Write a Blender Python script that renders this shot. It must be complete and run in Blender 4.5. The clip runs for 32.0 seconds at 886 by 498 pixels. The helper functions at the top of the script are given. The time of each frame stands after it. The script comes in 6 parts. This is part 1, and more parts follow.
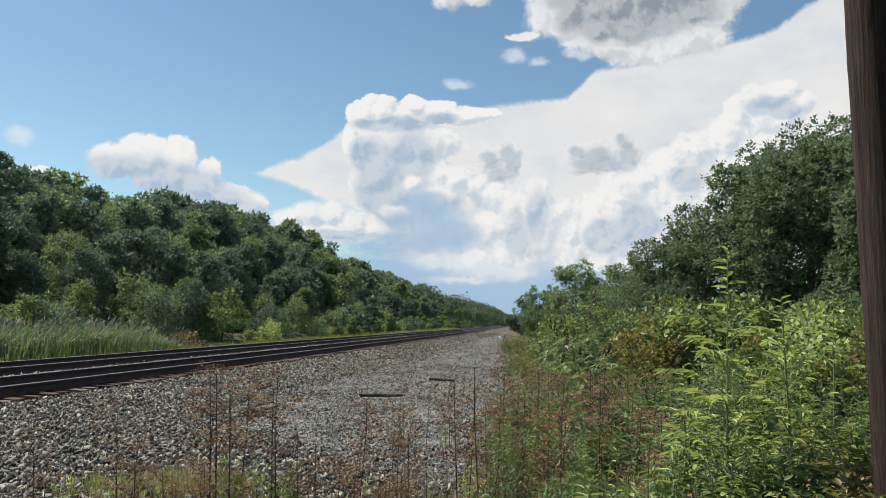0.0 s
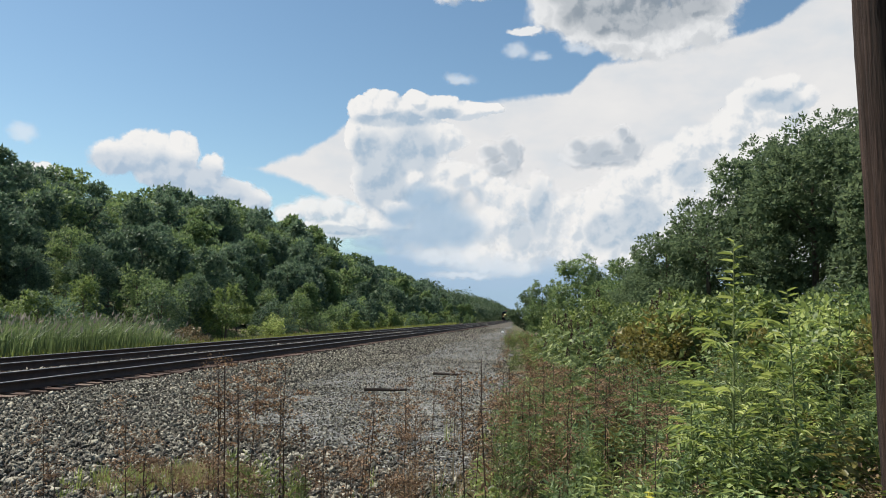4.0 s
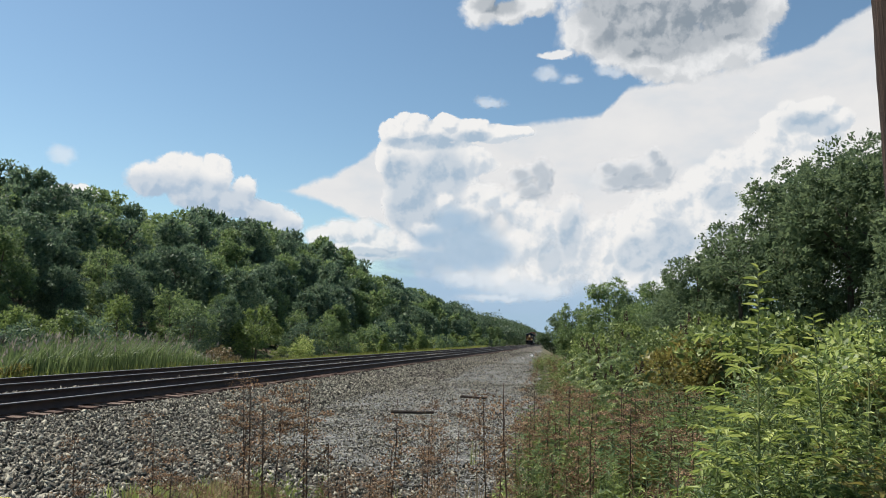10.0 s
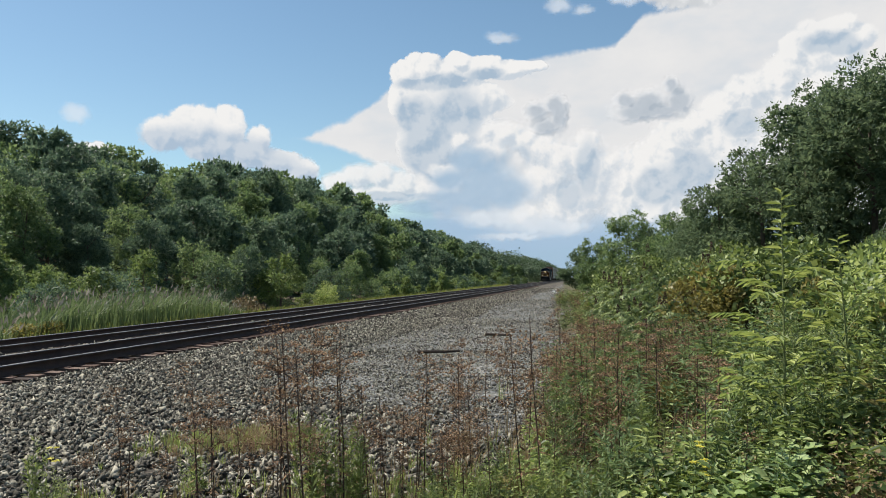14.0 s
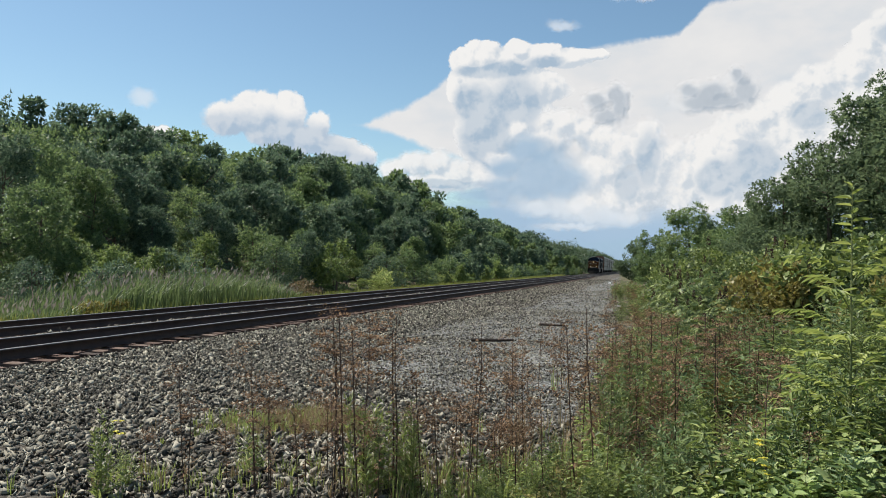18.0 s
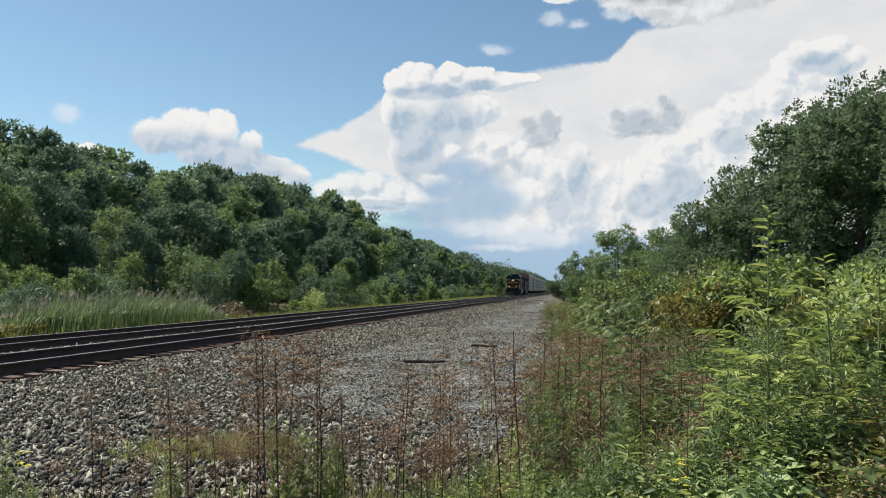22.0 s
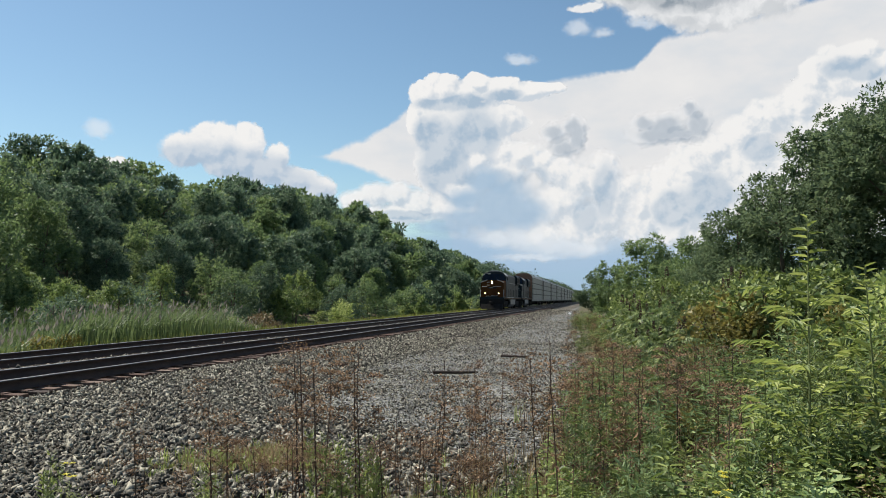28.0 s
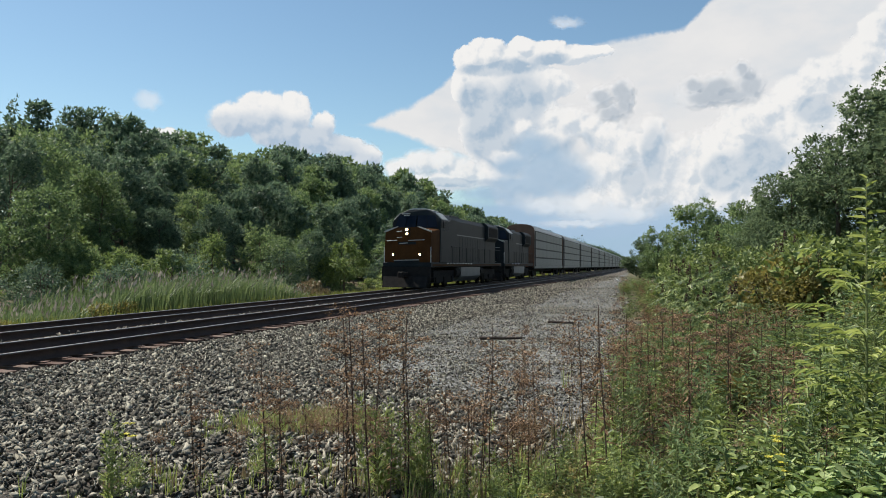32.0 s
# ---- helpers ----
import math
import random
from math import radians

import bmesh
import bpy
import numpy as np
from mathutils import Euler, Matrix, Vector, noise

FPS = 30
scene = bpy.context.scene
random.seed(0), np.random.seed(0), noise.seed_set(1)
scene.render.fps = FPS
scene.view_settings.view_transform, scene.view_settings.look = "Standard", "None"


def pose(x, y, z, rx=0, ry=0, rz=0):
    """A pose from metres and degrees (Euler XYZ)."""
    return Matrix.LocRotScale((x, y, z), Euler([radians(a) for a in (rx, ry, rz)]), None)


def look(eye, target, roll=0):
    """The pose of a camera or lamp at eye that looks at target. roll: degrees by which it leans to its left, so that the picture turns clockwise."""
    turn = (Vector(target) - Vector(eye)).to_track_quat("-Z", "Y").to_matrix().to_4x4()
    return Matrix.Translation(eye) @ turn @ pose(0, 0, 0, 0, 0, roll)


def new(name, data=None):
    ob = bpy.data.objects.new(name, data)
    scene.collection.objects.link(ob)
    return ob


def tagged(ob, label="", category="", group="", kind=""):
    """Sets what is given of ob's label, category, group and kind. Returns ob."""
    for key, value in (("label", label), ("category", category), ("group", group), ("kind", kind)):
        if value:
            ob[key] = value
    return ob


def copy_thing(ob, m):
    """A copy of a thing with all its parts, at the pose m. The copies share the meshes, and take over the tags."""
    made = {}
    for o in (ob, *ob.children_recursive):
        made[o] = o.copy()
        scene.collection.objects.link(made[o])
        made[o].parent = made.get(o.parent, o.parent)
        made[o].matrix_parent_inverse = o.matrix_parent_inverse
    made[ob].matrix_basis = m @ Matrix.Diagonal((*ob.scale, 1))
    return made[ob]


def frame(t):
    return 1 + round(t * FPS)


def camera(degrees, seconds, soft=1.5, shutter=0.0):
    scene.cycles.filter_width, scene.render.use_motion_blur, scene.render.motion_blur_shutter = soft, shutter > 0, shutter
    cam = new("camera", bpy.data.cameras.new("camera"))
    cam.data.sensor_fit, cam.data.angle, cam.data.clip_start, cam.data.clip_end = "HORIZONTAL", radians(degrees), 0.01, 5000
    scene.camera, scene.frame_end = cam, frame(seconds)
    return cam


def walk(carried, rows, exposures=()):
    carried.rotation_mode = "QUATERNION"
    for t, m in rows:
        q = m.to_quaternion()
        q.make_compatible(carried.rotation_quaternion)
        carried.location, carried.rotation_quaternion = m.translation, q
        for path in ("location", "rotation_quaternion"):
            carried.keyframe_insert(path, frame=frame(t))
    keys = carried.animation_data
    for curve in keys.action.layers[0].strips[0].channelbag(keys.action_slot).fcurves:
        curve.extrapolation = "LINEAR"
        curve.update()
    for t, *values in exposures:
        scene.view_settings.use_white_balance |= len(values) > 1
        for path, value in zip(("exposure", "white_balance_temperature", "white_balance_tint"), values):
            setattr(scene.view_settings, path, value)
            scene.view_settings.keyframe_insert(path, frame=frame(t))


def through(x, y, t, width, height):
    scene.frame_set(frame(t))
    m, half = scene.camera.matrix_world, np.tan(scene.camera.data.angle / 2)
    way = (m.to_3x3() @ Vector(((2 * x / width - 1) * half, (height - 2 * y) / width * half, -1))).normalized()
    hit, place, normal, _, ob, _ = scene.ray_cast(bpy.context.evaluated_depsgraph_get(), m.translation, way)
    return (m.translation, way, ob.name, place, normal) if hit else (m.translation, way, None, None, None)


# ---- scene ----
cam = camera(58, 32.0, soft=0.95)
EYE = 1.9
# seconds, turn to the left of the line, tilt up, lean, sway to the right, forward and up
PATH = [
    (0, 5.19, 4.86, 1.57, -0.005, 0.071, 0.024),
    (0.5, 6.18, 5.61, 1.17, -0.025, 0.072, 0.017),
    (1, 7.47, 5.07, 0.00, -0.036, 0.046, 0.008),
    (1.5, 8.60, 4.16, -0.14, -0.044, 0.027, 0.005),
    (2, 9.97, 3.75, 0.16, -0.039, 0.012, -0.009),
    (2.5, 11.11, 2.63, 0.85, -0.037, 0.006, -0.035),
    (3, 11.36, 2.07, 1.41, -0.022, 0.029, -0.027),
    (3.5, 10.07, 3.57, 1.63, -0.026, 0.079, -0.007),
    (4, 5.36, 4.51, 1.42, -0.036, 0.056, 0.006),
    (4.5, 2.85, 5.17, 1.56, -0.027, 0.078, 0.016),
    (6.5, 4.59, 5.73, 1.08, 0.047, 0.029, 0.012),
    (7, 5.25, 5.71, 0.83, 0.038, 0.018, 0.011),
    (7.5, 6.17, 5.57, 1.29, 0.034, -0.000, 0.007),
    (8, 6.53, 5.35, 1.58, 0.032, -0.011, 0.007),
    (8.5, 6.66, 5.17, 1.05, 0.031, 0.001, 0.009),
    (9, 7.20, 5.60, 0.95, 0.021, -0.012, 0.010),
    (9.5, 7.86, 6.26, 1.21, 0.017, -0.004, 0.011),
    (10, 7.55, 6.06, 1.93, 0.024, -0.009, 0.008),
    (10.5, 6.28, 6.09, 2.50, 0.038, -0.009, 0.012),
    (11, 5.78, 6.01, 2.33, 0.034, 0.018, 0.011),
    (11.5, 6.11, 4.80, 2.11, 0.023, 0.008, 0.006),
    (12, 6.59, 4.15, 1.05, 0.029, -0.009, 0.008),
    (12.5, 6.91, 3.93, 0.11, 0.032, 0.003, 0.006),
    (13, 7.15, 3.25, -0.45, 0.030, 0.009, 0.002),
    (13.5, 7.56, 2.49, -0.54, 0.020, 0.003, -0.002),
    (14, 8.84, 1.82, -0.64, -0.000, -0.057, -0.007),
    (14.5, 9.42, 1.69, -0.18, -0.001, -0.048, -0.010),
    (16.5, 11.18, 1.28, 0.44, -0.018, -0.063, -0.015),
    (17, 12.07, 1.64, 0.27, -0.017, -0.061, -0.015),
    (17.5, 12.78, 1.31, 0.47, -0.018, -0.056, -0.012),
    (18, 12.79, 0.97, 0.76, -0.018, -0.057, -0.012),
    (18.5, 12.09, 0.97, 1.69, -0.021, -0.044, -0.010),
    (19, 11.66, 1.03, 2.20, -0.018, -0.031, -0.011),
    (19.5, 11.52, 0.76, 1.24, -0.001, -0.023, -0.015),
    (20, 10.73, 0.52, 0.60, 0.020, -0.018, -0.017),
    (20.5, 9.38, 0.72, 0.98, 0.022, -0.008, -0.016),
    (21, 8.42, 1.43, 1.75, 0.020, -0.006, -0.007),
    (21.5, 8.32, 2.20, 1.54, 0.022, -0.012, -0.004),
    (22, 8.09, 2.52, 0.69, 0.030, 0.013, -0.005),
    (22.5, 6.25, 2.31, 0.44, 0.030, 0.025, 0.001),
    (23, 3.76, 1.99, 0.66, 0.032, 0.028, 0.012),
    (23.5, 1.79, 2.05, 0.16, 0.047, 0.028, 0.016),
    (24, 1.58, 3.09, 0.26, 0.044, 0.029, 0.019),
    (24.5, 2.22, 3.73, 0.67, 0.032, 0.031, 0.020),
    (26.5, 5.68, 3.19, 0.85, 0.011, 0.024, 0.008),
    (27, 7.66, 3.61, 1.49, -0.007, -0.014, 0.005),
    (27.5, 9.51, 3.39, 1.41, -0.036, -0.035, -0.002),
    (28, 9.97, 3.23, 0.38, -0.044, -0.021, 0.005),
    (28.5, 9.69, 2.95, -0.14, -0.016, 0.011, 0.001),
    (29, 9.63, 2.41, 0.12, -0.011, 0.013, 0.005),
    (29.5, 9.82, 2.37, 0.20, -0.026, 0.000, 0.002),
    (30, 10.14, 1.90, 0.51, -0.041, 0.010, -0.007),
    (30.5, 10.86, 1.40, 0.82, -0.046, -0.007, -0.006),
    (31, 11.81, 1.34, 0.38, -0.037, -0.008, -0.008),
    (31.5, 12.47, 1.18, 0.04, -0.042, -0.014, -0.014),
    (32, 13.25, 0.87, 0.09, -0.055, -0.017, -0.017),
]
walk(cam, [(t, pose(x, y, EYE + z, 90 + tilt, 0, turn) @ pose(0, 0, 0, 0, 0, lean)) for t, turn, tilt, lean, x, y, z in PATH])

# ---- light ----
SUN_AZ, SUN_EL = -70.0, 52.0
world = bpy.data.worlds.new("world")
scene.world = world
world.use_nodes = True
wn = world.node_tree
sky = wn.nodes.new("ShaderNodeTexSky")
sky.sky_type = "NISHITA"
sky.sun_disc = False
sky.sun_elevation = radians(SUN_EL)
sky.sun_rotation = radians(SUN_AZ)
sky.air_density, sky.dust_density, sky.ozone_density = 1.0, 0.35, 0.9
tint = wn.nodes.new("ShaderNodeMix")
tint.data_type, tint.blend_type = "RGBA", "MULTIPLY"
tint.inputs[0].default_value = 1.0
tint.inputs[7].default_value = (0.89, 1.02, 1.02, 1)
wn.links.new(sky.outputs[0], tint.inputs[6])
wn.links.new(tint.outputs[2], wn.nodes["Background"].inputs[0])
wn.nodes["Background"].inputs[1].default_value = 0.083
sun = new("sun", bpy.data.lights.new("sun", "SUN"))
sun.data.energy, sun.data.angle, sun.data.color = 5.0, radians(0.53), (1.0, 0.945, 0.85)
sun_way = Vector((math.sin(radians(SUN_AZ)) * math.cos(radians(SUN_EL)), math.cos(radians(SUN_AZ)) * math.cos(radians(SUN_EL)), math.sin(radians(SUN_EL))))
sun.matrix_world = look(sun_way * 200, (0, 0, 0))
scene.view_settings.exposure = 0.42


# ---- the lie of the land ----
def fall(y):
    """How far the line has sunk at y."""
    return 0.0028 * ((y - 45) + np.sqrt((y - 45) ** 2 + 1600.0))


def far_line(y):
    """x of the middle of the far track."""
    y = np.asarray(y, float)
    near = np.maximum(y, 0.0)
    return -11.523 + 0.013 * near - 3.9 * np.exp(-near / 70) + 0.0687 * np.minimum(y, 0.0)


SPACING = 3.4
RAIL_TOP = 0.34


def near_line(y):
    return far_line(y) + SPACING


def smooth(a, b, v):
    s = np.clip((np.asarray(v, float) - a) / (b - a), 0, 1)
    return s * s * (3 - 2 * s)


# rises and dips of the hill's crest along the line
CREST_Y = (62, 80, 92, 103, 120, 132, 150, 170, 190, 253, 330, 400, 540, 800)
CREST_UP = (0.0, -0.5, -0.5, 1.2, -1.5, -1.8, -1.0, -2.0, -5.0, -4.0, -4.5, -6.0, -5.0, 0.0)


def land(x, y):
    """Height of the ground."""
    x, y = np.asarray(x, float), np.asarray(y, float)
    out = far_line(y) - x
    hill = 11.5 * smooth(9, 42, out) * (0.52 + 0.48 * smooth(70, 165, y)) * (1 - 0.06 * smooth(200, 330, y)) * (1 - smooth(120, 300, out))
    hill = hill + np.interp(y, CREST_Y, CREST_UP) * smooth(9, 42, out) * (1 - smooth(120, 300, out))
    ditch = -0.5 * smooth(2.6, 5, out) * (1 - smooth(8, 14, out))
    bank = 0.55 * smooth(0.6, 4.0, x) + 1.2 * smooth(4, 30, x) * smooth(6, 20, y)
    roll = 0.10 * np.sin(x * 0.31 + 1.0) * np.sin(y * 0.23) * smooth(0.5, 3, x)
    sunk = -0.14 * smooth(-1.3, -2.4, x) * smooth(4.5, 3.0, out)
    return hill + ditch + bank + roll + sunk - fall(y)


def ballast_top(x, y):
    """Height of the stone bed, flat under the tracks, sloping off to the gravel beside them."""
    x, y = np.asarray(x, float), np.asarray(y, float)
    side = x - (near_line(y) + 1.5)
    other = (far_line(y) - 1.6) - x
    z = 0.02 - 0.04 * smooth(0.3, 2.4, side) + 0.10 * smooth(1.0, 0.3, np.abs(x - far_line(y) - 1.7)) - 0.6 * smooth(0, 2.2, other)
    return z - fall(y) + 0.03


# ---- mesh helpers ----
def mesh_of(name, verts, faces, mats=(), index=None, shade=False):
    me = bpy.data.meshes.new(name)
    verts = np.asarray(verts, np.float32).reshape(-1, 3)
    faces = np.asarray(faces, np.int32)
    k = faces.shape[1]
    me.vertices.add(len(verts))
    me.vertices.foreach_set("co", verts.ravel())
    me.loops.add(faces.size)
    me.loops.foreach_set("vertex_index", faces.ravel())
    me.polygons.add(len(faces))
    me.polygons.foreach_set("loop_start", np.arange(len(faces), dtype=np.int32) * k)
    me.polygons.foreach_set("loop_total", np.full(len(faces), k, np.int32))
    for m in mats:
        me.materials.append(m)
    if index is not None:
        me.polygons.foreach_set("material_index", np.asarray(index, np.int32))
    if shade:
        me.polygons.foreach_set("use_smooth", np.ones(len(faces), bool))
    me.update(calc_edges=True)
    return me


def part(name, bm, material, parent=None, label="", at=None):
    """One mesh object from a bmesh or a mesh, under a thing or a part."""
    if isinstance(bm, bmesh.types.BMesh):
        me = bpy.data.meshes.new(name)
        bm.to_mesh(me)
        bm.free()
    else:
        me = bm
    if material is not None and not me.materials:
        me.materials.append(material)
    ob = new(name, me)
    if parent is not None:
        ob.parent = parent
    if at is not None:
        ob.matrix_basis = at
    if label:
        tagged(ob, label)
    return ob


def box(bm, x0, x1, y0, y1, z0, z1, bevel=0.0):
    r = bmesh.ops.create_cube(bm, size=1)
    vs = r["verts"]
    for v in vs:
        v.co = Vector(((x0 + x1) / 2 + v.co.x * (x1 - x0), (y0 + y1) / 2 + v.co.y * (y1 - y0), (z0 + z1) / 2 + v.co.z * (z1 - z0)))
    if bevel:
        es = list({e for v in vs for e in v.link_edges})
        bmesh.ops.bevel(bm, geom=es, offset=bevel, segments=1, affect="EDGES")
    return vs


def box_bm(*a, **k):
    bm = bmesh.new()
    box(bm, *a, **k)
    return bm


def prism(bm, outline, axis, a, b):
    """A closed outline of (u, v) swept along an axis from a to b."""
    def at(u, v, w):
        return {"x": (w, u, v), "y": (u, w, v), "z": (u, v, w)}[axis]
    lo = [bm.verts.new(at(u, v, a)) for u, v in outline]
    hi = [bm.verts.new(at(u, v, b)) for u, v in outline]
    n = len(outline)
    fs = [bm.faces.new([lo[i], lo[(i + 1) % n], hi[(i + 1) % n], hi[i]]) for i in range(n)]
    fs += [bm.faces.new(lo[::-1]), bm.faces.new(hi)]
    bmesh.ops.recalc_face_normals(bm, faces=fs)


def prism_bm(*a):
    bm = bmesh.new()
    prism(bm, *a)
    return bm


def rod(bm, p, q, r0, r1=None, sides=8):
    """A tapered round bar from p to q."""
    p, q = Vector(p), Vector(q)
    d = q - p
    m = Matrix.Translation((p + q) / 2) @ d.to_track_quat("Z", "Y").to_matrix().to_4x4()
    bmesh.ops.create_cone(bm, cap_ends=True, segments=sides, radius1=r0, radius2=r0 if r1 is None else r1, depth=d.length, matrix=m)


def rod_bm(*a, **k):
    bm = bmesh.new()
    rod(bm, *a, **k)
    return bm


def empty(name, m, label="", category="", group="", kind=""):
    ob = new(name)
    ob.empty_display_size = 0.3
    ob.matrix_basis = m
    return tagged(ob, label, category, group, kind)


# ---- materials ----
def material(name, rough=0.7, metal=0.0, spec=0.5):
    m = bpy.data.materials.new(name)
    m.use_nodes = True
    b = m.node_tree.nodes["Principled BSDF"]
    b.inputs["Roughness"].default_value = rough
    b.inputs["Metallic"].default_value = metal
    b.inputs["Specular IOR Level"].default_value = spec
    return m, m.node_tree, b


def ramp(nt, fac, stops):
    r = nt.nodes.new("ShaderNodeValToRGB")
    e = r.color_ramp.elements
    while len(e) < len(stops):
        e.new(0.5)
    for el, (p, c) in zip(e, stops):
        el.position, el.color = p, (*c, 1)
    nt.links.new(fac, r.inputs[0])
    return r.outputs[0]


def noise_of(nt, scale, detail=4, rough=0.55, vector=None, out="Fac", distortion=0.0, stretch=None):
    n = nt.nodes.new("ShaderNodeTexNoise")
    n.inputs["Scale"].default_value, n.inputs["Detail"].default_value = scale, detail
    n.inputs["Roughness"].default_value, n.inputs["Distortion"].default_value = rough, distortion
    if vector is None:
        vector = nt.nodes.new("ShaderNodeTexCoord").outputs["Object"]
    if stretch:
        mp = nt.nodes.new("ShaderNodeMapping")
        mp.inputs["Scale"].default_value = stretch
        nt.links.new(vector, mp.inputs[0])
        vector = mp.outputs[0]
    nt.links.new(vector, n.inputs["Vector"])
    return n.outputs[out]


def mixed(nt, fac, a, b, how="MIX"):
    m = nt.nodes.new("ShaderNodeMix")
    m.data_type, m.blend_type = "RGBA", how
    for sock, v in ((m.inputs[0], fac), (m.inputs[6], a), (m.inputs[7], b)):
        if isinstance(v, bpy.types.NodeSocket):
            nt.links.new(v, sock)
        elif isinstance(v, (int, float)):
            sock.default_value = v
        else:
            sock.default_value = (*v, 1)
    return m.outputs[2]


def bumped(nt, b, height, strength=0.4, distance=0.02):
    n = nt.nodes.new("ShaderNodeBump")
    n.inputs["Strength"].default_value, n.inputs["Distance"].default_value = strength, distance
    nt.links.new(height, n.inputs["Height"])
    nt.links.new(n.outputs[0], b.inputs["Normal"])


def math_of(nt, op, a, b=None, c=None):
    m = nt.nodes.new("ShaderNodeMath")
    m.operation = op
    for s, v in zip(m.inputs, (a, b, c)):
        if isinstance(v, bpy.types.NodeSocket):
            nt.links.new(v, s)
        elif v is not None:
            s.default_value = v
    return m.outputs[0]


def two_tone(name, lo, hi, scale, rough=0.7, metal=0.0, fine=0.0, bump=0.2, distance=0.01, spec=0.5, stretch=None):
    """A surface that wanders between two colours at a coarse and a fine scale."""
    m, nt, b = material(name, rough, metal, spec)
    co = noise_of(nt, scale, 5, stretch=stretch)
    fi = noise_of(nt, fine or scale * 9, 4, stretch=stretch)
    f = math_of(nt, "MULTIPLY_ADD", fi, 0.45, math_of(nt, "MULTIPLY", co, 0.6))
    nt.links.new(ramp(nt, f, [(0.32, lo), (0.72, hi)]), b.inputs["Base Color"])
    bumped(nt, b, fi, bump, distance)
    return m


def leafy(name, lo, mid, hi, through=0.45, rough=0.5, per_object=0.25, spec=0.35, warm=0.5, glowing=(0.30, 0.36, 0.05)):
    """Leaves: each its own tint, light passing through."""
    m, nt, b = material(name, rough, 0, spec)
    geo = nt.nodes.new("ShaderNodeNewGeometry")
    obi = nt.nodes.new("ShaderNodeObjectInfo")
    f = math_of(nt, "MULTIPLY_ADD", geo.outputs["Random Per Island"], 1 - per_object, math_of(nt, "MULTIPLY", obi.outputs["Random"], per_object))
    big = noise_of(nt, 0.45, 2)
    f = math_of(nt, "ADD", f, math_of(nt, "MULTIPLY_ADD", big, 0.7, -0.35))
    col = ramp(nt, f, [(0.05, lo), (0.5, mid), (0.95, hi)])
    nt.links.new(col, b.inputs["Base Color"])
    tr = nt.nodes.new("ShaderNodeBsdfTranslucent")
    glow = mixed(nt, warm, col, glowing)
    nt.links.new(glow, tr.inputs[0])
    mx = nt.nodes.new("ShaderNodeMixShader")
    mx.inputs[0].default_value = through
    nt.links.new(b.outputs[0], mx.inputs[1])
    nt.links.new(tr.outputs[0], mx.inputs[2])
    nt.links.new(mx.outputs[0], nt.nodes["Material Output"].inputs[0])
    return m


M_oak = leafy("oak_leaves", (0.058, 0.100, 0.066), (0.126, 0.190, 0.120), (0.24, 0.315, 0.185), through=0.38, spec=0.22, rough=0.55, warm=0.04)
M_bank = leafy("bank_tree_leaves", (0.090, 0.130, 0.082), (0.145, 0.200, 0.114), (0.215, 0.275, 0.155), through=0.5, spec=0.08, rough=0.8, warm=0.1)
M_oak_far = leafy("far_oak_leaves", (0.050, 0.085, 0.048), (0.085, 0.130, 0.072), (0.13, 0.18, 0.10), through=0.3, spec=0.2, warm=0.1)
M_maple = leafy("maple_leaves", (0.080, 0.130, 0.062), (0.16, 0.236, 0.105), (0.30, 0.375, 0.16), through=0.44, spec=0.2, warm=0.14)
M_shrub = leafy("shrub_leaves", (0.024, 0.046, 0.016), (0.088, 0.138, 0.044), (0.42, 0.48, 0.18), through=0.34, warm=0.3)
M_bright = leafy("bright_leaves", (0.045, 0.078, 0.022), (0.22, 0.30, 0.080), (0.68, 0.73, 0.29), through=0.48, warm=0.35, glowing=(0.40, 0.46, 0.11), spec=0.5)
M_lance = leafy("lance_leaves", (0.075, 0.12, 0.030), (0.20, 0.265, 0.070), (0.54, 0.58, 0.20), through=0.42, warm=0.4, glowing=(0.44, 0.50, 0.12), spec=0.45)
M_broad = leafy("broad_leaves", (0.16, 0.24, 0.08), (0.36, 0.47, 0.18), (0.60, 0.68, 0.34), through=0.42, warm=0.2, spec=0.5)
M_scrub = leafy("scrub_leaves", (0.075, 0.12, 0.045), (0.17, 0.24, 0.085), (0.34, 0.41, 0.16), through=0.42, warm=0.25, spec=0.25)
M_yellow = leafy("yellowing_leaves", (0.11, 0.105, 0.03), (0.21, 0.19, 0.058), (0.36, 0.31, 0.11), through=0.36, glowing=(0.44, 0.36, 0.09))
M_brown = leafy("brown_leaves", (0.105, 0.058, 0.030), (0.25, 0.148, 0.080), (0.46, 0.31, 0.19), through=0.25, rough=0.8, warm=0.0)
M_reed = leafy("reed_blades", (0.075, 0.12, 0.055), (0.14, 0.20, 0.09), (0.25, 0.30, 0.15), through=0.45, warm=0.15)
M_grass = leafy("grass_blades", (0.085, 0.125, 0.032), (0.19, 0.25, 0.070), (0.38, 0.42, 0.155), through=0.5, warm=0.35, glowing=(0.48, 0.54, 0.13))
M_straw = leafy("straw", (0.20, 0.14, 0.07), (0.30, 0.22, 0.12), (0.42, 0.33, 0.19), through=0.25, rough=0.8, warm=0.0)

M_plume = leafy("reed_plume", (0.16, 0.14, 0.12), (0.26, 0.23, 0.19), (0.38, 0.34, 0.29), through=0.3, rough=0.8, warm=0.0)
M_petal = leafy("yellow_petals", (0.50, 0.44, 0.05), (0.66, 0.60, 0.09), (0.80, 0.75, 0.18), through=0.3, warm=0.0)

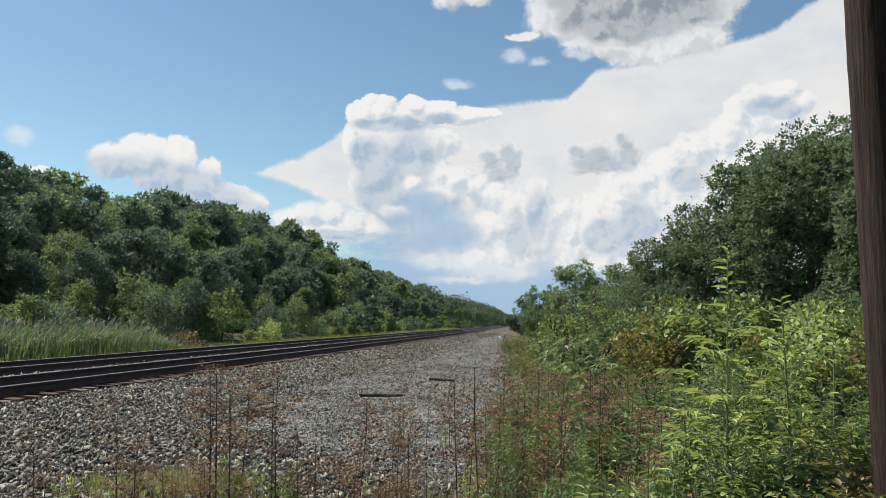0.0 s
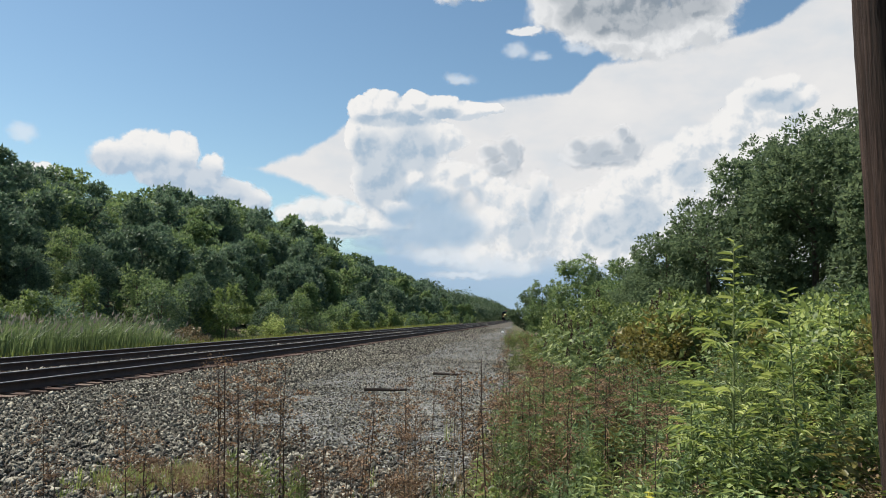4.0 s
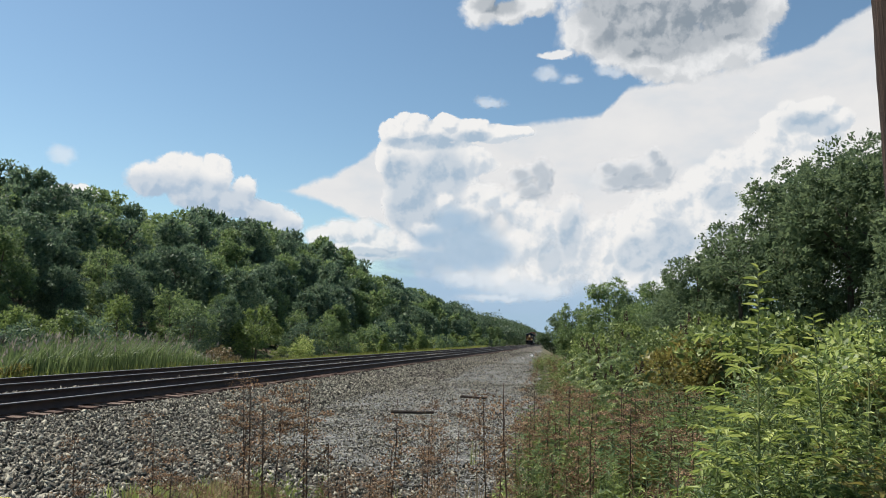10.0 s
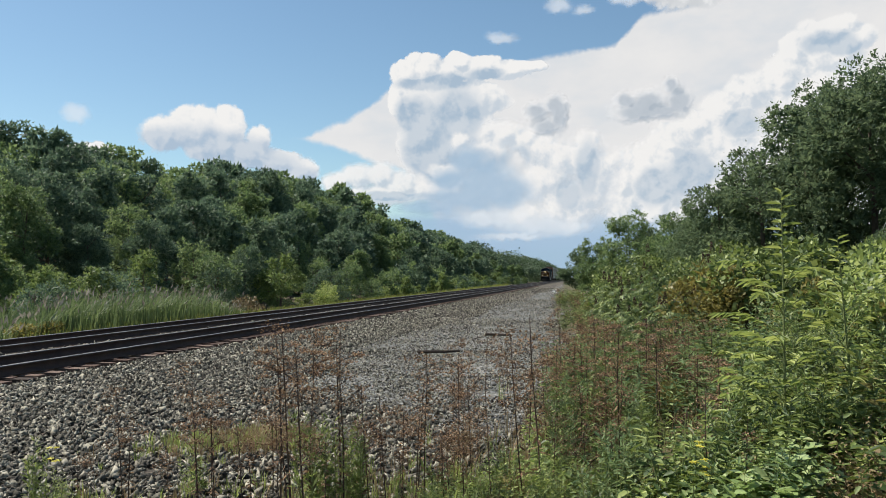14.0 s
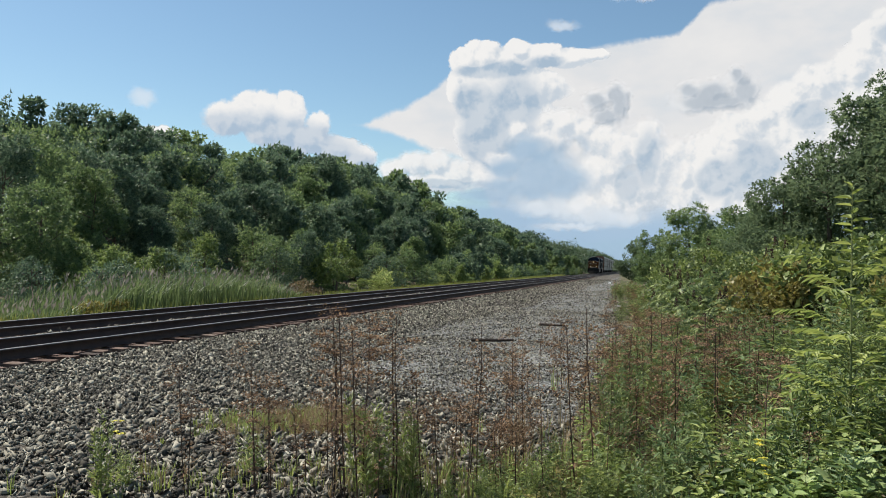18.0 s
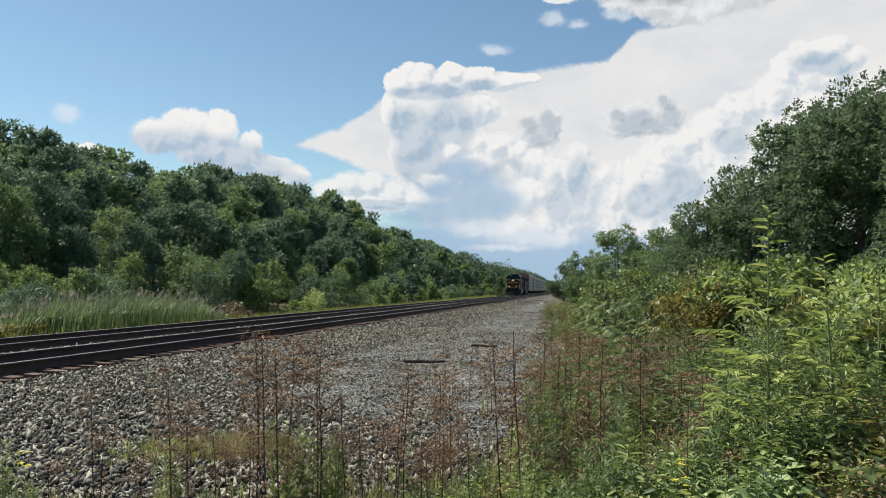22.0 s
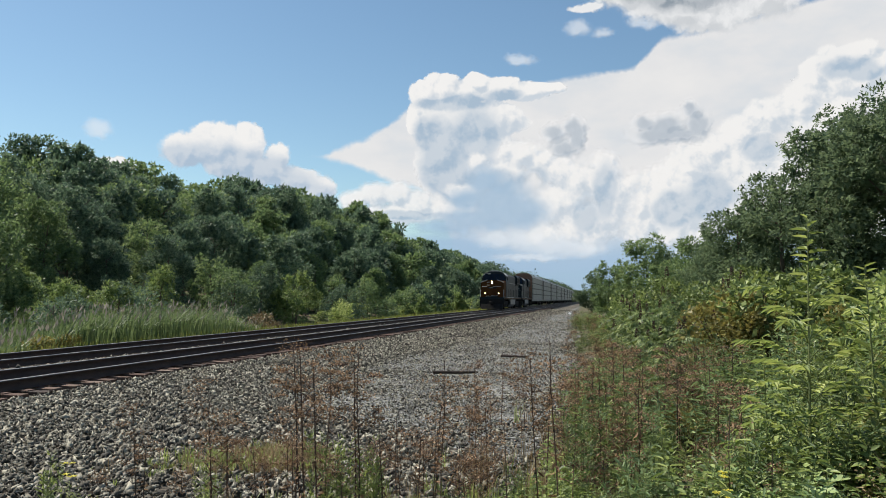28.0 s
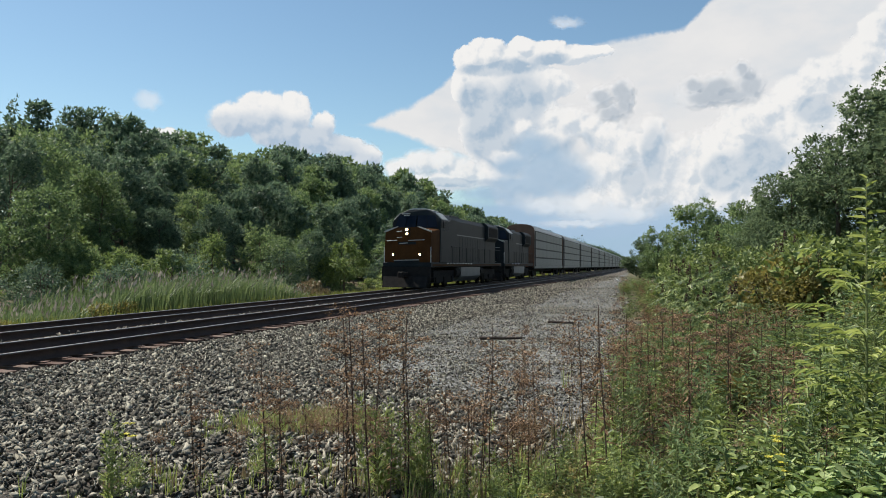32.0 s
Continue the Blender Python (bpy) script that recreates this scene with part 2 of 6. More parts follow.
M_bark = two_tone("bark", (0.06, 0.045, 0.035), (0.16, 0.12, 0.09), 3, rough=0.9, bump=0.6, stretch=(4, 4, 1))
M_stem = two_tone("dry_stem", (0.035, 0.022, 0.016), (0.10, 0.06, 0.04), 6, rough=0.85)
M_green_stem = two_tone("green_stem", (0.10, 0.13, 0.04), (0.22, 0.24, 0.08), 6, rough=0.7)


# ---- clouds: a far backdrop of glowing sheets, laid out in degrees right of the line and above the horizon ----
LEFT = [(-28.0, 9.7, 1.7, 1.2), (-26.1, 10.2, 2.0, 1.4), (-23.9, 10.4, 1.4, 1.4), (-24.4, 9.1, 2.3, 1.4), (-21.8, 9.7, 0.9, 0.9), (-22.5, 8.4, 1.5, 1.0), (-20.6, 8.0, 1.8, 1.0), (-19.0, 7.3, 1.4, 0.9), (-32.7, 8.4, 1.4, 0.5)]
LEFT_SHADE = [(-25.2, 8.6, 4.4, 1.5), (-28.5, 9.0, 2.2, 0.9), (-22.4, 7.8, 3.0, 1.0), (-19.8, 7.0, 2.2, 0.7)]
TOWER = [(-11.4, 14.2, 1.1, 0.9), (-10.1, 14.7, 1.4, 1.0), (-8.4, 14.2, 1.4, 0.9), (-7.5, 15.0, 1.1, 0.7), (-6.0, 14.6, 1.9, 0.9), (-4.1, 14.3, 1.8, 0.7), (-2.6, 14.5, 1.4, 0.4), (-12.0, 12.4, 0.7, 1.2), (-11.1, 12.6, 1.4, 1.3), (-9.3, 12.2, 2.5, 1.6), (-10.1, 9.9, 2.0, 2.4), (-9.2, 8.1, 2.4, 2.0), (-6.4, 12.4, 2.7, 1.3), (-6.6, 9.9, 2.0, 1.8)]
TOWER_SHADE = [(-10.5, 13.5, 1.4, 0.4), (-8.5, 13.6, 1.8, 0.5), (-5.5, 14.1, 1.2, 0.4), (-11.1, 11.4, 0.9, 1.3), (-10.1, 9.9, 1.4, 2.4), (-9.2, 8.1, 1.8, 1.6), (-7.6, 11.1, 1.6, 2.0)]
HEAPS = [(-16.4, 6.5, 1.1, 0.8), (-14.8, 7.0, 1.3, 0.9), (-13.3, 7.1, 1.1, 0.9), (-11.7, 6.5, 1.9, 1.0), (-9.9, 5.9, 1.8, 0.7), (-13.3, 5.7, 3.3, 0.7), (-4.4, 9.9, 1.7, 0.9), (-5.4, 8.5, 1.5, 1.3), (-3.2, 9.5, 1.4, 0.9), (-1.7, 8.7, 1.5, 1.3), (-0.3, 8.1, 1.2, 1.2), (1.5, 9.0, 1.1, 1.0), (0.7, 7.9, 1.4, 1.4), (2.1, 6.9, 1.6, 2.0), (-1.7, 6.5, 1.8, 1.9), (0.5, 5.1, 2.3, 1.7), (-2.8, 4.3, 1.2, 0.9), (-8.7, 7.3, 1.1, 0.6), (-7.6, 9.4, 0.7, 0.6)]
HEAPS_SHADE = [(-12.5, 5.6, 2.4, 0.3), (1.5, 7.3, 0.8, 1.8), (-3.6, 8.1, 1.2, 0.8), (0.1, 5.7, 0.8, 1.2), (-6.0, 8.1, 1.1, 0.8)]
BELLY = [(-6.0, 6.5, 2.4, 1.7), (-4.5, 5.8, 2.0, 1.2), (-7.4, 5.3, 2.6, 0.9), (-9.3, 4.8, 2.4, 0.5), (-7.0, 8.1, 1.2, 1.0), (-8.3, 6.7, 1.2, 0.9)]
RIGHT_HEAPS = [(3.7, 5.9, 1.8, 2.4), (5.4, 7.5, 1.8, 1.7), (7.0, 8.7, 1.6, 1.6), (7.0, 5.9, 2.8, 2.8), (8.8, 9.9, 1.5, 1.3), (10.4, 10.9, 1.4, 1.3), (12.3, 11.8, 1.5, 1.3), (10.9, 8.3, 2.8, 2.4), (14.3, 12.4, 1.5, 1.7), (15.2, 14.4, 1.0, 1.1), (16.3, 15.1, 1.1, 0.9), (17.8, 15.2, 1.2, 0.9), (18.9, 14.5, 1.1, 0.9), (17.2, 13.6, 2.1, 1.3), (16.3, 11.5, 2.8, 2.0)]
RIGHT_SHADE = [(17.2, 14.5, 1.4, 0.6), (18.2, 14.0, 1.0, 0.4), (6.2, 5.9, 1.4, 1.2), (8.6, 6.7, 1.4, 1.6), (11.9, 9.9, 1.2, 0.9)]
SCUD = [(-2.0, 11.4, 0.9, 0.7), (-0.7, 11.8, 0.7, 0.8), (-0.4, 11.1, 0.6, 1.2), (-1.3, 10.3, 1.1, 0.6), (5.0, 11.1, 1.8, 0.6), (4.2, 12.0, 0.8, 0.6), (5.6, 11.6, 1.5, 0.9), (7.8, 11.6, 0.9, 1.1), (7.3, 12.7, 0.5, 0.6), (6.6, 11.0, 1.6, 0.5)]
WISPS = [(-4.5, 16.5, 0.9, 0.32), (-33.6, 10.7, 0.8, 0.5), (-0.4, 18.6, 0.8, 0.45), (1.4, 18.2, 0.6, 0.3), (4.2, 18.5, 0.9, 0.3), (-6.0, 3.9, 1.6, 0.5), (-4.0, 3.9, 1.8, 0.6), (-2.2, 3.5, 1.9, 0.65), (-0.5, 3.3, 1.8, 0.6), (-3.6, 2.7, 2.2, 0.3)]
# upper and lower edge of the anvil: bearing, height
ANVIL_TOP = [(-24, 9.0), (-18.9, 9.75), (-15.8, 10.9), (-13.8, 12.0), (-12.6, 13.0), (-8, 14.2), (-2, 15.0), (3.8, 15.8), (5.4, 17.3), (10, 18.2), (14, 18.7), (17.2, 19.3), (19.5, 20.6), (24, 22.5), (30, 24), (48, 24)]
ANVIL_FOOT = [(-24, 9.9), (-18.9, 9.75), (-15.7, 8.7), (-14.1, 8.0), (-12.1, 7.7), (-10.5, 6.6), (-9, 3), (-6, 1.6), (48, 1.6)]
HIGH = [(-5.3, 22.8, 1.4, 1.3), (-3.3, 22.6, 1.4, 0.8), (-1.4, 23.2, 1.6, 0.9), (2.8, 21.3, 2.4, 1.7), (5.3, 20.1, 2.8, 1.5), (8.9, 20.1, 3.3, 1.5), (12.6, 21.1, 2.4, 1.5), (14.8, 22.0, 1.4, 1.0), (6.9, 23.2, 6.1, 1.9), (0.2, 19.9, 1.2, 0.3), (11.0, 22.8, 4.1, 1.9), (6.9, 19.1, 2.0, 0.8), (6.9, 21.6, 3.6, 1.9), (8.6, 18.7, 2.8, 1.1), (12.0, 19.5, 2.8, 1.4)]
HIGH_SHADE = [(4.5, 22.6, 2.4, 1.4), (7.7, 21.5, 4.5, 1.9), (11.4, 21.9, 2.8, 1.7), (7.4, 20.8, 3.6, 1.3), (-4.1, 23.2, 1.6, 0.7)]


def puffs(nt, where, blobs, merge=0.35):
    """How far inside a heap of round puffs a place lies: 1 in the middle of one, 0 on the rim."""
    total = None
    for cu, cv, ru, rv in blobs:
        s = nt.nodes.new("ShaderNodeVectorMath")
        s.operation = "MULTIPLY_ADD"
        nt.links.new(where, s.inputs[0])
        s.inputs[1].default_value = (1 / ru, 1 / rv, 0)
        s.inputs[2].default_value = (-cu / ru, -cv / rv, 0)
        ln = nt.nodes.new("ShaderNodeVectorMath")
        ln.operation = "LENGTH"
        nt.links.new(s.outputs[0], ln.inputs[0])
        v = math_of(nt, "SUBTRACT", 1.0, ln.outputs["Value"])
        total = v if total is None else math_of(nt, "SMOOTH_MAX", total, v, merge)
    return total


def warped(nt, where, coarse, fine, seed):
    """The place pushed about by billows, coarse and fine, in degrees."""
    off = nt.nodes.new("ShaderNodeVectorMath")
    off.operation = "ADD"
    off.inputs[1].default_value = (seed * 7.1, seed * 3.3, 0)
    nt.links.new(where, off.inputs[0])
    for scale, amp in ((0.42, coarse), (1.7, fine)):
        col = noise_of(nt, scale, 6, 0.6, vector=off.outputs[0], out="Color")
        c = nt.nodes.new("ShaderNodeVectorMath")
        c.operation = "MULTIPLY_ADD"
        nt.links.new(col, c.inputs[0])
        c.inputs[1].default_value = (2 * amp, 2 * amp, 0)
        c.inputs[2].default_value = (-amp, -amp, 0)
        a = nt.nodes.new("ShaderNodeVectorMath")
        a.operation = "ADD"
        nt.links.new(where, a.inputs[0])
        nt.links.new(c.outputs[0], a.inputs[1])
        where = a.outputs[0]
    return where


def step_of(nt, v, a, b, lo=0.0, hi=1.0):
    m = nt.nodes.new("ShaderNodeMapRange")
    m.interpolation_type = "SMOOTHSTEP"
    nt.links.new(v, m.inputs["Value"])
    for k, x in (("From Min", a), ("From Max", b), ("To Min", lo), ("To Max", hi)):
        m.inputs[k].default_value = x
    return m.outputs[0]


def billows(nt, where):
    """Round cauliflower swellings, large and small."""
    out = None
    for scale, amp in ((0.75, 0.55), (1.9, 0.28), (4.6, 0.13)):
        v = nt.nodes.new("ShaderNodeTexVoronoi")
        v.feature = "SMOOTH_F1"
        v.inputs["Scale"].default_value = scale
        v.inputs["Smoothness"].default_value = 0.25
        nt.links.new(where, v.inputs["Vector"])
        w = math_of(nt, "MULTIPLY_ADD", v.outputs["Distance"], -amp, amp * 0.5)
        out = w if out is None else math_of(nt, "ADD", out, w)
    return out


def cloud_material(name, blobs, shade, lit, dark, rim, coarse, fine, seed, thick=1.0, relief=0.5, even=0.0, puffy=0.6, depth=1.0):
    m = bpy.data.materials.new(name)
    m.use_nodes = True
    nt = m.node_tree
    nt.nodes.remove(nt.nodes["Principled BSDF"])
    uv = nt.nodes.new("ShaderNodeTexCoord").outputs["UV"]
    where = warped(nt, uv, coarse, fine, seed)
    toward = nt.nodes.new("ShaderNodeVectorMath")
    toward.operation = "ADD"
    toward.inputs[1].default_value = (-0.38 * depth, 0.42 * depth, 0)
    nt.links.new(where, toward.inputs[0])
    inside, swell = puffs(nt, where, blobs), billows(nt, where)
    there = math_of(nt, "MULTIPLY_ADD", puffs(nt, toward.outputs[0], blobs), 0.7, billows(nt, toward.outputs[0]))
    here = math_of(nt, "MULTIPLY_ADD", inside, 0.7, swell)
    body = math_of(nt, "MULTIPLY_ADD", swell, puffy, inside)
    cover = math_of(nt, "MULTIPLY", step_of(nt, body, -rim, rim), thick)
    # light and shade painted into the glow: billows lighter on the side towards the sun
    light = step_of(nt, math_of(nt, "SUBTRACT", here, there), -0.36, 0.24)
    gloom = math_of(nt, "MULTIPLY", math_of(nt, "SUBTRACT", 1.0, light), relief)
    if shade:
        low = step_of(nt, math_of(nt, "MULTIPLY_ADD", swell, 0.5, puffs(nt, where, shade, 0.6)), -0.50, 0.25)
        gloom = math_of(nt, "MAXIMUM", gloom, math_of(nt, "MULTIPLY", low, math_of(nt, "MULTIPLY_ADD", light, -0.4, 1.0)))
    if even:
        gloom = math_of(nt, "MAXIMUM", gloom, math_of(nt, "MULTIPLY", step_of(nt, inside, -0.1, 0.6), even))
    mist = noise_of(nt, 0.22, 3, 0.5, vector=where)
    gloom = math_of(nt, "ADD", gloom, math_of(nt, "MULTIPLY_ADD", mist, 0.36, -0.18))
    col = mixed(nt, gloom, lit, dark)
    em = nt.nodes.new("ShaderNodeEmission")
    nt.links.new(col, em.inputs[0])
    em.inputs[1].default_value = 0.74
    tr = nt.nodes.new("ShaderNodeBsdfTransparent")
    mx = nt.nodes.new("ShaderNodeMixShader")
    nt.links.new(cover, mx.inputs[0])
    nt.links.new(tr.outputs[0], mx.inputs[1])
    nt.links.new(em.outputs[0], mx.inputs[2])
    nt.links.new(mx.outputs[0], nt.nodes["Material Output"].inputs[0])
    return m


def curve_of(nt, u, stops):
    """The height of an edge at a bearing."""
    r = nt.nodes.new("ShaderNodeValToRGB")
    e = r.color_ramp.elements
    while len(e) < len(stops):
        e.new(0.5)
    for el, (a, v) in zip(e, stops):
        el.position, el.color = (a + 24) / 72, (v / 30, v / 30, v / 30, 1)
    nt.links.new(math_of(nt, "MULTIPLY_ADD", u, 1 / 72, 24 / 72), r.inputs[0])
    return math_of(nt, "MULTIPLY", r.outputs[0], 30.0)


def anvil_material():
    """The smooth spread top of the thunderhead, between its two edges."""
    m = bpy.data.materials.new("anvil_cloud")
    m.use_nodes = True
    nt = m.node_tree
    nt.nodes.remove(nt.nodes["Principled BSDF"])
    uv = nt.nodes.new("ShaderNodeTexCoord").outputs["UV"]
    sp = nt.nodes.new("ShaderNodeSeparateXYZ")
    where = warped(nt, uv, 0.45, 0.16, 1)
    nt.links.new(where, sp.inputs[0])
    u, v = sp.outputs[0], sp.outputs[1]
    upper = step_of(nt, math_of(nt, "SUBTRACT", curve_of(nt, u, ANVIL_TOP), v), -0.16, 0.32)
    lower = step_of(nt, math_of(nt, "SUBTRACT", v, curve_of(nt, u, ANVIL_FOOT)), -0.2, 0.35)
    cover = math_of(nt, "MULTIPLY", math_of(nt, "MULTIPLY", upper, lower), 0.97)
    soft = noise_of(nt, 0.2, 4, 0.55, vector=where, stretch=(0.6, 1.3, 1))
    col = ramp(nt, soft, [(0.3, (0.86, 0.845, 0.83)), (0.5, (0.79, 0.79, 0.795)), (0.72, (0.66, 0.71, 0.76))])
    em = nt.nodes.new("ShaderNodeEmission")
    nt.links.new(col, em.inputs[0])
    em.inputs[1].default_value = 0.74
    tr = nt.nodes.new("ShaderNodeBsdfTransparent")
    mx = nt.nodes.new("ShaderNodeMixShader")
    nt.links.new(cover, mx.inputs[0])
    nt.links.new(tr.outputs[0], mx.inputs[1])
    nt.links.new(em.outputs[0], mx.inputs[2])
    nt.links.new(mx.outputs[0], nt.nodes["Material Output"].inputs[0])
    return m


def cloud(name, label, radius, u0, u1, v0, v1, mat):
    """A sheet of the far sky between two bearings and two heights, in degrees."""
    nu, nv = int((u1 - u0) * 1.5) + 2, int((v1 - v0) * 1.5) + 2
    U, V = np.meshgrid(np.linspace(u0, u1, nu), np.linspace(v0, v1, nv))
    a, e = np.radians(U.ravel()), np.radians(V.ravel())
    co = np.stack([np.sin(a) * np.cos(e), np.cos(a) * np.cos(e), np.sin(e)], 1) * radius + (0, 0, EYE)
    i = np.arange(nu * nv).reshape(nv, nu)
    f = np.stack([i[:-1, :-1], i[:-1, 1:], i[1:, 1:], i[1:, :-1]], -1).reshape(-1, 4)
    me = mesh_of(name, co, f, [mat], shade=True)
    uv = me.uv_layers.new(name="UVMap")
    flat = np.stack([U.ravel(), V.ravel()], 1)[f.ravel()].astype(np.float32)
    uv.data.foreach_set("uv", flat.ravel())
    return tagged(new(name, me), label, "cloud", kind="structure")


WHITE, SHADE = (0.90, 0.89, 0.875), (0.40, 0.51, 0.63)
STORM = [(-4.0, 1.0, 9.0, 2.9), (3.0, 1.2, 8.0, 2.9), (-9.0, 3.2, 5.0, 1.2), (10.0, 1.5, 9.0, 3.0)]
cloud("backdrop_anvil", "broad pale sheet of a thunderhead's anvil", 3900, -24, 48, 0.2, 26, anvil_material())
cloud("backdrop_storm_base", "smooth blue-grey rain haze under the thunderhead", 3880, -24, 30, -0.6, 9, cloud_material("storm_base", STORM, [], (0.36, 0.52, 0.70), (0.27, 0.44, 0.63), 0.55, 0.3, 0.05, 8, thick=0.92, relief=0.05, puffy=0.0))
cloud("backdrop_high_cloud", "grey-bellied white cloud high over the line", 3860, -12, 24, 14, 28, cloud_material("high_cloud", HIGH, HIGH_SHADE, (0.82, 0.83, 0.84), (0.27, 0.32, 0.375), 0.24, 0.6, 0.28, 2, relief=0.35, depth=1.3))
cloud("backdrop_towers", "towering white cumulus head with blue-grey shade", 3820, -20, 6, 0.2, 18, cloud_material("tower_cloud", TOWER, TOWER_SHADE, WHITE, SHADE, 0.08, 0.34, 0.16, 3, relief=0.62, puffy=0.5))
cloud("backdrop_right_towers", "heaped white cumulus bank above the trees", 3790, -6, 26, 0.2, 18, cloud_material("heap_cloud", RIGHT_HEAPS, RIGHT_SHADE, WHITE, SHADE, 0.16, 0.36, 0.16, 4, thick=0.94, relief=0.62, puffy=0.55))
cloud("backdrop_heaps", "bright white cumulus heaps under the thunderhead", 3780, -20, 8, 0.2, 14, cloud_material("low_heap_cloud", HEAPS, HEAPS_SHADE, WHITE, SHADE, 0.32, 0.34, 0.18, 9, thick=0.93, relief=0.65, puffy=0.6))
cloud("backdrop_belly", "soft blue-grey shadowed belly of the thunderhead", 3760, -14, 2, 1, 12, cloud_material("belly_cloud", BELLY, [], (0.37, 0.52, 0.68), (0.28, 0.44, 0.62), 0.55, 0.5, 0.22, 10, thick=0.85, relief=0.2, puffy=0.35))
cloud("backdrop_left_cloud", "bright white cumulus with a flat grey base", 3740, -38, -14, 4, 15, cloud_material("left_cloud", LEFT, LEFT_SHADE, WHITE, (0.42, 0.53, 0.66), 0.12, 0.4, 0.16, 5, relief=0.4))
cloud("backdrop_scud", "small torn grey scraps of cloud", 3700, -38, 14, 8, 19, cloud_material("scud_cloud", SCUD, [], (0.82, 0.83, 0.84), (0.38, 0.45, 0.53), 0.40, 0.42, 0.30, 6, thick=0.92, relief=0.9, even=0.72, puffy=0.5))
cloud("backdrop_wisps", "faint white wisps of cloud", 3690, -38, 8, 1, 22, cloud_material("wisp_cloud", WISPS, [], (0.80, 0.84, 0.88), (0.66, 0.74, 0.82), 0.6, 0.5, 0.4, 7, thick=0.6, relief=0.3, puffy=0.5))


# ---- ground, stone bed, tracks ----
def ground_material():
    m, nt, b = material("ground_soil", 0.95, 0, 0.2)
    big, mid, fine = noise_of(nt, 0.35, 4), noise_of(nt, 2.6, 5), noise_of(nt, 34, 3)
    soil = ramp(nt, fine, [(0.3, (0.07, 0.055, 0.04)), (0.7, (0.22, 0.18, 0.15))])
    green = ramp(nt, fine, [(0.3, (0.035, 0.050, 0.018)), (0.7, (0.09, 0.11, 0.038))])
    straw = ramp(nt, fine, [(0.3, (0.075, 0.058, 0.034)), (0.7, (0.17, 0.135, 0.085))])
    col = mixed(nt, step_of(nt, big, 0.38, 0.6), green, straw)
    col = mixed(nt, step_of(nt, mid, 0.56, 0.68), col, soil)
    nt.links.new(col, b.inputs["Base Color"])
    bumped(nt, b, math_of(nt, "ADD", fine, mid), 0.7, 0.05)
    return m


def stone_material(name, lo, mid, hi, island=True):
    m, nt, b = material(name, 0.82, 0, 0.35)
    g = nt.nodes.new("ShaderNodeNewGeometry")
    fine = noise_of(nt, 60, 4)
    f = math_of(nt, "MULTIPLY_ADD", fine, 0.4, math_of(nt, "MULTIPLY", g.outputs["Random Per Island"], 0.75))
    nt.links.new(ramp(nt, f, [(0.15, lo), (0.52, mid), (0.97, hi)]), b.inputs["Base Color"])
    bumped(nt, b, fine, 0.3, 0.006)
    return m


def gravel_material():
    """The bed between the loose stones: cells of crushed stone, coloured dark for shade in the gaps."""
    m, nt, b = material("gravel_bed", 0.9, 0, 0.25)
    co = nt.nodes.new("ShaderNodeTexCoord").outputs["Object"]
    v = nt.nodes.new("ShaderNodeTexVoronoi")
    v.inputs["Scale"].default_value = 17
    nt.links.new(co, v.inputs["Vector"])
    rnd = nt.nodes.new("ShaderNodeSeparateColor")
    nt.links.new(v.outputs["Color"], rnd.inputs[0])
    patch = noise_of(nt, 0.5, 5)
    dirt = noise_of(nt, 1.7, 5)
    f = math_of(nt, "MULTIPLY_ADD", patch, 0.35, math_of(nt, "MULTIPLY", rnd.outputs[0], 0.65))
    # dark stops paint the shade that lies between the loose stones
    col = ramp(nt, f, [(0.15, (0.014, 0.012, 0.010)), (0.5, (0.060, 0.053, 0.042)), (0.85, (0.20, 0.18, 0.145))])
    col = mixed(nt, math_of(nt, "MULTIPLY", step_of(nt, dirt, 0.5, 0.7), 0.6), col, (0.17, 0.125, 0.09))
    nt.links.new(col, b.inputs["Base Color"])
    h = math_of(nt, "SUBTRACT", 1.0, v.outputs["Distance"])
    bumped(nt, b, h, 1.0, 0.03)
    return m


M_ground = ground_material()
M_gravel = gravel_material()
M_stone = stone_material("crushed_stone", (0.018, 0.017, 0.013), (0.066, 0.060, 0.046), (0.40, 0.375, 0.295))
M_rust = two_tone("rusted_rail", (0.030, 0.020, 0.017), (0.075, 0.045, 0.034), 3, rough=0.85, fine=40, bump=0.3)
M_head = two_tone("worn_rail_head", (0.20, 0.19, 0.18), (0.33, 0.32, 0.30), 2, rough=0.55, metal=0.6, bump=0.05)
def tie_material():
    m, nt, b = material("tie_wood", 0.9, 0, 0.3)
    grain = noise_of(nt, 30, 5, stretch=(0.15, 2, 2))
    obi = nt.nodes.new("ShaderNodeObjectInfo")
    f = math_of(nt, "MULTIPLY_ADD", obi.outputs["Random"], 0.55, math_of(nt, "MULTIPLY", grain, 0.5))
    nt.links.new(ramp(nt, f, [(0.2, (0.030, 0.023, 0.019)), (0.45, (0.080, 0.045, 0.032)), (0.68, (0.125, 0.080, 0.060)), (0.9, (0.19, 0.145, 0.115))]), b.inputs["Base Color"])
    bumped(nt, b, grain, 0.7, 0.01)
    return m


M_tie = tie_material()
M_plate = two_tone("rusty_plate", (0.05, 0.026, 0.018), (0.14, 0.07, 0.045), 12, rough=0.8)


def sheet(name, xs, ys, height, mat, label, kind="structure"):
    X, Y = np.meshgrid(xs, ys)
    Z = height(X, Y)
    i = np.arange(X.size).reshape(X.shape)
    f = np.stack([i[:-1, :-1], i[:-1, 1:], i[1:, 1:], i[1:, :-1]], -1).reshape(-1, 4)
    me = mesh_of(name, np.stack([X, Y, Z], -1).reshape(-1, 3), f, [mat], shade=True)
    return tagged(new(name, me), label, name.split("_")[0], kind=kind)


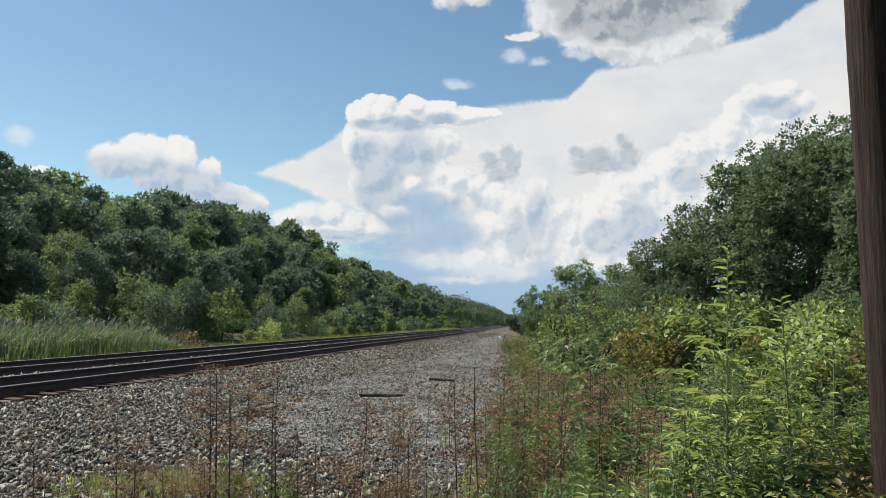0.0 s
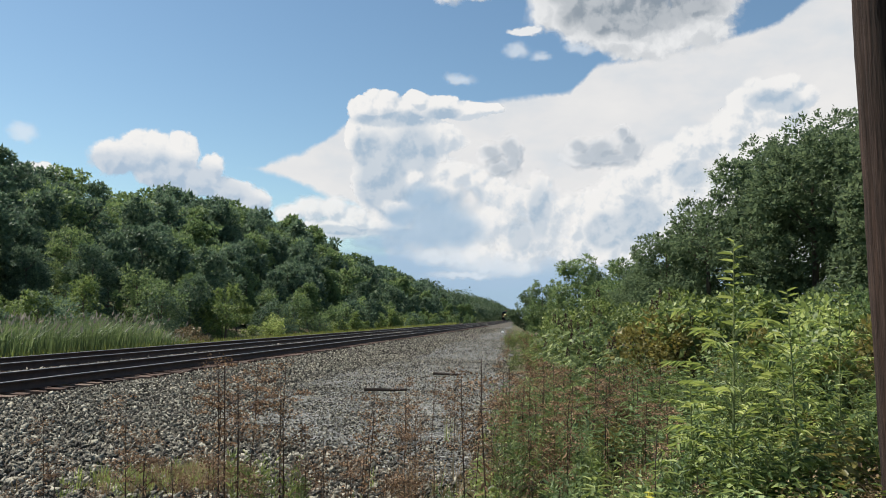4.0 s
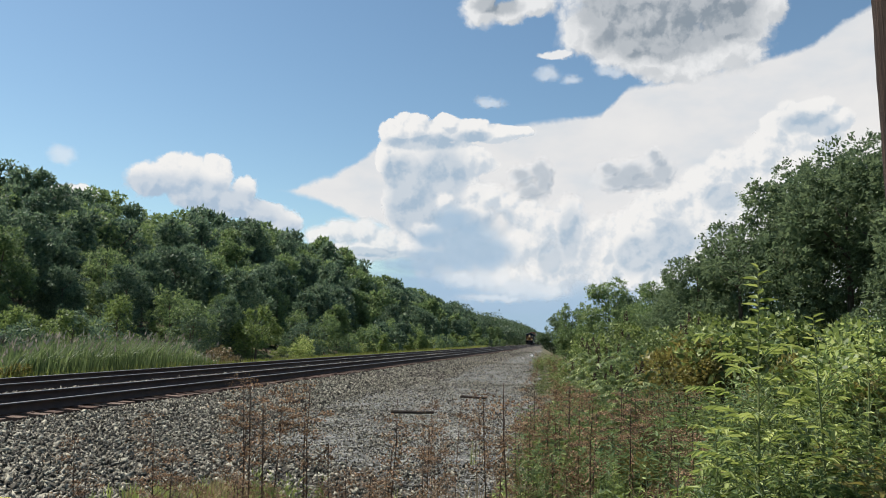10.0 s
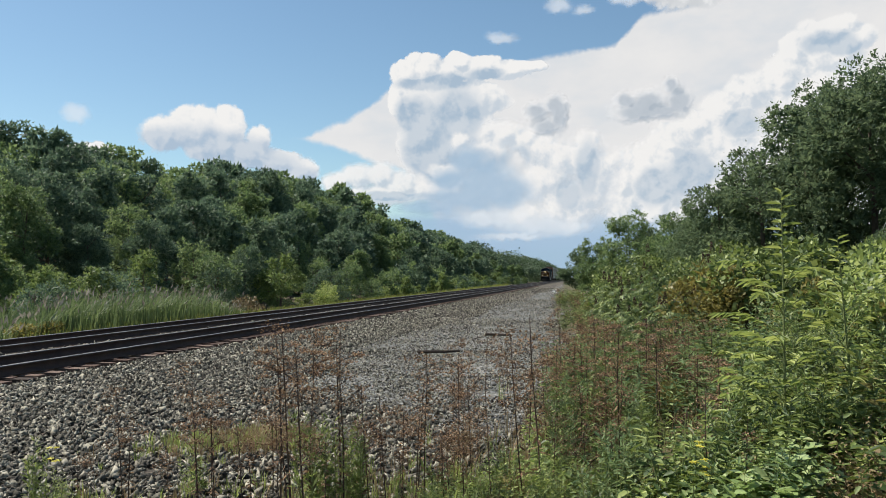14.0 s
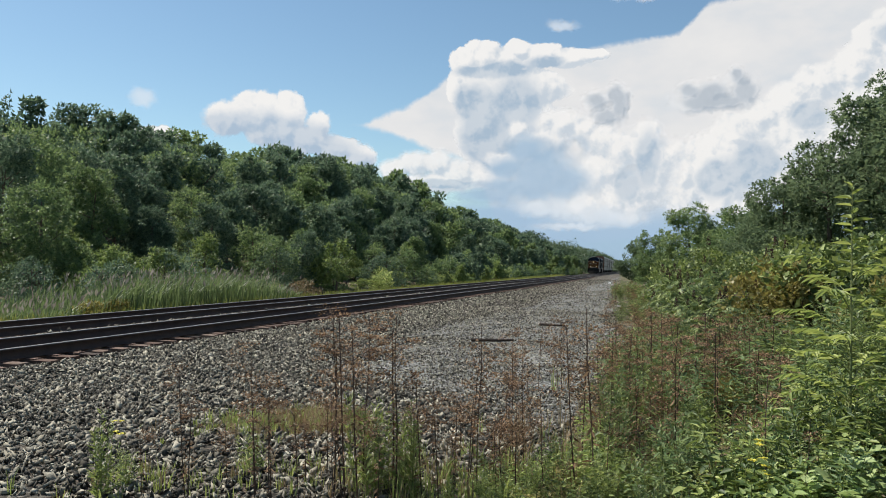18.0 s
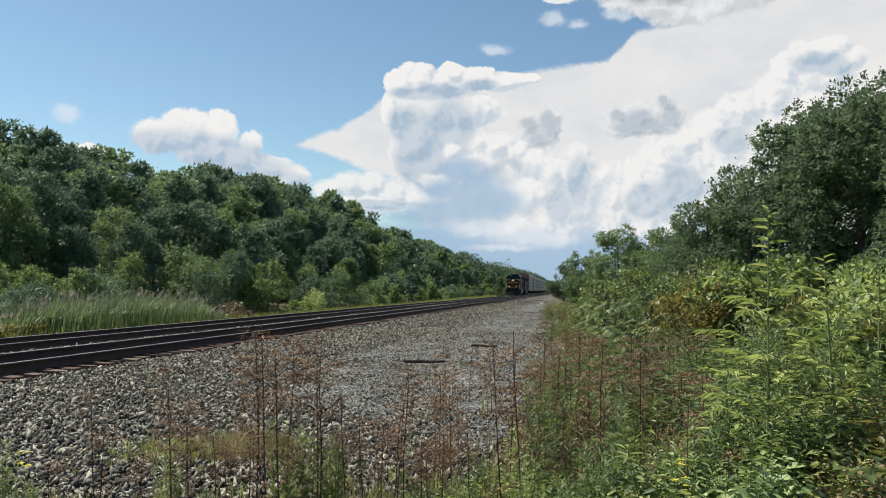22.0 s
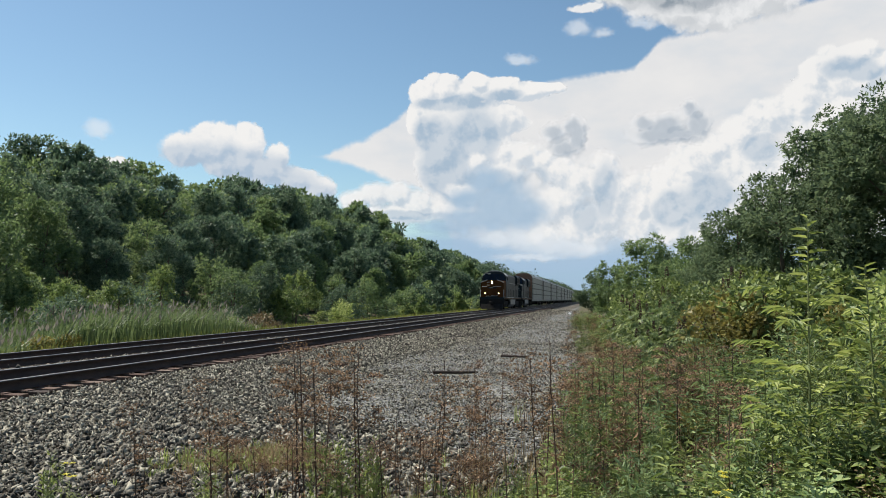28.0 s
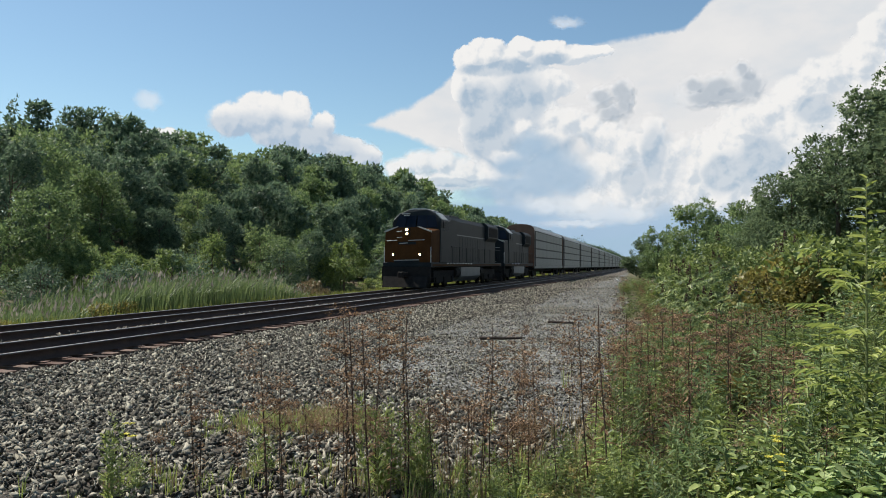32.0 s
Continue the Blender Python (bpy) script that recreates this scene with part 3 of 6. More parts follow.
def spread(lo, hi, mid_lo, mid_hi, step, far):
    a = np.arange(mid_lo, mid_hi + 1e-6, step)
    left = mid_lo - np.geomspace(step, mid_lo - lo, far) if mid_lo > lo else np.array([])
    right = mid_hi + np.geomspace(step, hi - mid_hi, far)
    return np.concatenate([left[::-1], a, right])


sheet("ground", spread(-3600, 3600, -90, 40, 1.0, 24), spread(-600, 3680, -20, 260, 2.0, 30), land, M_ground, "grassy ground with dry soil beside the railway")


def bed():
    """Stone bed of both tracks with the gravel strip beside them."""
    ys = np.concatenate([np.arange(-30, 120, 1.0), np.arange(120, 400, 5.0), np.arange(400, 1500, 25.0)])
    across = np.concatenate([np.linspace(-4.6, -1.6, 8), np.linspace(-1.2, 5.0, 12), np.linspace(5.2, 7.2, 9), np.linspace(7.8, 15.0, 20)])
    W, Y = np.meshgrid(across, ys)
    X = far_line(Y) + W
    # the strip narrows to nothing beyond the bend
    edge = edge_line(Y)
    X = np.minimum(X, edge)
    Z = ballast_top(X, Y)
    rag = np.array([noise.noise(Vector((x * 0.9, y * 0.9, 3.0))) for x, y in zip(X.ravel(), Y.ravel())]).reshape(X.shape)
    Z = Z + 0.025 * rag
    i = np.arange(X.size).reshape(X.shape)
    f = np.stack([i[:-1, :-1], i[:-1, 1:], i[1:, 1:], i[1:, :-1]], -1).reshape(-1, 4)
    me = mesh_of("ballast", np.stack([X, Y, Z], -1).reshape(-1, 3), f, [M_gravel], shade=True)
    return tagged(new("ballast", me), "bed of crushed stone under and beside the tracks, darkened for shade in its gaps", "ballast", kind="structure")


def edge_line(y):
    """x where the gravel gives way to weeds."""
    y = np.asarray(y, float)
    return -0.35 - 0.02 * np.minimum(y, 60) + 0.35 * np.sin(y * 0.37) + 0.2 * np.sin(y * 1.3 + 1) - 1.6 * smooth(12, 2, y) + 0.55 * smooth(8, 14, y)


bed()


def strip_edge(y):
    """x where the coarse shoulder stone gives way to the fine rolled gravel."""
    y = np.asarray(y, float)
    return near_line(y) + 5.0 + 5.5 * smooth(15, 8, y) + 0.4 * np.sin(y * 0.21)


def fine_gravel_material():
    m, nt, b = material("fine_gravel", 0.9, 0, 0.25)
    co = nt.nodes.new("ShaderNodeTexCoord").outputs["Object"]
    v = nt.nodes.new("ShaderNodeTexVoronoi")
    v.inputs["Scale"].default_value = 26
    nt.links.new(co, v.inputs["Vector"])
    rnd = nt.nodes.new("ShaderNodeSeparateColor")
    nt.links.new(v.outputs["Color"], rnd.inputs[0])
    patch, dirt = noise_of(nt, 0.6, 5, stretch=(1, 0.25, 1)), noise_of(nt, 1.3, 5, stretch=(1, 0.3, 1))
    f = math_of(nt, "MULTIPLY_ADD", patch, 0.4, math_of(nt, "MULTIPLY", rnd.outputs[0], 0.62))
    col = ramp(nt, f, [(0.2, (0.020, 0.0195, 0.018)), (0.5, (0.095, 0.095, 0.088)), (0.85, (0.32, 0.32, 0.298))])
    col = mixed(nt, math_of(nt, "MULTIPLY", step_of(nt, dirt, 0.54, 0.72), 0.4), col, (0.17, 0.14, 0.11))
    nt.links.new(col, b.inputs["Base Color"])
    bumped(nt, b, math_of(nt, "SUBTRACT", 1.0, v.outputs["Distance"]), 0.9, 0.02)
    return m


def strip():
    """Fine gravel rolled flat beside the stone bed."""
    ys = np.concatenate([np.arange(7.5, 120, 0.75), np.arange(120, 400, 5.0), np.arange(400, 1200, 25.0)])
    lo, hi = strip_edge(ys), np.minimum(edge_line(ys), far_line(ys) + 14.9) - 0.05
    W, Y = np.meshgrid(np.linspace(0, 1, 16), ys)
    X = lo[:, None] + (np.maximum(hi, lo + 0.02) - lo)[:, None] * W
    rag = np.array([noise.noise(Vector((x * 0.9, y * 0.9, 3.0))) for x, y in zip(X.ravel(), Y.ravel())]).reshape(X.shape)
    Z = ballast_top(X, Y) + 0.025 * rag + 0.016 - 0.03 * (1 - smooth(0.0, 0.12, W))
    i = np.arange(X.size).reshape(X.shape)
    f = np.stack([i[:-1, :-1], i[:-1, 1:], i[1:, 1:], i[1:, :-1]], -1).reshape(-1, 4)
    me = mesh_of("gravel_strip", np.stack([X, Y, Z], -1).reshape(-1, 3), f, [fine_gravel_material()], shade=True)
    tagged(new("gravel_strip", me), "strip of fine pale grey gravel beside the tracks", "gravel", kind="structure")


strip()


def stones():
    """Loose crushed stones, angular, densest close by."""
    rng = np.random.default_rng(5)
    base = np.array([(1, 0, 0), (-1, 0, 0), (0, 1, 0), (0, -1, 0), (0, 0, 1), (0, 0, -1)], float)
    tri = np.array([(0, 2, 4), (2, 1, 4), (1, 3, 4), (3, 0, 4), (2, 0, 5), (1, 2, 5), (3, 1, 5), (0, 3, 5)])
    P, S = [], []
    for y0, y1, n, size in ((5.5, 12, 25000, 0.031), (12, 20, 28000, 0.030), (20, 34, 24000, 0.032), (34, 62, 11000, 0.040), (60, 130, 4000, 0.05)):
        y = rng.uniform(y0, y1, n)
        lo, hi = near_line(y) + 1.28, edge_line(y) + 0.5
        w = rng.random(n)
        x = lo + (hi - lo) * w
        P.append(np.stack([x, y, ballast_top(x, y) + 0.020], 1))
        fine = smooth(-2.2, 2.6, x - strip_edge(y))
        S.append(size * np.clip(rng.lognormal(0, 0.38, n), 0.4, 1.8) * (1.10 - 0.40 * fine))
    y = rng.uniform(7, 80, 7000)
    x = far_line(y) + rng.uniform(0.95, 2.3, 7000)
    P.append(np.stack([x, y, ballast_top(x, y) + 0.015], 1))
    S.append(0.045 * rng.lognormal(0, 0.3, 7000))
    P, S = np.concatenate(P), np.concatenate(S)
    n = len(P)
    q = np.linalg.qr(rng.normal(size=(n, 3, 3)))[0]
    shape = (base[None] * rng.uniform(0.6, 1.15, (n, 6, 1)) + 0.40 * rng.normal(size=(n, 6, 3))) * np.stack([np.ones(n), rng.uniform(0.5, 0.95, n), rng.uniform(0.32, 0.7, n)], 1)[:, None]
    co = np.einsum("nij,nkj->nki", q, shape) * S[:, None, None] + P[:, None]
    f = tri[None] + 6 * np.arange(n)[:, None, None]
    me = mesh_of("stones", co, f.reshape(-1, 3), [M_stone])
    return tagged(new("stones", me), "loose grey crushed stones strewn over the gravel", "stones", kind="stuff")


stones()


def swept(name, outline, line, ys, base, mat_of):
    """An outline of (across, up) swept along a track's side."""
    n = len(outline)
    y = np.asarray(ys, float)
    dx = (line(y + 0.05) - line(y - 0.05)) / 0.1
    nx, ny = 1 / np.sqrt(1 + dx**2), -dx / np.sqrt(1 + dx**2)
    u, v = np.array(outline).T
    X = line(y)[:, None] + nx[:, None] * u
    Y = y[:, None] + ny[:, None] * u
    Z = base - fall(y)[:, None] + v
    i = np.arange(len(y) * n).reshape(len(y), n)
    j = np.roll(i, -1, 1)
    f = np.stack([i[:-1], j[:-1], j[1:], i[1:]], -1)
    idx = np.broadcast_to([mat_of(k) for k in range(n)], (len(y) - 1, n))
    return mesh_of(name, np.stack([X, Y, Z], -1).reshape(-1, 3), f.reshape(-1, 4), [M_rust, M_head], idx.ravel())


RAIL = [(-0.075, 0), (-0.075, 0.012), (-0.012, 0.035), (-0.010, 0.15), (-0.036, 0.162), (-0.036, 0.188), (-0.026, 0.20), (0.026, 0.20), (0.036, 0.188), (0.036, 0.162), (0.010, 0.15), (0.012, 0.035), (0.075, 0.012), (0.075, 0)]
LINE_Y = np.concatenate([np.arange(-40, 120, 2.0), np.arange(120, 500, 8.0), np.arange(500, 1500, 40.0)])


def track(name, line, label, seed):
    t = empty(name, Matrix(), label, "railway track", kind="structure")
    for side in (-0.7535, 0.7535):
        out = [(u + side, v) for u, v in RAIL]
        part("rail", swept("rail", out, line, LINE_Y, RAIL_TOP - 0.20, lambda k: 1 if k in (5, 6, 7) else 0), None, t, "rust-brown steel rail with a worn bright head")
    rng = random.Random(seed)
    kinds = []
    for k in range(4):
        bm = bmesh.new()
        box(bm, -1.3, 1.3, -0.115, 0.115, -0.17, 0.0, 0.012)
        for v in bm.verts:
            v.co += Vector((rng.uniform(-0.02, 0.02), rng.uniform(-0.008, 0.008), rng.uniform(-0.006, 0.006)))
        me = bpy.data.meshes.new("tie")
        bm.to_mesh(me)
        bm.free()
        me.materials.append(M_tie)
        kinds.append(me)
    plate = bpy.data.meshes.new("tie_plate")
    bm = box_bm(-0.17, 0.17, -0.09, 0.09, 0.0, 0.016, 0.004)
    bm.to_mesh(plate)
    bm.free()
    plate.materials.append(M_plate)
    y = 6.0
    while y < 150:
        x = float(line(y))
        turn = -math.degrees(math.atan(float(line(y + 0.1) - line(y - 0.1)) / 0.2))
        tie = part("tie", kinds[rng.randrange(4)], None, t, at=pose(x + rng.gauss(0, 0.08), y, RAIL_TOP - 0.215 - float(fall(y)), 0, rng.uniform(-0.4, 0.4), turn + rng.uniform(-2.0, 2.0)))
        if y < 40:
            for side in (-0.7535, 0.7535):
                part("tie_plate", plate, None, tie, at=pose(side, 0, 0.0))
        y += 0.53 + rng.uniform(-0.03, 0.03)
    return t


track("track_near", near_line, "rusty track with bright worn rail heads on reddish wooden ties", 3)
track("track_far", far_line, "second track with dark rails on wooden ties in ballast", 4)


# ---- train ----
M_navy = two_tone("navy_paint", (0.0065, 0.0105, 0.0125), (0.016, 0.0225, 0.0255), 1.2, rough=0.6, spec=0.25, fine=14, bump=0.05)
M_gold = two_tone("gold_paint", (0.056, 0.023, 0.008), (0.100, 0.044, 0.015), 1.4, rough=0.8, fine=16, bump=0.05, spec=0.08)
M_grey = two_tone("grey_paint", (0.10, 0.105, 0.11), (0.17, 0.175, 0.18), 1.4, rough=0.5, bump=0.05)
M_under = two_tone("grimy_running_gear", (0.014, 0.0135, 0.013), (0.034, 0.031, 0.028), 4, rough=0.9, bump=0.3, spec=0.12)
M_steel = two_tone("wheel_steel", (0.12, 0.11, 0.10), (0.30, 0.28, 0.26), 6, rough=0.45, metal=1.0)
M_rack = two_tone("rack_panel_paint", (0.135, 0.137, 0.12), (0.225, 0.227, 0.198), 0.45, rough=0.55, fine=9, bump=0.1, stretch=(1, 1, 0.4))
M_rust_end = two_tone("rack_end_paint", (0.16, 0.075, 0.045), (0.30, 0.15, 0.09), 1.3, rough=0.7, fine=12)
# near-black end doors, so the gaps between cars come out dark
M_dark_end = two_tone("dark_end_paint", (0.030, 0.024, 0.020), (0.075, 0.060, 0.050), 1.3, rough=0.8, fine=12)
M_roof = two_tone("galvanised_roof", (0.32, 0.325, 0.32), (0.46, 0.465, 0.455), 0.8, rough=0.45, metal=0.3)
# near-black steel; on the rack body it paints the shade behind the panels
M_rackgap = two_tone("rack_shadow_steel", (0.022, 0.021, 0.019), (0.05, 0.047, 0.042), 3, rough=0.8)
M_white = two_tone("white_paint", (0.62, 0.63, 0.62), (0.80, 0.80, 0.78), 2, rough=0.5)


def glass_material():
    m, nt, b = material("cab_glass", 0.22, 0, 0.18)
    b.inputs["Base Color"].default_value = (0.016, 0.026, 0.046, 1)
    return m


def lamp_material(name, strength):
    m = bpy.data.materials.new(name)
    m.use_nodes = True
    b = m.node_tree.nodes["Principled BSDF"]
    b.inputs["Base Color"].default_value = (0.9, 0.85, 0.7, 1)
    b.inputs["Emission Color"].default_value = (1.0, 0.70, 0.30, 1)
    b.inputs["Emission Strength"].default_value = strength
    return m


# pale irons and boards; on roof and nose tops it paints the light
M_pale = two_tone("pale_paint_and_lit_edges", (0.40, 0.40, 0.38), (0.58, 0.58, 0.55), 2, rough=0.6)
M_glass = glass_material()
M_lamp = lamp_material("headlight_glow", 9)

TRAIN_SPEED, NOSE_AT_END = 13.3, 44.6
LOCO_LENGTH, SECOND_LENGTH, RACK_LENGTH = 22.4, 17.6, 28.4


def wheelset(parent, y, r, mat, gauge=0.7535):
    """One axle with its two flanged wheels."""
    ax = part("axle", rod_bm((-0.9, y, r), (0.9, y, r), 0.08, sides=8), M_under, parent)
    for s in (-1, 1):
        bm = bmesh.new()
        rod(bm, (s * (gauge - 0.03), y, r), (s * (gauge + 0.10), y, r), r, r, 20)
        rod(bm, (s * (gauge - 0.06), y, r), (s * (gauge - 0.03), y, r), r + 0.025, r + 0.025, 20)
        rod(bm, (s * (gauge + 0.10), y, r), (s * (gauge + 0.16), y, r), 0.14, 0.12, 10)
        part("wheel", bm, mat, ax)


def truck(parent, name, y, axles, spread_y, r, width=1.18):
    bm = bmesh.new()
    for s in (-1, 1):
        half = spread_y * (axles - 1) / 2 + 0.55
        prism(bm, [(y - half, r + 0.0), (y - half + 0.3, r - 0.2), (y + half - 0.3, r - 0.2), (y + half, r + 0.0), (y + half, r + 0.55 if axles == 3 else r + 0.35), (y - half, r + 0.55 if axles == 3 else r + 0.35)], "x", s * width - 0.09, s * width + 0.09)
    box(bm, -1.1, 1.1, y - 0.3, y + 0.3, r - 0.05, r + 0.4)
    t = part(name, bm, M_under, parent, "grimy black bogie frame")
    for k in range(axles):
        yy = y + (k - (axles - 1) / 2) * spread_y
        wheelset(t, yy, r, M_under if axles == 3 else M_steel)
        for s in (-1, 1):
            part("axle_box", box_bm(s * (width + 0.02) - 0.14, s * (width + 0.02) + 0.14, yy - 0.17, yy + 0.17, r - 0.17, r + 0.17, 0.03), M_under, t)
    return t


def locomotive(label, lit, nose_mat, L=LOCO_LENGTH):
    """Six-axle road diesel, nose towards -y, rail head at z 0, front coupler face at y 0."""
    wing = L - 5.2
    t = empty("locomotive", Matrix(), label, "locomotive", "train")
    # frame, tank, platform
    part("frame_sill", box_bm(-1.5, 1.5, 0.9, L - 0.5, 1.32, 1.58, 0.02), M_navy, t, "dark blue frame sill")
    for s in (-1, 1):
        part("sill_stripe", box_bm(s * 1.506 - 0.012, s * 1.506 + 0.012, 1.2, L - 0.8, 1.38, 1.47), M_gold, t, "yellow stripe along the sill")
        for k in range(9 if L > 20 else 6):
            part("reflector", box_bm(s * 1.525 - 0.006, s * 1.525 + 0.006, 4.4 + k * 0.8, 4.75 + k * 0.8, 1.49, 1.56), M_white, t, "small white reflector")
    part("fuel_tank", prism_bm([(-1.45, 1.28), (-1.45, 0.65), (-1.1, 0.32), (1.1, 0.32), (1.45, 0.65), (1.45, 1.28)], "y", L / 2 - 2.9, L / 2 + 2.9), M_grey, t, "grey fuel tank slung under the frame")
    for s in (-1, 1):
        for y0, y1 in ((L / 2 - 4.2, L / 2 - 3.05), (L / 2 + 3.05, L / 2 + 4.2)):
            part("air_reservoir", rod_bm((s * 1.15, y0, 0.92), (s * 1.15, y1, 0.92), 0.34, sides=14), M_under, t)
    part("centre_beam", box_bm(-0.7, 0.7, 1.0, L - 0.8, 0.75, 1.34), M_under, t)
    truck(t, "front_truck", 4.6, 3, 1.85, 0.53)
    truck(t, "rear_truck", L - 4.6, 3, 1.85, 0.53)
    # pilot and coupler
    pil = part("pilot", prism_bm([(-1.5, 1.32), (-1.5, 0.55), (-1.25, 0.14), (1.25, 0.14), (1.5, 0.55), (1.5, 1.32)], "y", 0.75, 0.95), M_under, t, "black steel pilot plate")
    part("snow_plow", prism_bm([(0.30, 0.12), (0.80, 0.12), (0.80, 0.75), (0.60, 0.75)], "x", -1.35, 1.35), M_under, pil)
    bm = bmesh.new()
    box(bm, -0.16, 0.16, 0.05, 0.9, 0.72, 1.02, 0.04)
    box(bm, -0.24, 0.12, -0.12, 0.2, 0.70, 1.04, 0.05)
    part("coupler", bm, M_under, t)
    for s in (-1, 1):
        for k in range(4):
            part("step", box_bm(s * 1.35 - 0.25, s * 1.35 + 0.15 * s + 0.1, 0.95, 1.45, 0.36 + 0.30 * k, 0.40 + 0.30 * k), M_under, t)
        for k in range(4):
            part("step", box_bm(s * 1.35 - 0.25, s * 1.35 + 0.15 * s + 0.1, L - 1.2, L - 0.7, 0.36 + 0.30 * k, 0.40 + 0.30 * k), M_under, t)
    # short nose, tapered at the front, with a sloped top
    bm = bmesh.new()
    vs = [(-1.45, 0.98, 1.58), (1.45, 0.98, 1.58), (1.50, 2.75, 1.58), (-1.50, 2.75, 1.58), (-1.42, 1.10, 3.36), (1.42, 1.10, 3.36), (1.50, 2.75, 3.60), (-1.50, 2.75, 3.60), (-0.80, 0.90, 1.58), (0.80, 0.90, 1.58), (0.62, 1.00, 3.70), (-0.62, 1.00, 3.70)]
    v = [bm.verts.new(p) for p in vs]
    for f in ((8, 9, 10, 11), (9, 1, 5, 10), (0, 8, 11, 4), (1, 2, 6, 5), (3, 0, 4, 7), (11, 10, 5, 6, 7, 4), (0, 3, 2, 1, 9, 8), (2, 3, 7, 6)):
        bm.faces.new([v[i] for i in f])
    bmesh.ops.recalc_face_normals(bm, faces=bm.faces)
    bmesh.ops.bevel(bm, geom=list(bm.edges), offset=0.04, segments=2, affect="EDGES")
    nose = part("short_nose", bm, nose_mat, t, "short nose below the cab windows")
    part("nose_door", box_bm(-0.95, -0.4, 0.93, 1.0, 1.75, 2.85, 0.02), nose_mat, nose)
    part("nose_band", box_bm(-0.78, 0.78, 0.885, 0.93, 1.58, 1.70, 0.01), M_navy, nose, "dark blue band")
    # number bars across the nose, emblem block
    part("emblem", box_bm(-0.55, 0.55, 0.905, 0.945, 2.64, 2.80), M_navy, nose, "plain dark blue emblem block")
    for x0, x1, z in ((-1.25, -0.60, 2.86), (0.10, 1.10, 2.88), (-0.62, -0.30, 3.04), (-0.62, -0.30, 3.40), (-0.45, 0.05, 2.70), (-0.80, 0.75, 1.70)):
        part("grab_iron", rod_bm((x0, 0.885, z), (x1, 0.875, z + 0.03), 0.022), M_pale, nose, "pale grab iron across the nose")
    # headlights and ditch lights
    hl = part("headlight", box_bm(-0.17, 0.17, 0.90, 1.06, 3.14, 3.66, 0.04), M_under, t, "twin headlight case")
    glow = M_lamp if lit else M_glass
    for dz in (3.28, 3.52):
        part("lens", rod_bm((0, 0.88, dz), (0, 0.91, dz), 0.075, 0.075, 14), glow, hl, "glowing round lens" if lit else "")
    for s in (-1, 1):
        d = part("ditch_light", box_bm(s * 0.83 - 0.09, s * 0.83 + 0.09, 0.80, 1.0, 1.95, 2.13, 0.02), M_under, t, "ditch light at the pilot")
        part("lens", rod_bm((s * 0.83, 0.775, 2.04), (s * 0.83, 0.81, 2.04), 0.06, 0.06, 14), glow, d, "glowing round lens" if lit else "")
    # cab: wide, with a raked windscreen and a peaked roof
    bm = bmesh.new()
    prism(bm, [(-1.53, 1.58), (-1.53, 4.20), (-1.12, 4.62), (-0.6, 4.86), (0.6, 4.86), (1.12, 4.62), (1.53, 4.20), (1.53, 1.58)], "y", 2.75, 5.35)
    for vv in bm.verts:
        if vv.co.z > 3.8 and vv.co.y < 4:
            vv.co.y += (vv.co.z - 3.8) * 0.36
    bmesh.ops.bevel(bm, geom=list(bm.edges), offset=0.03, segments=1, affect="EDGES")
    cab = part("cab", bm, M_navy, t, "dark blue wide cab")
    # pale roof and edge plates carry the light on the cab top as colour
    part("cab_roof", prism_bm([(-0.62, 4.87), (-0.35, 4.95), (0.35, 4.95), (0.62, 4.87), (0.62, 4.83), (-0.62, 4.83)], "y", 3.2, 5.3), M_pale, cab, "cab roof, coloured pale for the light on its top")
    for x0, x1, z in ((-1.0, -0.45, 4.56), (-0.85, -0.50, 4.46)):
        part("number_board", box_bm(x0, x1, 2.94, 3.0, z, z + 0.055), M_pale, cab, "pale blank board over the windscreen")
    for s in (-1, 1):
        part("roof_edge", prism_bm([(s * 1.52, 4.225), (s * 1.13, 4.625), (s * 1.15, 4.665), (s * 1.55, 4.255)], "y", 3.05, 4.5), M_pale, cab, "pale plate for the light on the sloping roof edge")
    for x0, x1 in ((-1.38, -0.74), (-0.70, -0.04), (0.04, 0.70), (0.74, 1.38)):
        bm = bmesh.new()
        y0, y1 = 2.71, 2.95
        a = [bm.verts.new(p) for p in ((x0, y0, 3.72), (x1, y0, 3.72), (x1 * 0.84, y1 + 0.02, 4.48), (x0 * 0.84, y1 + 0.02, 4.48))]
        bm.faces.new(a)
        bmesh.ops.solidify(bm, geom=list(bm.faces), thickness=0.03)
        part("windscreen", bm, M_glass, cab, "dark cab window pane")
    # pale strips paint the light caught along the nose top
    part("nose_lit_edge", prism_bm([(-1.46, 3.36), (-0.62, 3.69), (-0.62, 3.74), (-1.46, 3.46)], "y", 1.02, 1.12), M_pale, cab, "pale strip for the light along the top of the nose")
    part("nose_lit_edge", prism_bm([(1.46, 3.36), (0.62, 3.69), (0.62, 3.74), (1.46, 3.46)], "y", 1.02, 1.12), M_pale, cab, "pale strip for the light along the top of the nose")
    for s in (-1, 1):
        for y0, y1 in ((3.35, 4.05), (4.15, 4.85)):
            part("side_window", box_bm(s * 1.50 - 0.03, s * 1.50 + 0.03, y0, y1, 3.55, 4.22, 0.01), M_glass, cab, "dark side window")
        part("cab_panel", box_bm(s * 1.535 - 0.008, s * 1.535 + 0.008, 3.1, 5.2, 1.75, 2.75), M_navy, cab)
        part("mirror", box_bm(s * 1.62 - 0.03, s * 1.62 + 0.03, 3.15, 3.3, 3.7, 4.1), M_under, cab)
    # long hood, blower bulge, radiator wings
    bm = bmesh.new()
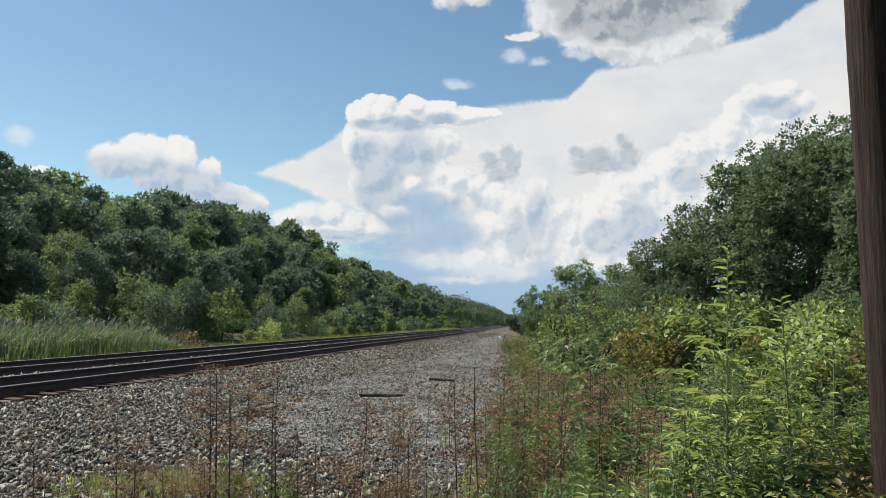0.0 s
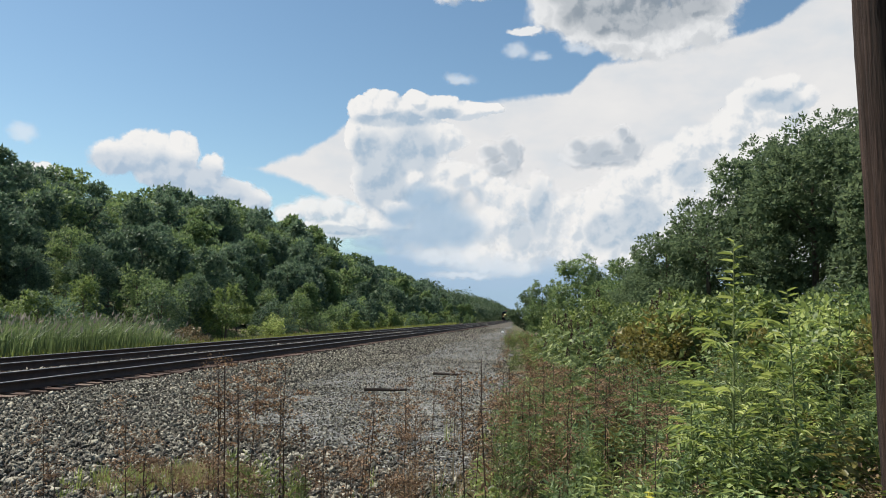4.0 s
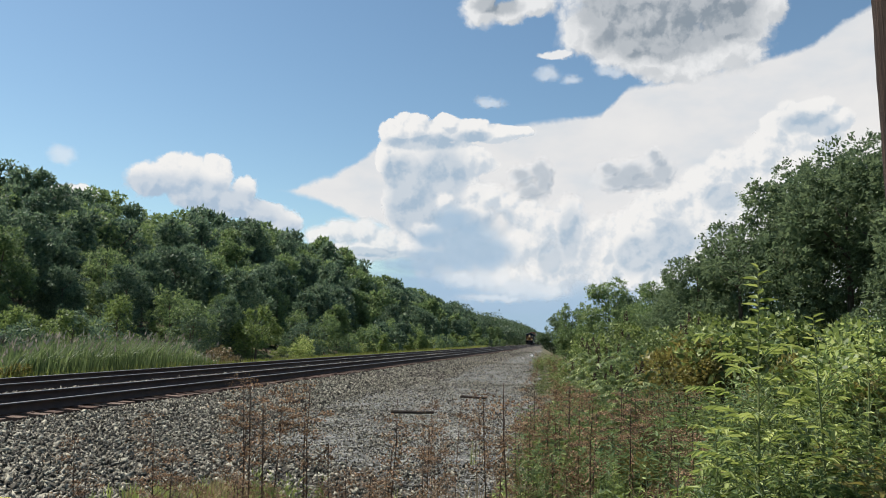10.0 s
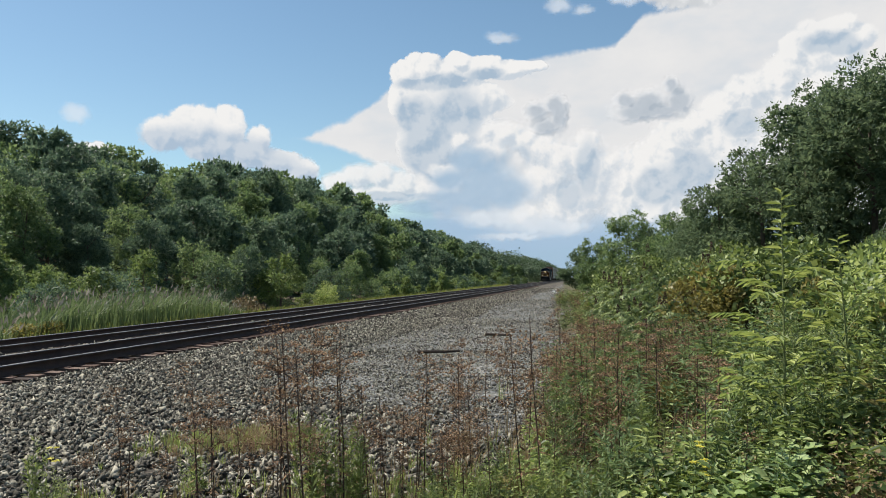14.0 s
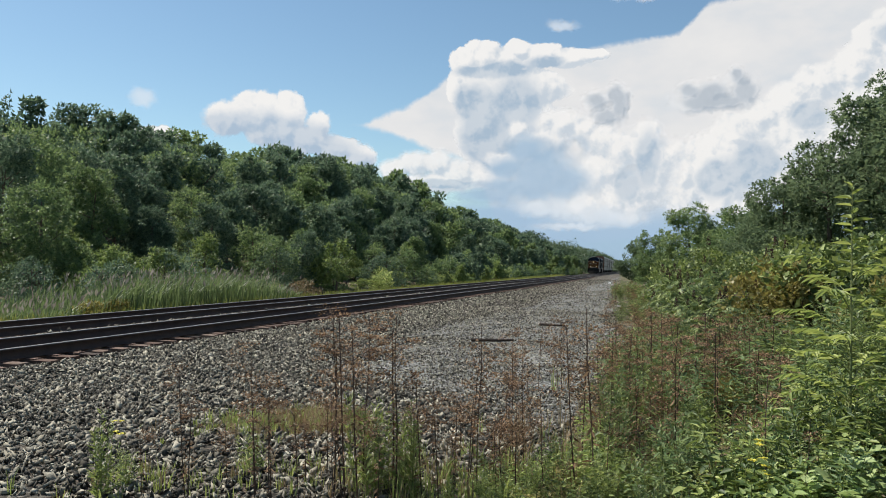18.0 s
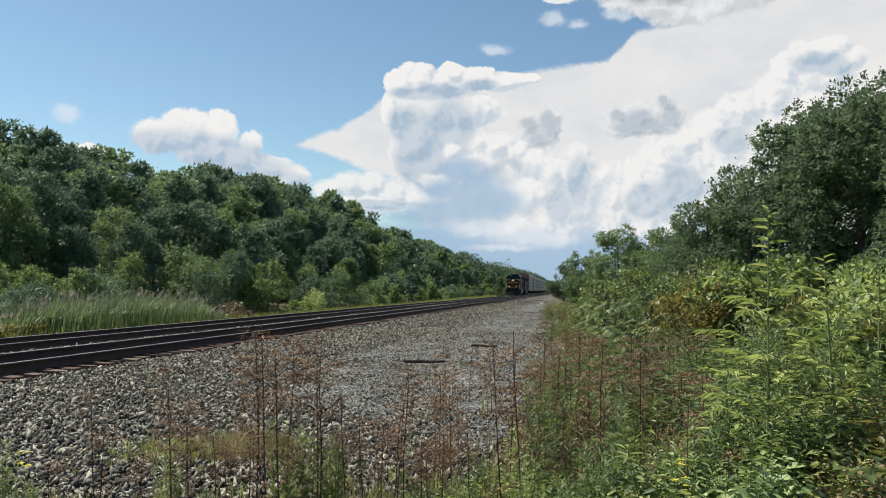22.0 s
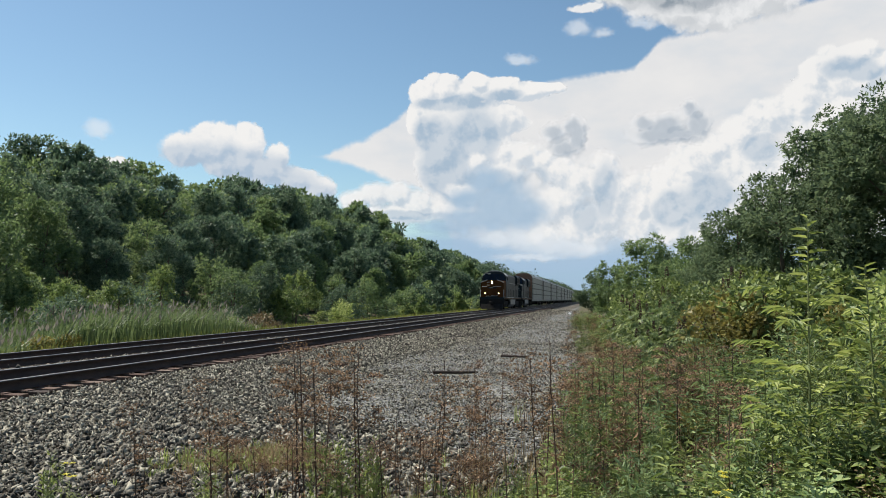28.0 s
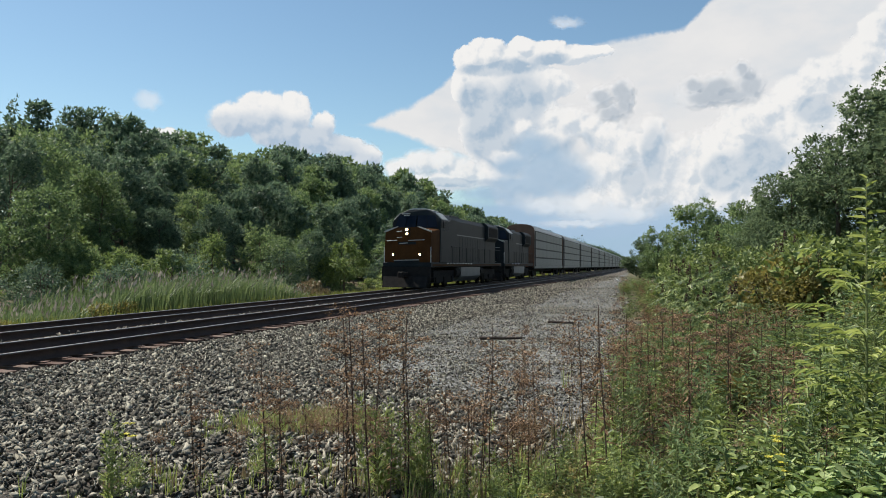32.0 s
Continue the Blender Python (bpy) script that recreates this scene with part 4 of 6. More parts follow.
    prism(bm, [(-1.12, 1.58), (-1.12, 4.36), (-0.86, 4.66), (0.86, 4.66), (1.12, 4.36), (1.12, 1.58)], "y", 5.35, wing)
    hood = part("long_hood", bm, M_navy, t, "dark blue engine hood")
    part("inverter_cabinet", box_bm(-1.48, -0.9, 5.4, 8.2, 1.58, 3.6, 0.04), M_navy, hood)
    part("blower_housing", box_bm(0.9, 1.40, 5.4, 7.4, 2.6, 4.4, 0.05), M_navy, hood)
    for k in range(12):
        for s in (-1, 1):
            y0 = 7.6 + 0.78 * k
            if y0 < wing - 0.8:
                part("hood_door", box_bm(s * 1.124 - 0.008, s * 1.124 + 0.008, y0, y0 + 0.75, 1.75, 3.35, 0.01), M_navy, hood)
    part("exhaust_stack", box_bm(-0.35, 0.35, 11.0, 12.2, 4.64, 4.86, 0.03), M_under, hood)
    part("roof_fan_box", box_bm(-0.8, 0.8, 8.0, 10.0, 4.64, 4.78, 0.03), M_navy, hood)
    bm = bmesh.new()
    prism(bm, [(-1.14, 1.58), (-1.14, 3.25), (-1.40, 3.55), (-1.40, 4.42), (-1.1, 4.70), (1.1, 4.70), (1.40, 4.42), (1.40, 3.55), (1.14, 3.25), (1.14, 1.58)], "y", wing, L - 1.3)
    rad = part("radiator_cab", bm, M_navy, t, "flared radiator end")
    for s in (-1, 1):
        part("radiator_grille", box_bm(s * 1.41 - 0.01, s * 1.41 + 0.01, wing + 0.3, L - 1.7, 3.62, 4.32), M_under, rad, "dark louvred grille")
        part("hood_stripe", box_bm(s * 1.15 - 0.006, s * 1.15 + 0.006, 7.6, wing - 0.1, 3.42, 3.49), M_grey, hood, "pale line along the hood")
    # handrails
    for s in (-1, 1):
        r = part("handrail", rod_bm((s * 1.48, 5.6, 2.62), (s * 1.48, L - 0.9, 2.62), 0.02), M_navy, t, "thin dark handrail")
        for k in range(9):
            yy = 5.8 + k * (L - 6.9) / 8
            part("stanchion", rod_bm((s * 1.48, yy, 1.58), (s * 1.48, yy, 2.62), 0.018), M_navy, r)
        f = part("handrail", rod_bm((s * 1.45, 1.0, 1.0), (s * 1.45, 1.0, 2.5), 0.022), M_white, t, "white grab post beside the steps")
    return t


def autorack(label, end_mat):
    """Enclosed car carrier, front face at y 0."""
    L = RACK_LENGTH - 1.0
    t = empty("autorack", Matrix(), label, "freight car", "train")
    part("underframe", box_bm(-1.45, 1.45, 0.2, L - 0.2, 0.95, 1.28, 0.02), M_under, t)
    part("centre_sill", box_bm(-0.4, 0.4, 0.0, L, 0.65, 0.98), M_under, t)
    for y in (3.0, L - 3.0):
        truck(t, "truck", y, 2, 1.75, 0.42, 1.0)
    for y, s in ((0.0, -1), (L, 1)):
        part("coupler", box_bm(-0.15, 0.15, min(y, y + s * 0.55), max(y, y + s * 0.55), 0.75, 1.02, 0.03), M_under, t)
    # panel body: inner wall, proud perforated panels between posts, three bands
    # the wall's dark tone puts shade into the slits between panels
    body = part("body", box_bm(-1.47, 1.47, 0.45, L - 0.45, 1.28, 5.15, 0.02), M_rackgap, t, "rack body wall, dark for the shade between its panels")
    n = 8
    w = (L - 1.0) / n
    pan = bpy.data.meshes.new("side_panel")
    bm = bmesh.new()
    box(bm, -0.012, 0.012, 0.006, w - 0.006, 0.0, 0.80, 0.006)
    for k in range(2):
        box(bm, -0.016, 0.016, 0.006, w - 0.006, 0.25 + 0.28 * k, 0.29 + 0.28 * k)
    bm.to_mesh(pan)
    bm.free()
    pan.materials.append(M_rack)
    post = bpy.data.meshes.new("post")
    bm = box_bm(-0.014, 0.014, -0.03, 0.03, 1.20, 5.2)
    bm.to_mesh(post)
    bm.free()
    post.materials.append(M_rack)
    for s in (-1, 1):
        for k in range(n):
            for z in (1.34, 2.30, 3.26, 4.22):
                part("side_panel", pan, None, body, at=pose(s * 1.49, 0.5 + k * w, z))
        for k in range(n + 1):
            part("post", post, None, body, at=pose(s * 1.493, 0.5 + k * w, 0))
        part("side_sill", box_bm(s * 1.5 - 0.04, s * 1.5 + 0.04, 0.3, L - 0.3, 1.05, 1.32), M_rack, t)
    bm = bmesh.new()
    arc = [(-1.53, 5.10), (-1.50, 5.32), (-1.25, 5.58), (-0.75, 5.74), (0, 5.80), (0.75, 5.74), (1.25, 5.58), (1.50, 5.32), (1.53, 5.10)]
    prism(bm, arc, "y", 0.3, L - 0.3)
    roof = part("roof", bm, M_roof, t, "pale ribbed metal roof")
    for k in range(1, 28):
        bm = bmesh.new()
        prism(bm, [(u * 1.01, v + 0.03) for u, v in arc], "y", 0.3 + k * 0.95, 0.36 + k * 0.95)
        if k % 2:
            part("roof_rib", bm, M_roof, roof)
        else:
            bm.free()
    for y in (0.23, L - 0.23):
        e = part("end_door", prism_bm([(-1.50, 1.2)] + arc + [(1.50, 1.2)], "y", y - 0.06, y + 0.06), end_mat, t, "folding end doors")
        for x in (-0.73, 0.0, 0.73):
            part("door_seam", box_bm(x - 0.03, x + 0.03, y - 0.09, y + 0.09, 1.25, 5.2), end_mat, e)
    for s in (-1, 1):
        part("ladder", box_bm(s * 1.56 - 0.02, s * 1.56 + 0.02, 0.55, 0.95, 1.3, 5.0), M_rackgap, t)
    return t


def on_line(y):
    """Pose of a vehicle whose front is at y on the far track, from the places of its two ends."""
    def ahead(length):
        a = Vector((float(far_line(y)), y, RAIL_TOP - float(fall(y))))
        b = Vector((float(far_line(y + length)), y + length, RAIL_TOP - float(fall(y + length))))
        d = b - a
        turn = Matrix.Rotation(math.atan2(-d.x, d.y), 4, "Z") @ Matrix.Rotation(math.atan2(d.z, math.hypot(d.x, d.y)), 4, "X")
        return Matrix.Translation(a) @ turn
    return ahead


lead = locomotive("dark blue road locomotive with a yellow nose and lit headlights", True, M_gold)
second = locomotive("dark blue second locomotive coupled behind the first", False, M_navy, SECOND_LENGTH)
POWER = LOCO_LENGTH + SECOND_LENGTH
TRAIN = [(lead, 0.0, LOCO_LENGTH), (second, LOCO_LENGTH, SECOND_LENGTH)]
first_rack = autorack("tall enclosed car carrier with pale slatted sides and brown ends", M_rust_end)
TRAIN.append((first_rack, POWER, RACK_LENGTH))
next_rack = autorack("tall enclosed car carrier with pale slatted sides and dark ends", M_dark_end)
TRAIN.append((next_rack, POWER + RACK_LENGTH, RACK_LENGTH))
for k in range(2, 15):
    TRAIN.append((copy_thing(next_rack, Matrix()), POWER + k * RACK_LENGTH, RACK_LENGTH))


def motions():
    """The train rolls in along the far track at a steady speed."""
    for thing, back, length in TRAIN:
        rows = []
        for k in range(17):
            s = 2.0 * k
            y = NOSE_AT_END + TRAIN_SPEED * (32.0 - s) + back
            rows.append((s, on_line(y)(length)))
        walk(thing, rows)


# ---- plants ----
def diamonds(P, along, across, length, width, fold=0.12):
    """One folded four-cornered leaf at each place."""
    n = len(P)
    up = np.cross(along, across)
    L, W = np.reshape(length, (-1, 1)), np.reshape(width, (-1, 1))
    return np.stack([P, P + along * L * 0.45 + across * W * 0.5 + up * W * fold, P + along * L, P + along * L * 0.45 - across * W * 0.5 + up * W * fold], 1)


def unit(v):
    return v / np.maximum(np.linalg.norm(v, axis=-1, keepdims=True), 1e-9)


def frames(rng, normal, spread_by=0.6):
    """Random leaf directions lying roughly across the given normals."""
    n = unit(normal + spread_by * rng.normal(size=normal.shape))
    a = unit(np.cross(n, rng.normal(size=n.shape)))
    return a, unit(np.cross(n, a))


def triangles(P, along, across, length, width):
    """One three-cornered leaf at each place, for trees far off."""
    L, W = np.reshape(length, (-1, 1)), np.reshape(width, (-1, 1))
    return np.stack([P - across * W * 0.5, P + across * W * 0.5, P + along * L], 1)


def crown_mesh(name, seed, lobes, n, leaf, mat, inner=0.34, droop=0.3, plain=False, ragged=0.10, spray=True, tufts=26):
    """A crown: leaves gathered in tufts on the outside of many uneven lobes, larger ones filling the inside."""
    rng = np.random.default_rng(seed)
    lobes = np.asarray(lobes, float)
    area = (lobes[:, 3] * lobes[:, 4] + lobes[:, 3] * lobes[:, 5] + lobes[:, 4] * lobes[:, 5])
    pick = rng.choice(len(lobes), n, p=area / area.sum())
    knots = unit(rng.normal(size=(len(lobes), tufts, 3)) + (0, 0, 0.35))
    lift = rng.uniform(0.80, 1.14, (len(lobes), tufts, 1))
    which = rng.integers(0, tufts, n)
    near = knots[pick, which]
    c, r = lobes[pick, :3], lobes[pick, 3:]
    heart = c + near * r * lift[pick, which] * 0.84
    P = heart + (rng.normal(size=(n, 3)) * 0.5 + near * 0.4 + (0, 0, 0.15)) * r * np.where(rng.random((n, 1)) < 0.12, 2.0, 1.4) * ragged * 1.3
    d = unit(unit(P - heart) * 0.8 + unit((P - c) / r) * 0.6 + (0, 0, 0.3))
    keep = np.ones(n, bool)
    for k in range(len(lobes)):
        q = (P - lobes[k, :3]) / lobes[k, 3:]
        keep &= ~((np.linalg.norm(q, axis=1) < 0.66) & (pick != k))
    P, d = P[keep], d[keep]
    size = leaf * np.clip(rng.lognormal(0, 0.25, len(P)), 0.5, 1.5)
    # the inside
    m = int(n * inner)
    pick = rng.choice(len(lobes), m, p=area / area.sum())
    e = unit(rng.normal(size=(m, 3)))
    P = np.concatenate([P, lobes[pick, :3] + e * lobes[pick, 3:] * rng.uniform(0.3, 0.78, (m, 1))])
    d = np.concatenate([d, e])
    size = np.r_[size, leaf * 1.45 * np.clip(rng.lognormal(0, 0.25, m), 0.5, 1.5)]
    a = unit(d + 0.6 * rng.normal(size=d.shape) + (0, 0, 0.1 - droop))
    b = unit(np.cross(a, unit(rng.normal(size=a.shape) * 0.7 + (0, 0, 1.0)))) if spray else frames(rng, d, 0.45)[1]
    b = unit(np.cross(np.cross(a, b), a))
    V = triangles(P, a, b, size * 1.0, size * 0.7) if plain else diamonds(P, a, b, size, size * 0.66)
    k = V.shape[1]
    return mesh_of(name, V.reshape(-1, 3), np.arange(k * len(P)).reshape(-1, k), [mat])


def tree_lobes(rng, height, width, bare=0.25, n=9):
    """Lobes that make up an uneven crown above a bare stretch of trunk."""
    out = [(0, 0, height * (0.55 + bare * 0.4), width * 0.30, width * 0.30, height * 0.36)]
    for k in range(n):
        a, h = rng.uniform(0, 2 * math.pi), rng.uniform(bare + 0.08, 0.95)
        reach = width * 0.5 * (1.08 - abs(h - 0.45) * 1.25) * rng.uniform(0.5, 0.9)
        r = width * rng.uniform(0.11, 0.20)
        out.append((math.cos(a) * reach, math.sin(a) * reach, h * height, r, r * rng.uniform(0.8, 1.2), r * rng.uniform(0.7, 1.05)))
    return out


def trunk_mesh(rng, height, girth, lean=0.04):
    bm = bmesh.new()
    top = Vector((rng.uniform(-lean, lean) * height, rng.uniform(-lean, lean) * height, height * 0.8))
    mid = top * 0.5 + Vector((rng.uniform(-0.2, 0.2), rng.uniform(-0.2, 0.2), 0))
    rod(bm, (0, 0, -0.4), mid, girth, girth * 0.7, 7)
    rod(bm, mid, top, girth * 0.7, girth * 0.25, 6)
    for k in range(5):
        p = mid.lerp(top, rng.uniform(0.0, 0.8))
        a = rng.uniform(0, 6.28)
        q = p + Vector((math.cos(a), math.sin(a), rng.uniform(0.4, 1.0))) * height * 0.18
        rod(bm, p, q, girth * 0.32, girth * 0.1, 5)
    me = bpy.data.meshes.new("trunk")
    bm.to_mesh(me)
    bm.free()
    me.materials.append(M_bark)
    return me


def tree_kind(seed, height, width, n, leaf, mat, bare=0.2, lobes=9, plain=False, inner=0.34, tufts=26):
    rng = random.Random(seed)
    return (crown_mesh("crown", seed, tree_lobes(rng, height, width, bare, lobes), n, leaf, mat, inner, plain=plain, tufts=tufts), trunk_mesh(rng, height, height * 0.014 + 0.04), height)


def plant_tree(kind, x, y, size, turn, name, label, category, group, sink=0.1):
    t = empty(name, pose(x, y, float(land(x, y)) - sink, 0, 0, turn) @ Matrix.Diagonal((size, size, size, 1)), label, category, group)
    part("crown", kind[0], None, t)
    part("trunk", kind[1], None, t)
    return t


# the wooded hill beyond the tracks
SHAPES = ((7.5, M_oak), (8.5, M_oak), (7.0, M_maple), (6.5, M_oak), (8.0, M_maple), (7.2, M_oak))
FOREST_NEAR = [tree_kind(11 + k, 11.0, w, 9800, 0.20, m, 0.06, 26, True) for k, (w, m) in enumerate(SHAPES)]
FOREST = [tree_kind(11 + k, 11.0, w, 5000, 0.31, m, 0.06, 22, True) for k, (w, m) in enumerate(SHAPES)]
FOREST_FAR = [tree_kind(11 + k, 11.0, w, 2000, 0.52, m, 0.06, 18, True) for k, (w, m) in enumerate(SHAPES)]
SCRUB_KINDS = ((4.5, M_maple), (3.6, M_maple), (5.0, M_oak), (3.2, M_scrub))
SCRUB = [tree_kind(31 + k, 4.2, w, 3000, 0.13, m, 0.02, 16, True) for k, (w, m) in enumerate(SCRUB_KINDS)]
SCRUB_FAR = [tree_kind(31 + k, 4.2, w, 1100, 0.28, m, 0.02, 14, True) for k, (w, m) in enumerate(SCRUB_KINDS)]


def forest():
    rng = random.Random(7)
    placed = []
    y = 22.0
    while y < 340:
        step = 4.7 + max(0, y - 80) * 0.014
        for row, out in enumerate((12.5, 18.0, 24.0, 30.5, 37.5, 45.0)):
            if row == 0 and rng.random() < 0.35:
                continue
            yy = y + rng.uniform(-2, 2) + (row % 2) * 2.5
            o = out + rng.uniform(-2.2, 2.2)
            x = float(far_line(yy)) - o
            if x / yy < -1.15:
                continue
            big = (0.62, 0.8, 0.9, 1.0, 1.0, 1.05)[row] * rng.uniform(0.78, 1.14) * (0.84 + 0.16 * float(smooth(45, 100, yy)))
            placed.append((x, yy, big, rng.uniform(0, 360), rng.randrange(6)))
        y += step
    for x, yy, big, turn, k in placed:
        plant_tree((FOREST_NEAR if math.hypot(x, yy) < 62 else FOREST if math.hypot(x, yy) < 125 else FOREST_FAR)[k], x, yy, big, turn, "tree", "leafy broadleaf tree in the dense wood on the hillside", "tree", "hillside wood", 0.3)


forest()


def far_wood():
    """The wood going on along the line, as one mass of leaves."""
    rng = np.random.default_rng(8)
    V = []
    y = 335.0
    while y < 1300:
        step = 8 + (y - 200) * 0.02
        for out in (12, 19, 27, 36, 46):
            yy = y + rng.uniform(-4, 4)
            o = out + rng.uniform(-3, 3)
            x = float(far_line(yy)) - o
            z = float(land(x, yy))
            h = (6.0 if out == 12 else 10.0) * rng.uniform(0.62, 1.35)
            w = h * rng.uniform(0.62, 0.85) * (1 + (y - 200) / 700)
            n = int(900 / (1 + (y - 200) / 200)) + 60
            d = unit(rng.normal(size=(n, 3)) + (0.25, -0.3, 0.35))
            lump = 1 + 0.22 * np.sin(d[:, :1] * 6 + y) * np.cos(d[:, 1:2] * 5 + out) + 0.05 * rng.normal(size=(n, 1))
            P = np.array([x, yy, z + h * 0.5]) + d * lump * (w * 0.5, w * 0.5, h * 0.5)
            a, b = frames(rng, d + (0, 0, 0.3), 0.6)
            s = (0.42 + (y - 200) * 0.0013) * rng.lognormal(0, 0.25, n)
            V.append(diamonds(P, a, b, s, s * 0.7).reshape(-1, 3))
        y += step
    V = np.concatenate(V)
    F = np.arange(len(V)).reshape(-1, 4)
    return tagged(new("distant_wood", mesh_of("distant_wood", V, F, [M_oak_far])), "dense green wood running along the line into the distance", "wood", kind="stuff")


far_wood()


def scrub_row():
    """Lighter bushes at the foot of the wood."""
    rng = random.Random(9)
    y = 30.0
    while y < 260:
        for out in (5.6, 8.6, 11.5, 14.0):
            if rng.random() < 0.4 or (y < 62 and out < 7):
                continue
            yy = y + rng.uniform(-1.5, 1.5)
            x = float(far_line(yy)) - out - rng.uniform(-0.8, 1.2)
            if x / yy < -1.1:
                continue
            plant_tree((SCRUB if yy < 75 else SCRUB_FAR)[rng.randrange(4)], x, yy, rng.uniform(0.45, 1.0) * (0.75 if out < 7 else 1.0), rng.uniform(0, 360), "bush", "pale green bush at the foot of the wood", "bush", "bushes along the verge")
        y += 3.4 + max(0, y - 60) * 0.02


scrub_row()


# ---- shrubs, weeds and saplings beside the gravel ----
def floor_at(x, y):
    z = float(land(x, y))
    return max(z, float(ballast_top(x, y))) if x < float(edge_line(y)) else z


def tube(points, r0, r1, sides=4):
    """A thin tapering stem through points, as four-cornered faces."""
    p = np.asarray(points, float)
    d = unit(np.gradient(p, axis=0))
    a = unit(np.cross(d, (0.31, 0.87, 0.39)))
    b = np.cross(d, a)
    ang = np.arange(sides) * 2 * np.pi / sides
    r = np.linspace(r0, r1, len(p))[:, None, None]
    ring = p[:, None] + r * (np.cos(ang)[None, :, None] * a[:, None] + np.sin(ang)[None, :, None] * b[:, None])
    nxt = np.roll(ring, -1, 1)
    return np.stack([ring[:-1], nxt[:-1], nxt[1:], ring[1:]], 2).reshape(-1, 4, 3)


def quad_mesh(name, quads, mat):
    q = np.concatenate(quads) if isinstance(quads, list) else quads
    return mesh_of(name, q.reshape(-1, 3), np.arange(4 * len(q)).reshape(-1, 4), [mat])


def bow(p, way, length, sag, k=6):
    """Points of a stem that leaves p along way and sags."""
    s = np.linspace(0, 1, k)[:, None]
    return np.asarray(p, float) + unit(np.asarray(way, float)) * length * s + np.array([0, 0, -sag * length]) * s**2


def frond(rng, p, way, length, pairs, leaflet, width, sag=0.35):
    """A leaf of many leaflets on one rib. Gives rib and leaflets."""
    rib = bow(p, way, length, sag, 7)
    s = np.linspace(0.18, 0.98, pairs)
    P = np.stack([np.interp(s, np.linspace(0, 1, 7), rib[:, k]) for k in range(3)], 1)
    d = unit(np.gradient(P, axis=0))
    side = unit(np.cross(d, (0, 0, 1.0)) + 1e-6)
    out = []
    for sg in (-1, 1):
        a = unit(side * sg + d * 0.6 + np.array([0, 0, -0.55]) + 0.24 * rng.normal(size=P.shape))
        b = unit(np.cross(np.cross(a, d), a))
        size = leaflet * (0.65 + 0.5 * np.sin(np.pi * s)) * rng.uniform(0.85, 1.15, pairs)
        out.append(diamonds(P, a, b, size, size * width, 0.2))
    tip = diamonds(P[-1:], d[-1:], side[-1:], np.array([leaflet]), np.array([leaflet * width]), 0.2)
    return tube(rib, 0.004, 0.0015, 3), np.concatenate(out + [tip])


def frond_plant(seed, height, stems, fronds, flen, pairs, leaflet, width, sag, spread_at=0.35, lean=0.22):
    """Stems topped and hung with fronds."""
    rng = np.random.default_rng(seed)
    S, L, tops = [], [], []
    for k in range(stems):
        a = rng.uniform(0, 6.28)
        h = height * rng.uniform(0.72, 1.0) if k else height
        way = (math.cos(a) * lean * rng.uniform(0.3, 1.4), math.sin(a) * lean * rng.uniform(0.3, 1.4), 1)
        base = (0.12 * math.cos(a) * stems**0.5, 0.12 * math.sin(a) * stems**0.5, -0.05)
        line = bow(base, way, h, -0.04)
        S.append(tube(line, 0.0035 * height + 0.003, 0.003, 5))
        tops.append(line[-1])
        for j in range(fronds):
            s = spread_at + (1 - spread_at) * (j + rng.random()) / fronds
            p = np.array([np.interp(s, np.linspace(0, 1, 6), line[:, c]) for c in range(3)])
            b = j * 2.4 + rng.uniform(-0.4, 0.4)
            up = 0.15 + 1.1 * max(0.0, s - 0.75) * 4 * 0.5
            r, l = frond(rng, p, (math.cos(b), math.sin(b), up), flen * rng.uniform(0.75, 1.15) * (1.15 - 0.45 * s), pairs, leaflet, width, sag)
            S.append(r)
            L.append(l)
    return quad_mesh("stem", S, M_green_stem), L, tops


def clump_leaves(rng, n, height, width, leaf, slim, droop=0.3, low=0.1):
    """Loose leaves filling a rounded clump, thicker outside."""
    d = unit(rng.normal(size=(n, 3)) + (0, 0, 0.3))
    r = rng.random((n, 1)) ** 0.4
    P = d * r * (width / 2, width / 2, height * 0.55) + (0, 0, height * 0.5)
    P[:, 2] = np.maximum(P[:, 2] + 0.1 * height * np.sin(P[:, 0] * 9 / width + 1) * np.cos(P[:, 1] * 8 / width), low * height * rng.random(n))
    a, b = frames(rng, d * 0.5 + (0, 0, 0.8), 0.75)
    a = unit(a + (0, 0, -droop))
    b = unit(np.cross(np.cross(a, b), a))
    s = leaf * rng.lognormal(0, 0.28, n)
    return diamonds(P, a, b, s, s * slim)


def ovals(P, a, b, length, width, fold=0.16, curl=0.2):
    """Six corners of an oval leaf at each place, folded along its rib and curling down at the tip."""
    up = np.cross(a, b)
    L, W = np.reshape(length, (-1, 1)), np.reshape(width, (-1, 1))
    rise = up * W * fold
    sidel, sider = b * W * 0.48 + rise, -b * W * 0.48 + rise
    low = up * L * curl
    return np.stack([P, P + a * L * 0.28 + sidel, P + a * L * 0.66 + sidel * 0.86 - low * 0.4, P + a * L - low, P + a * L * 0.66 + sider * 0.86 - low * 0.4, P + a * L * 0.28 + sider], 1)


def leaf_mesh(name, leaves, mat):
    V = np.concatenate(leaves) if isinstance(leaves, list) else leaves
    i = 6 * np.arange(len(V))[:, None]
    f = np.stack([i + (0, 1, 2, 3), i + (0, 3, 4, 5)], 1).reshape(-1, 4)
    return mesh_of(name, V.reshape(-1, 3), f, [mat])


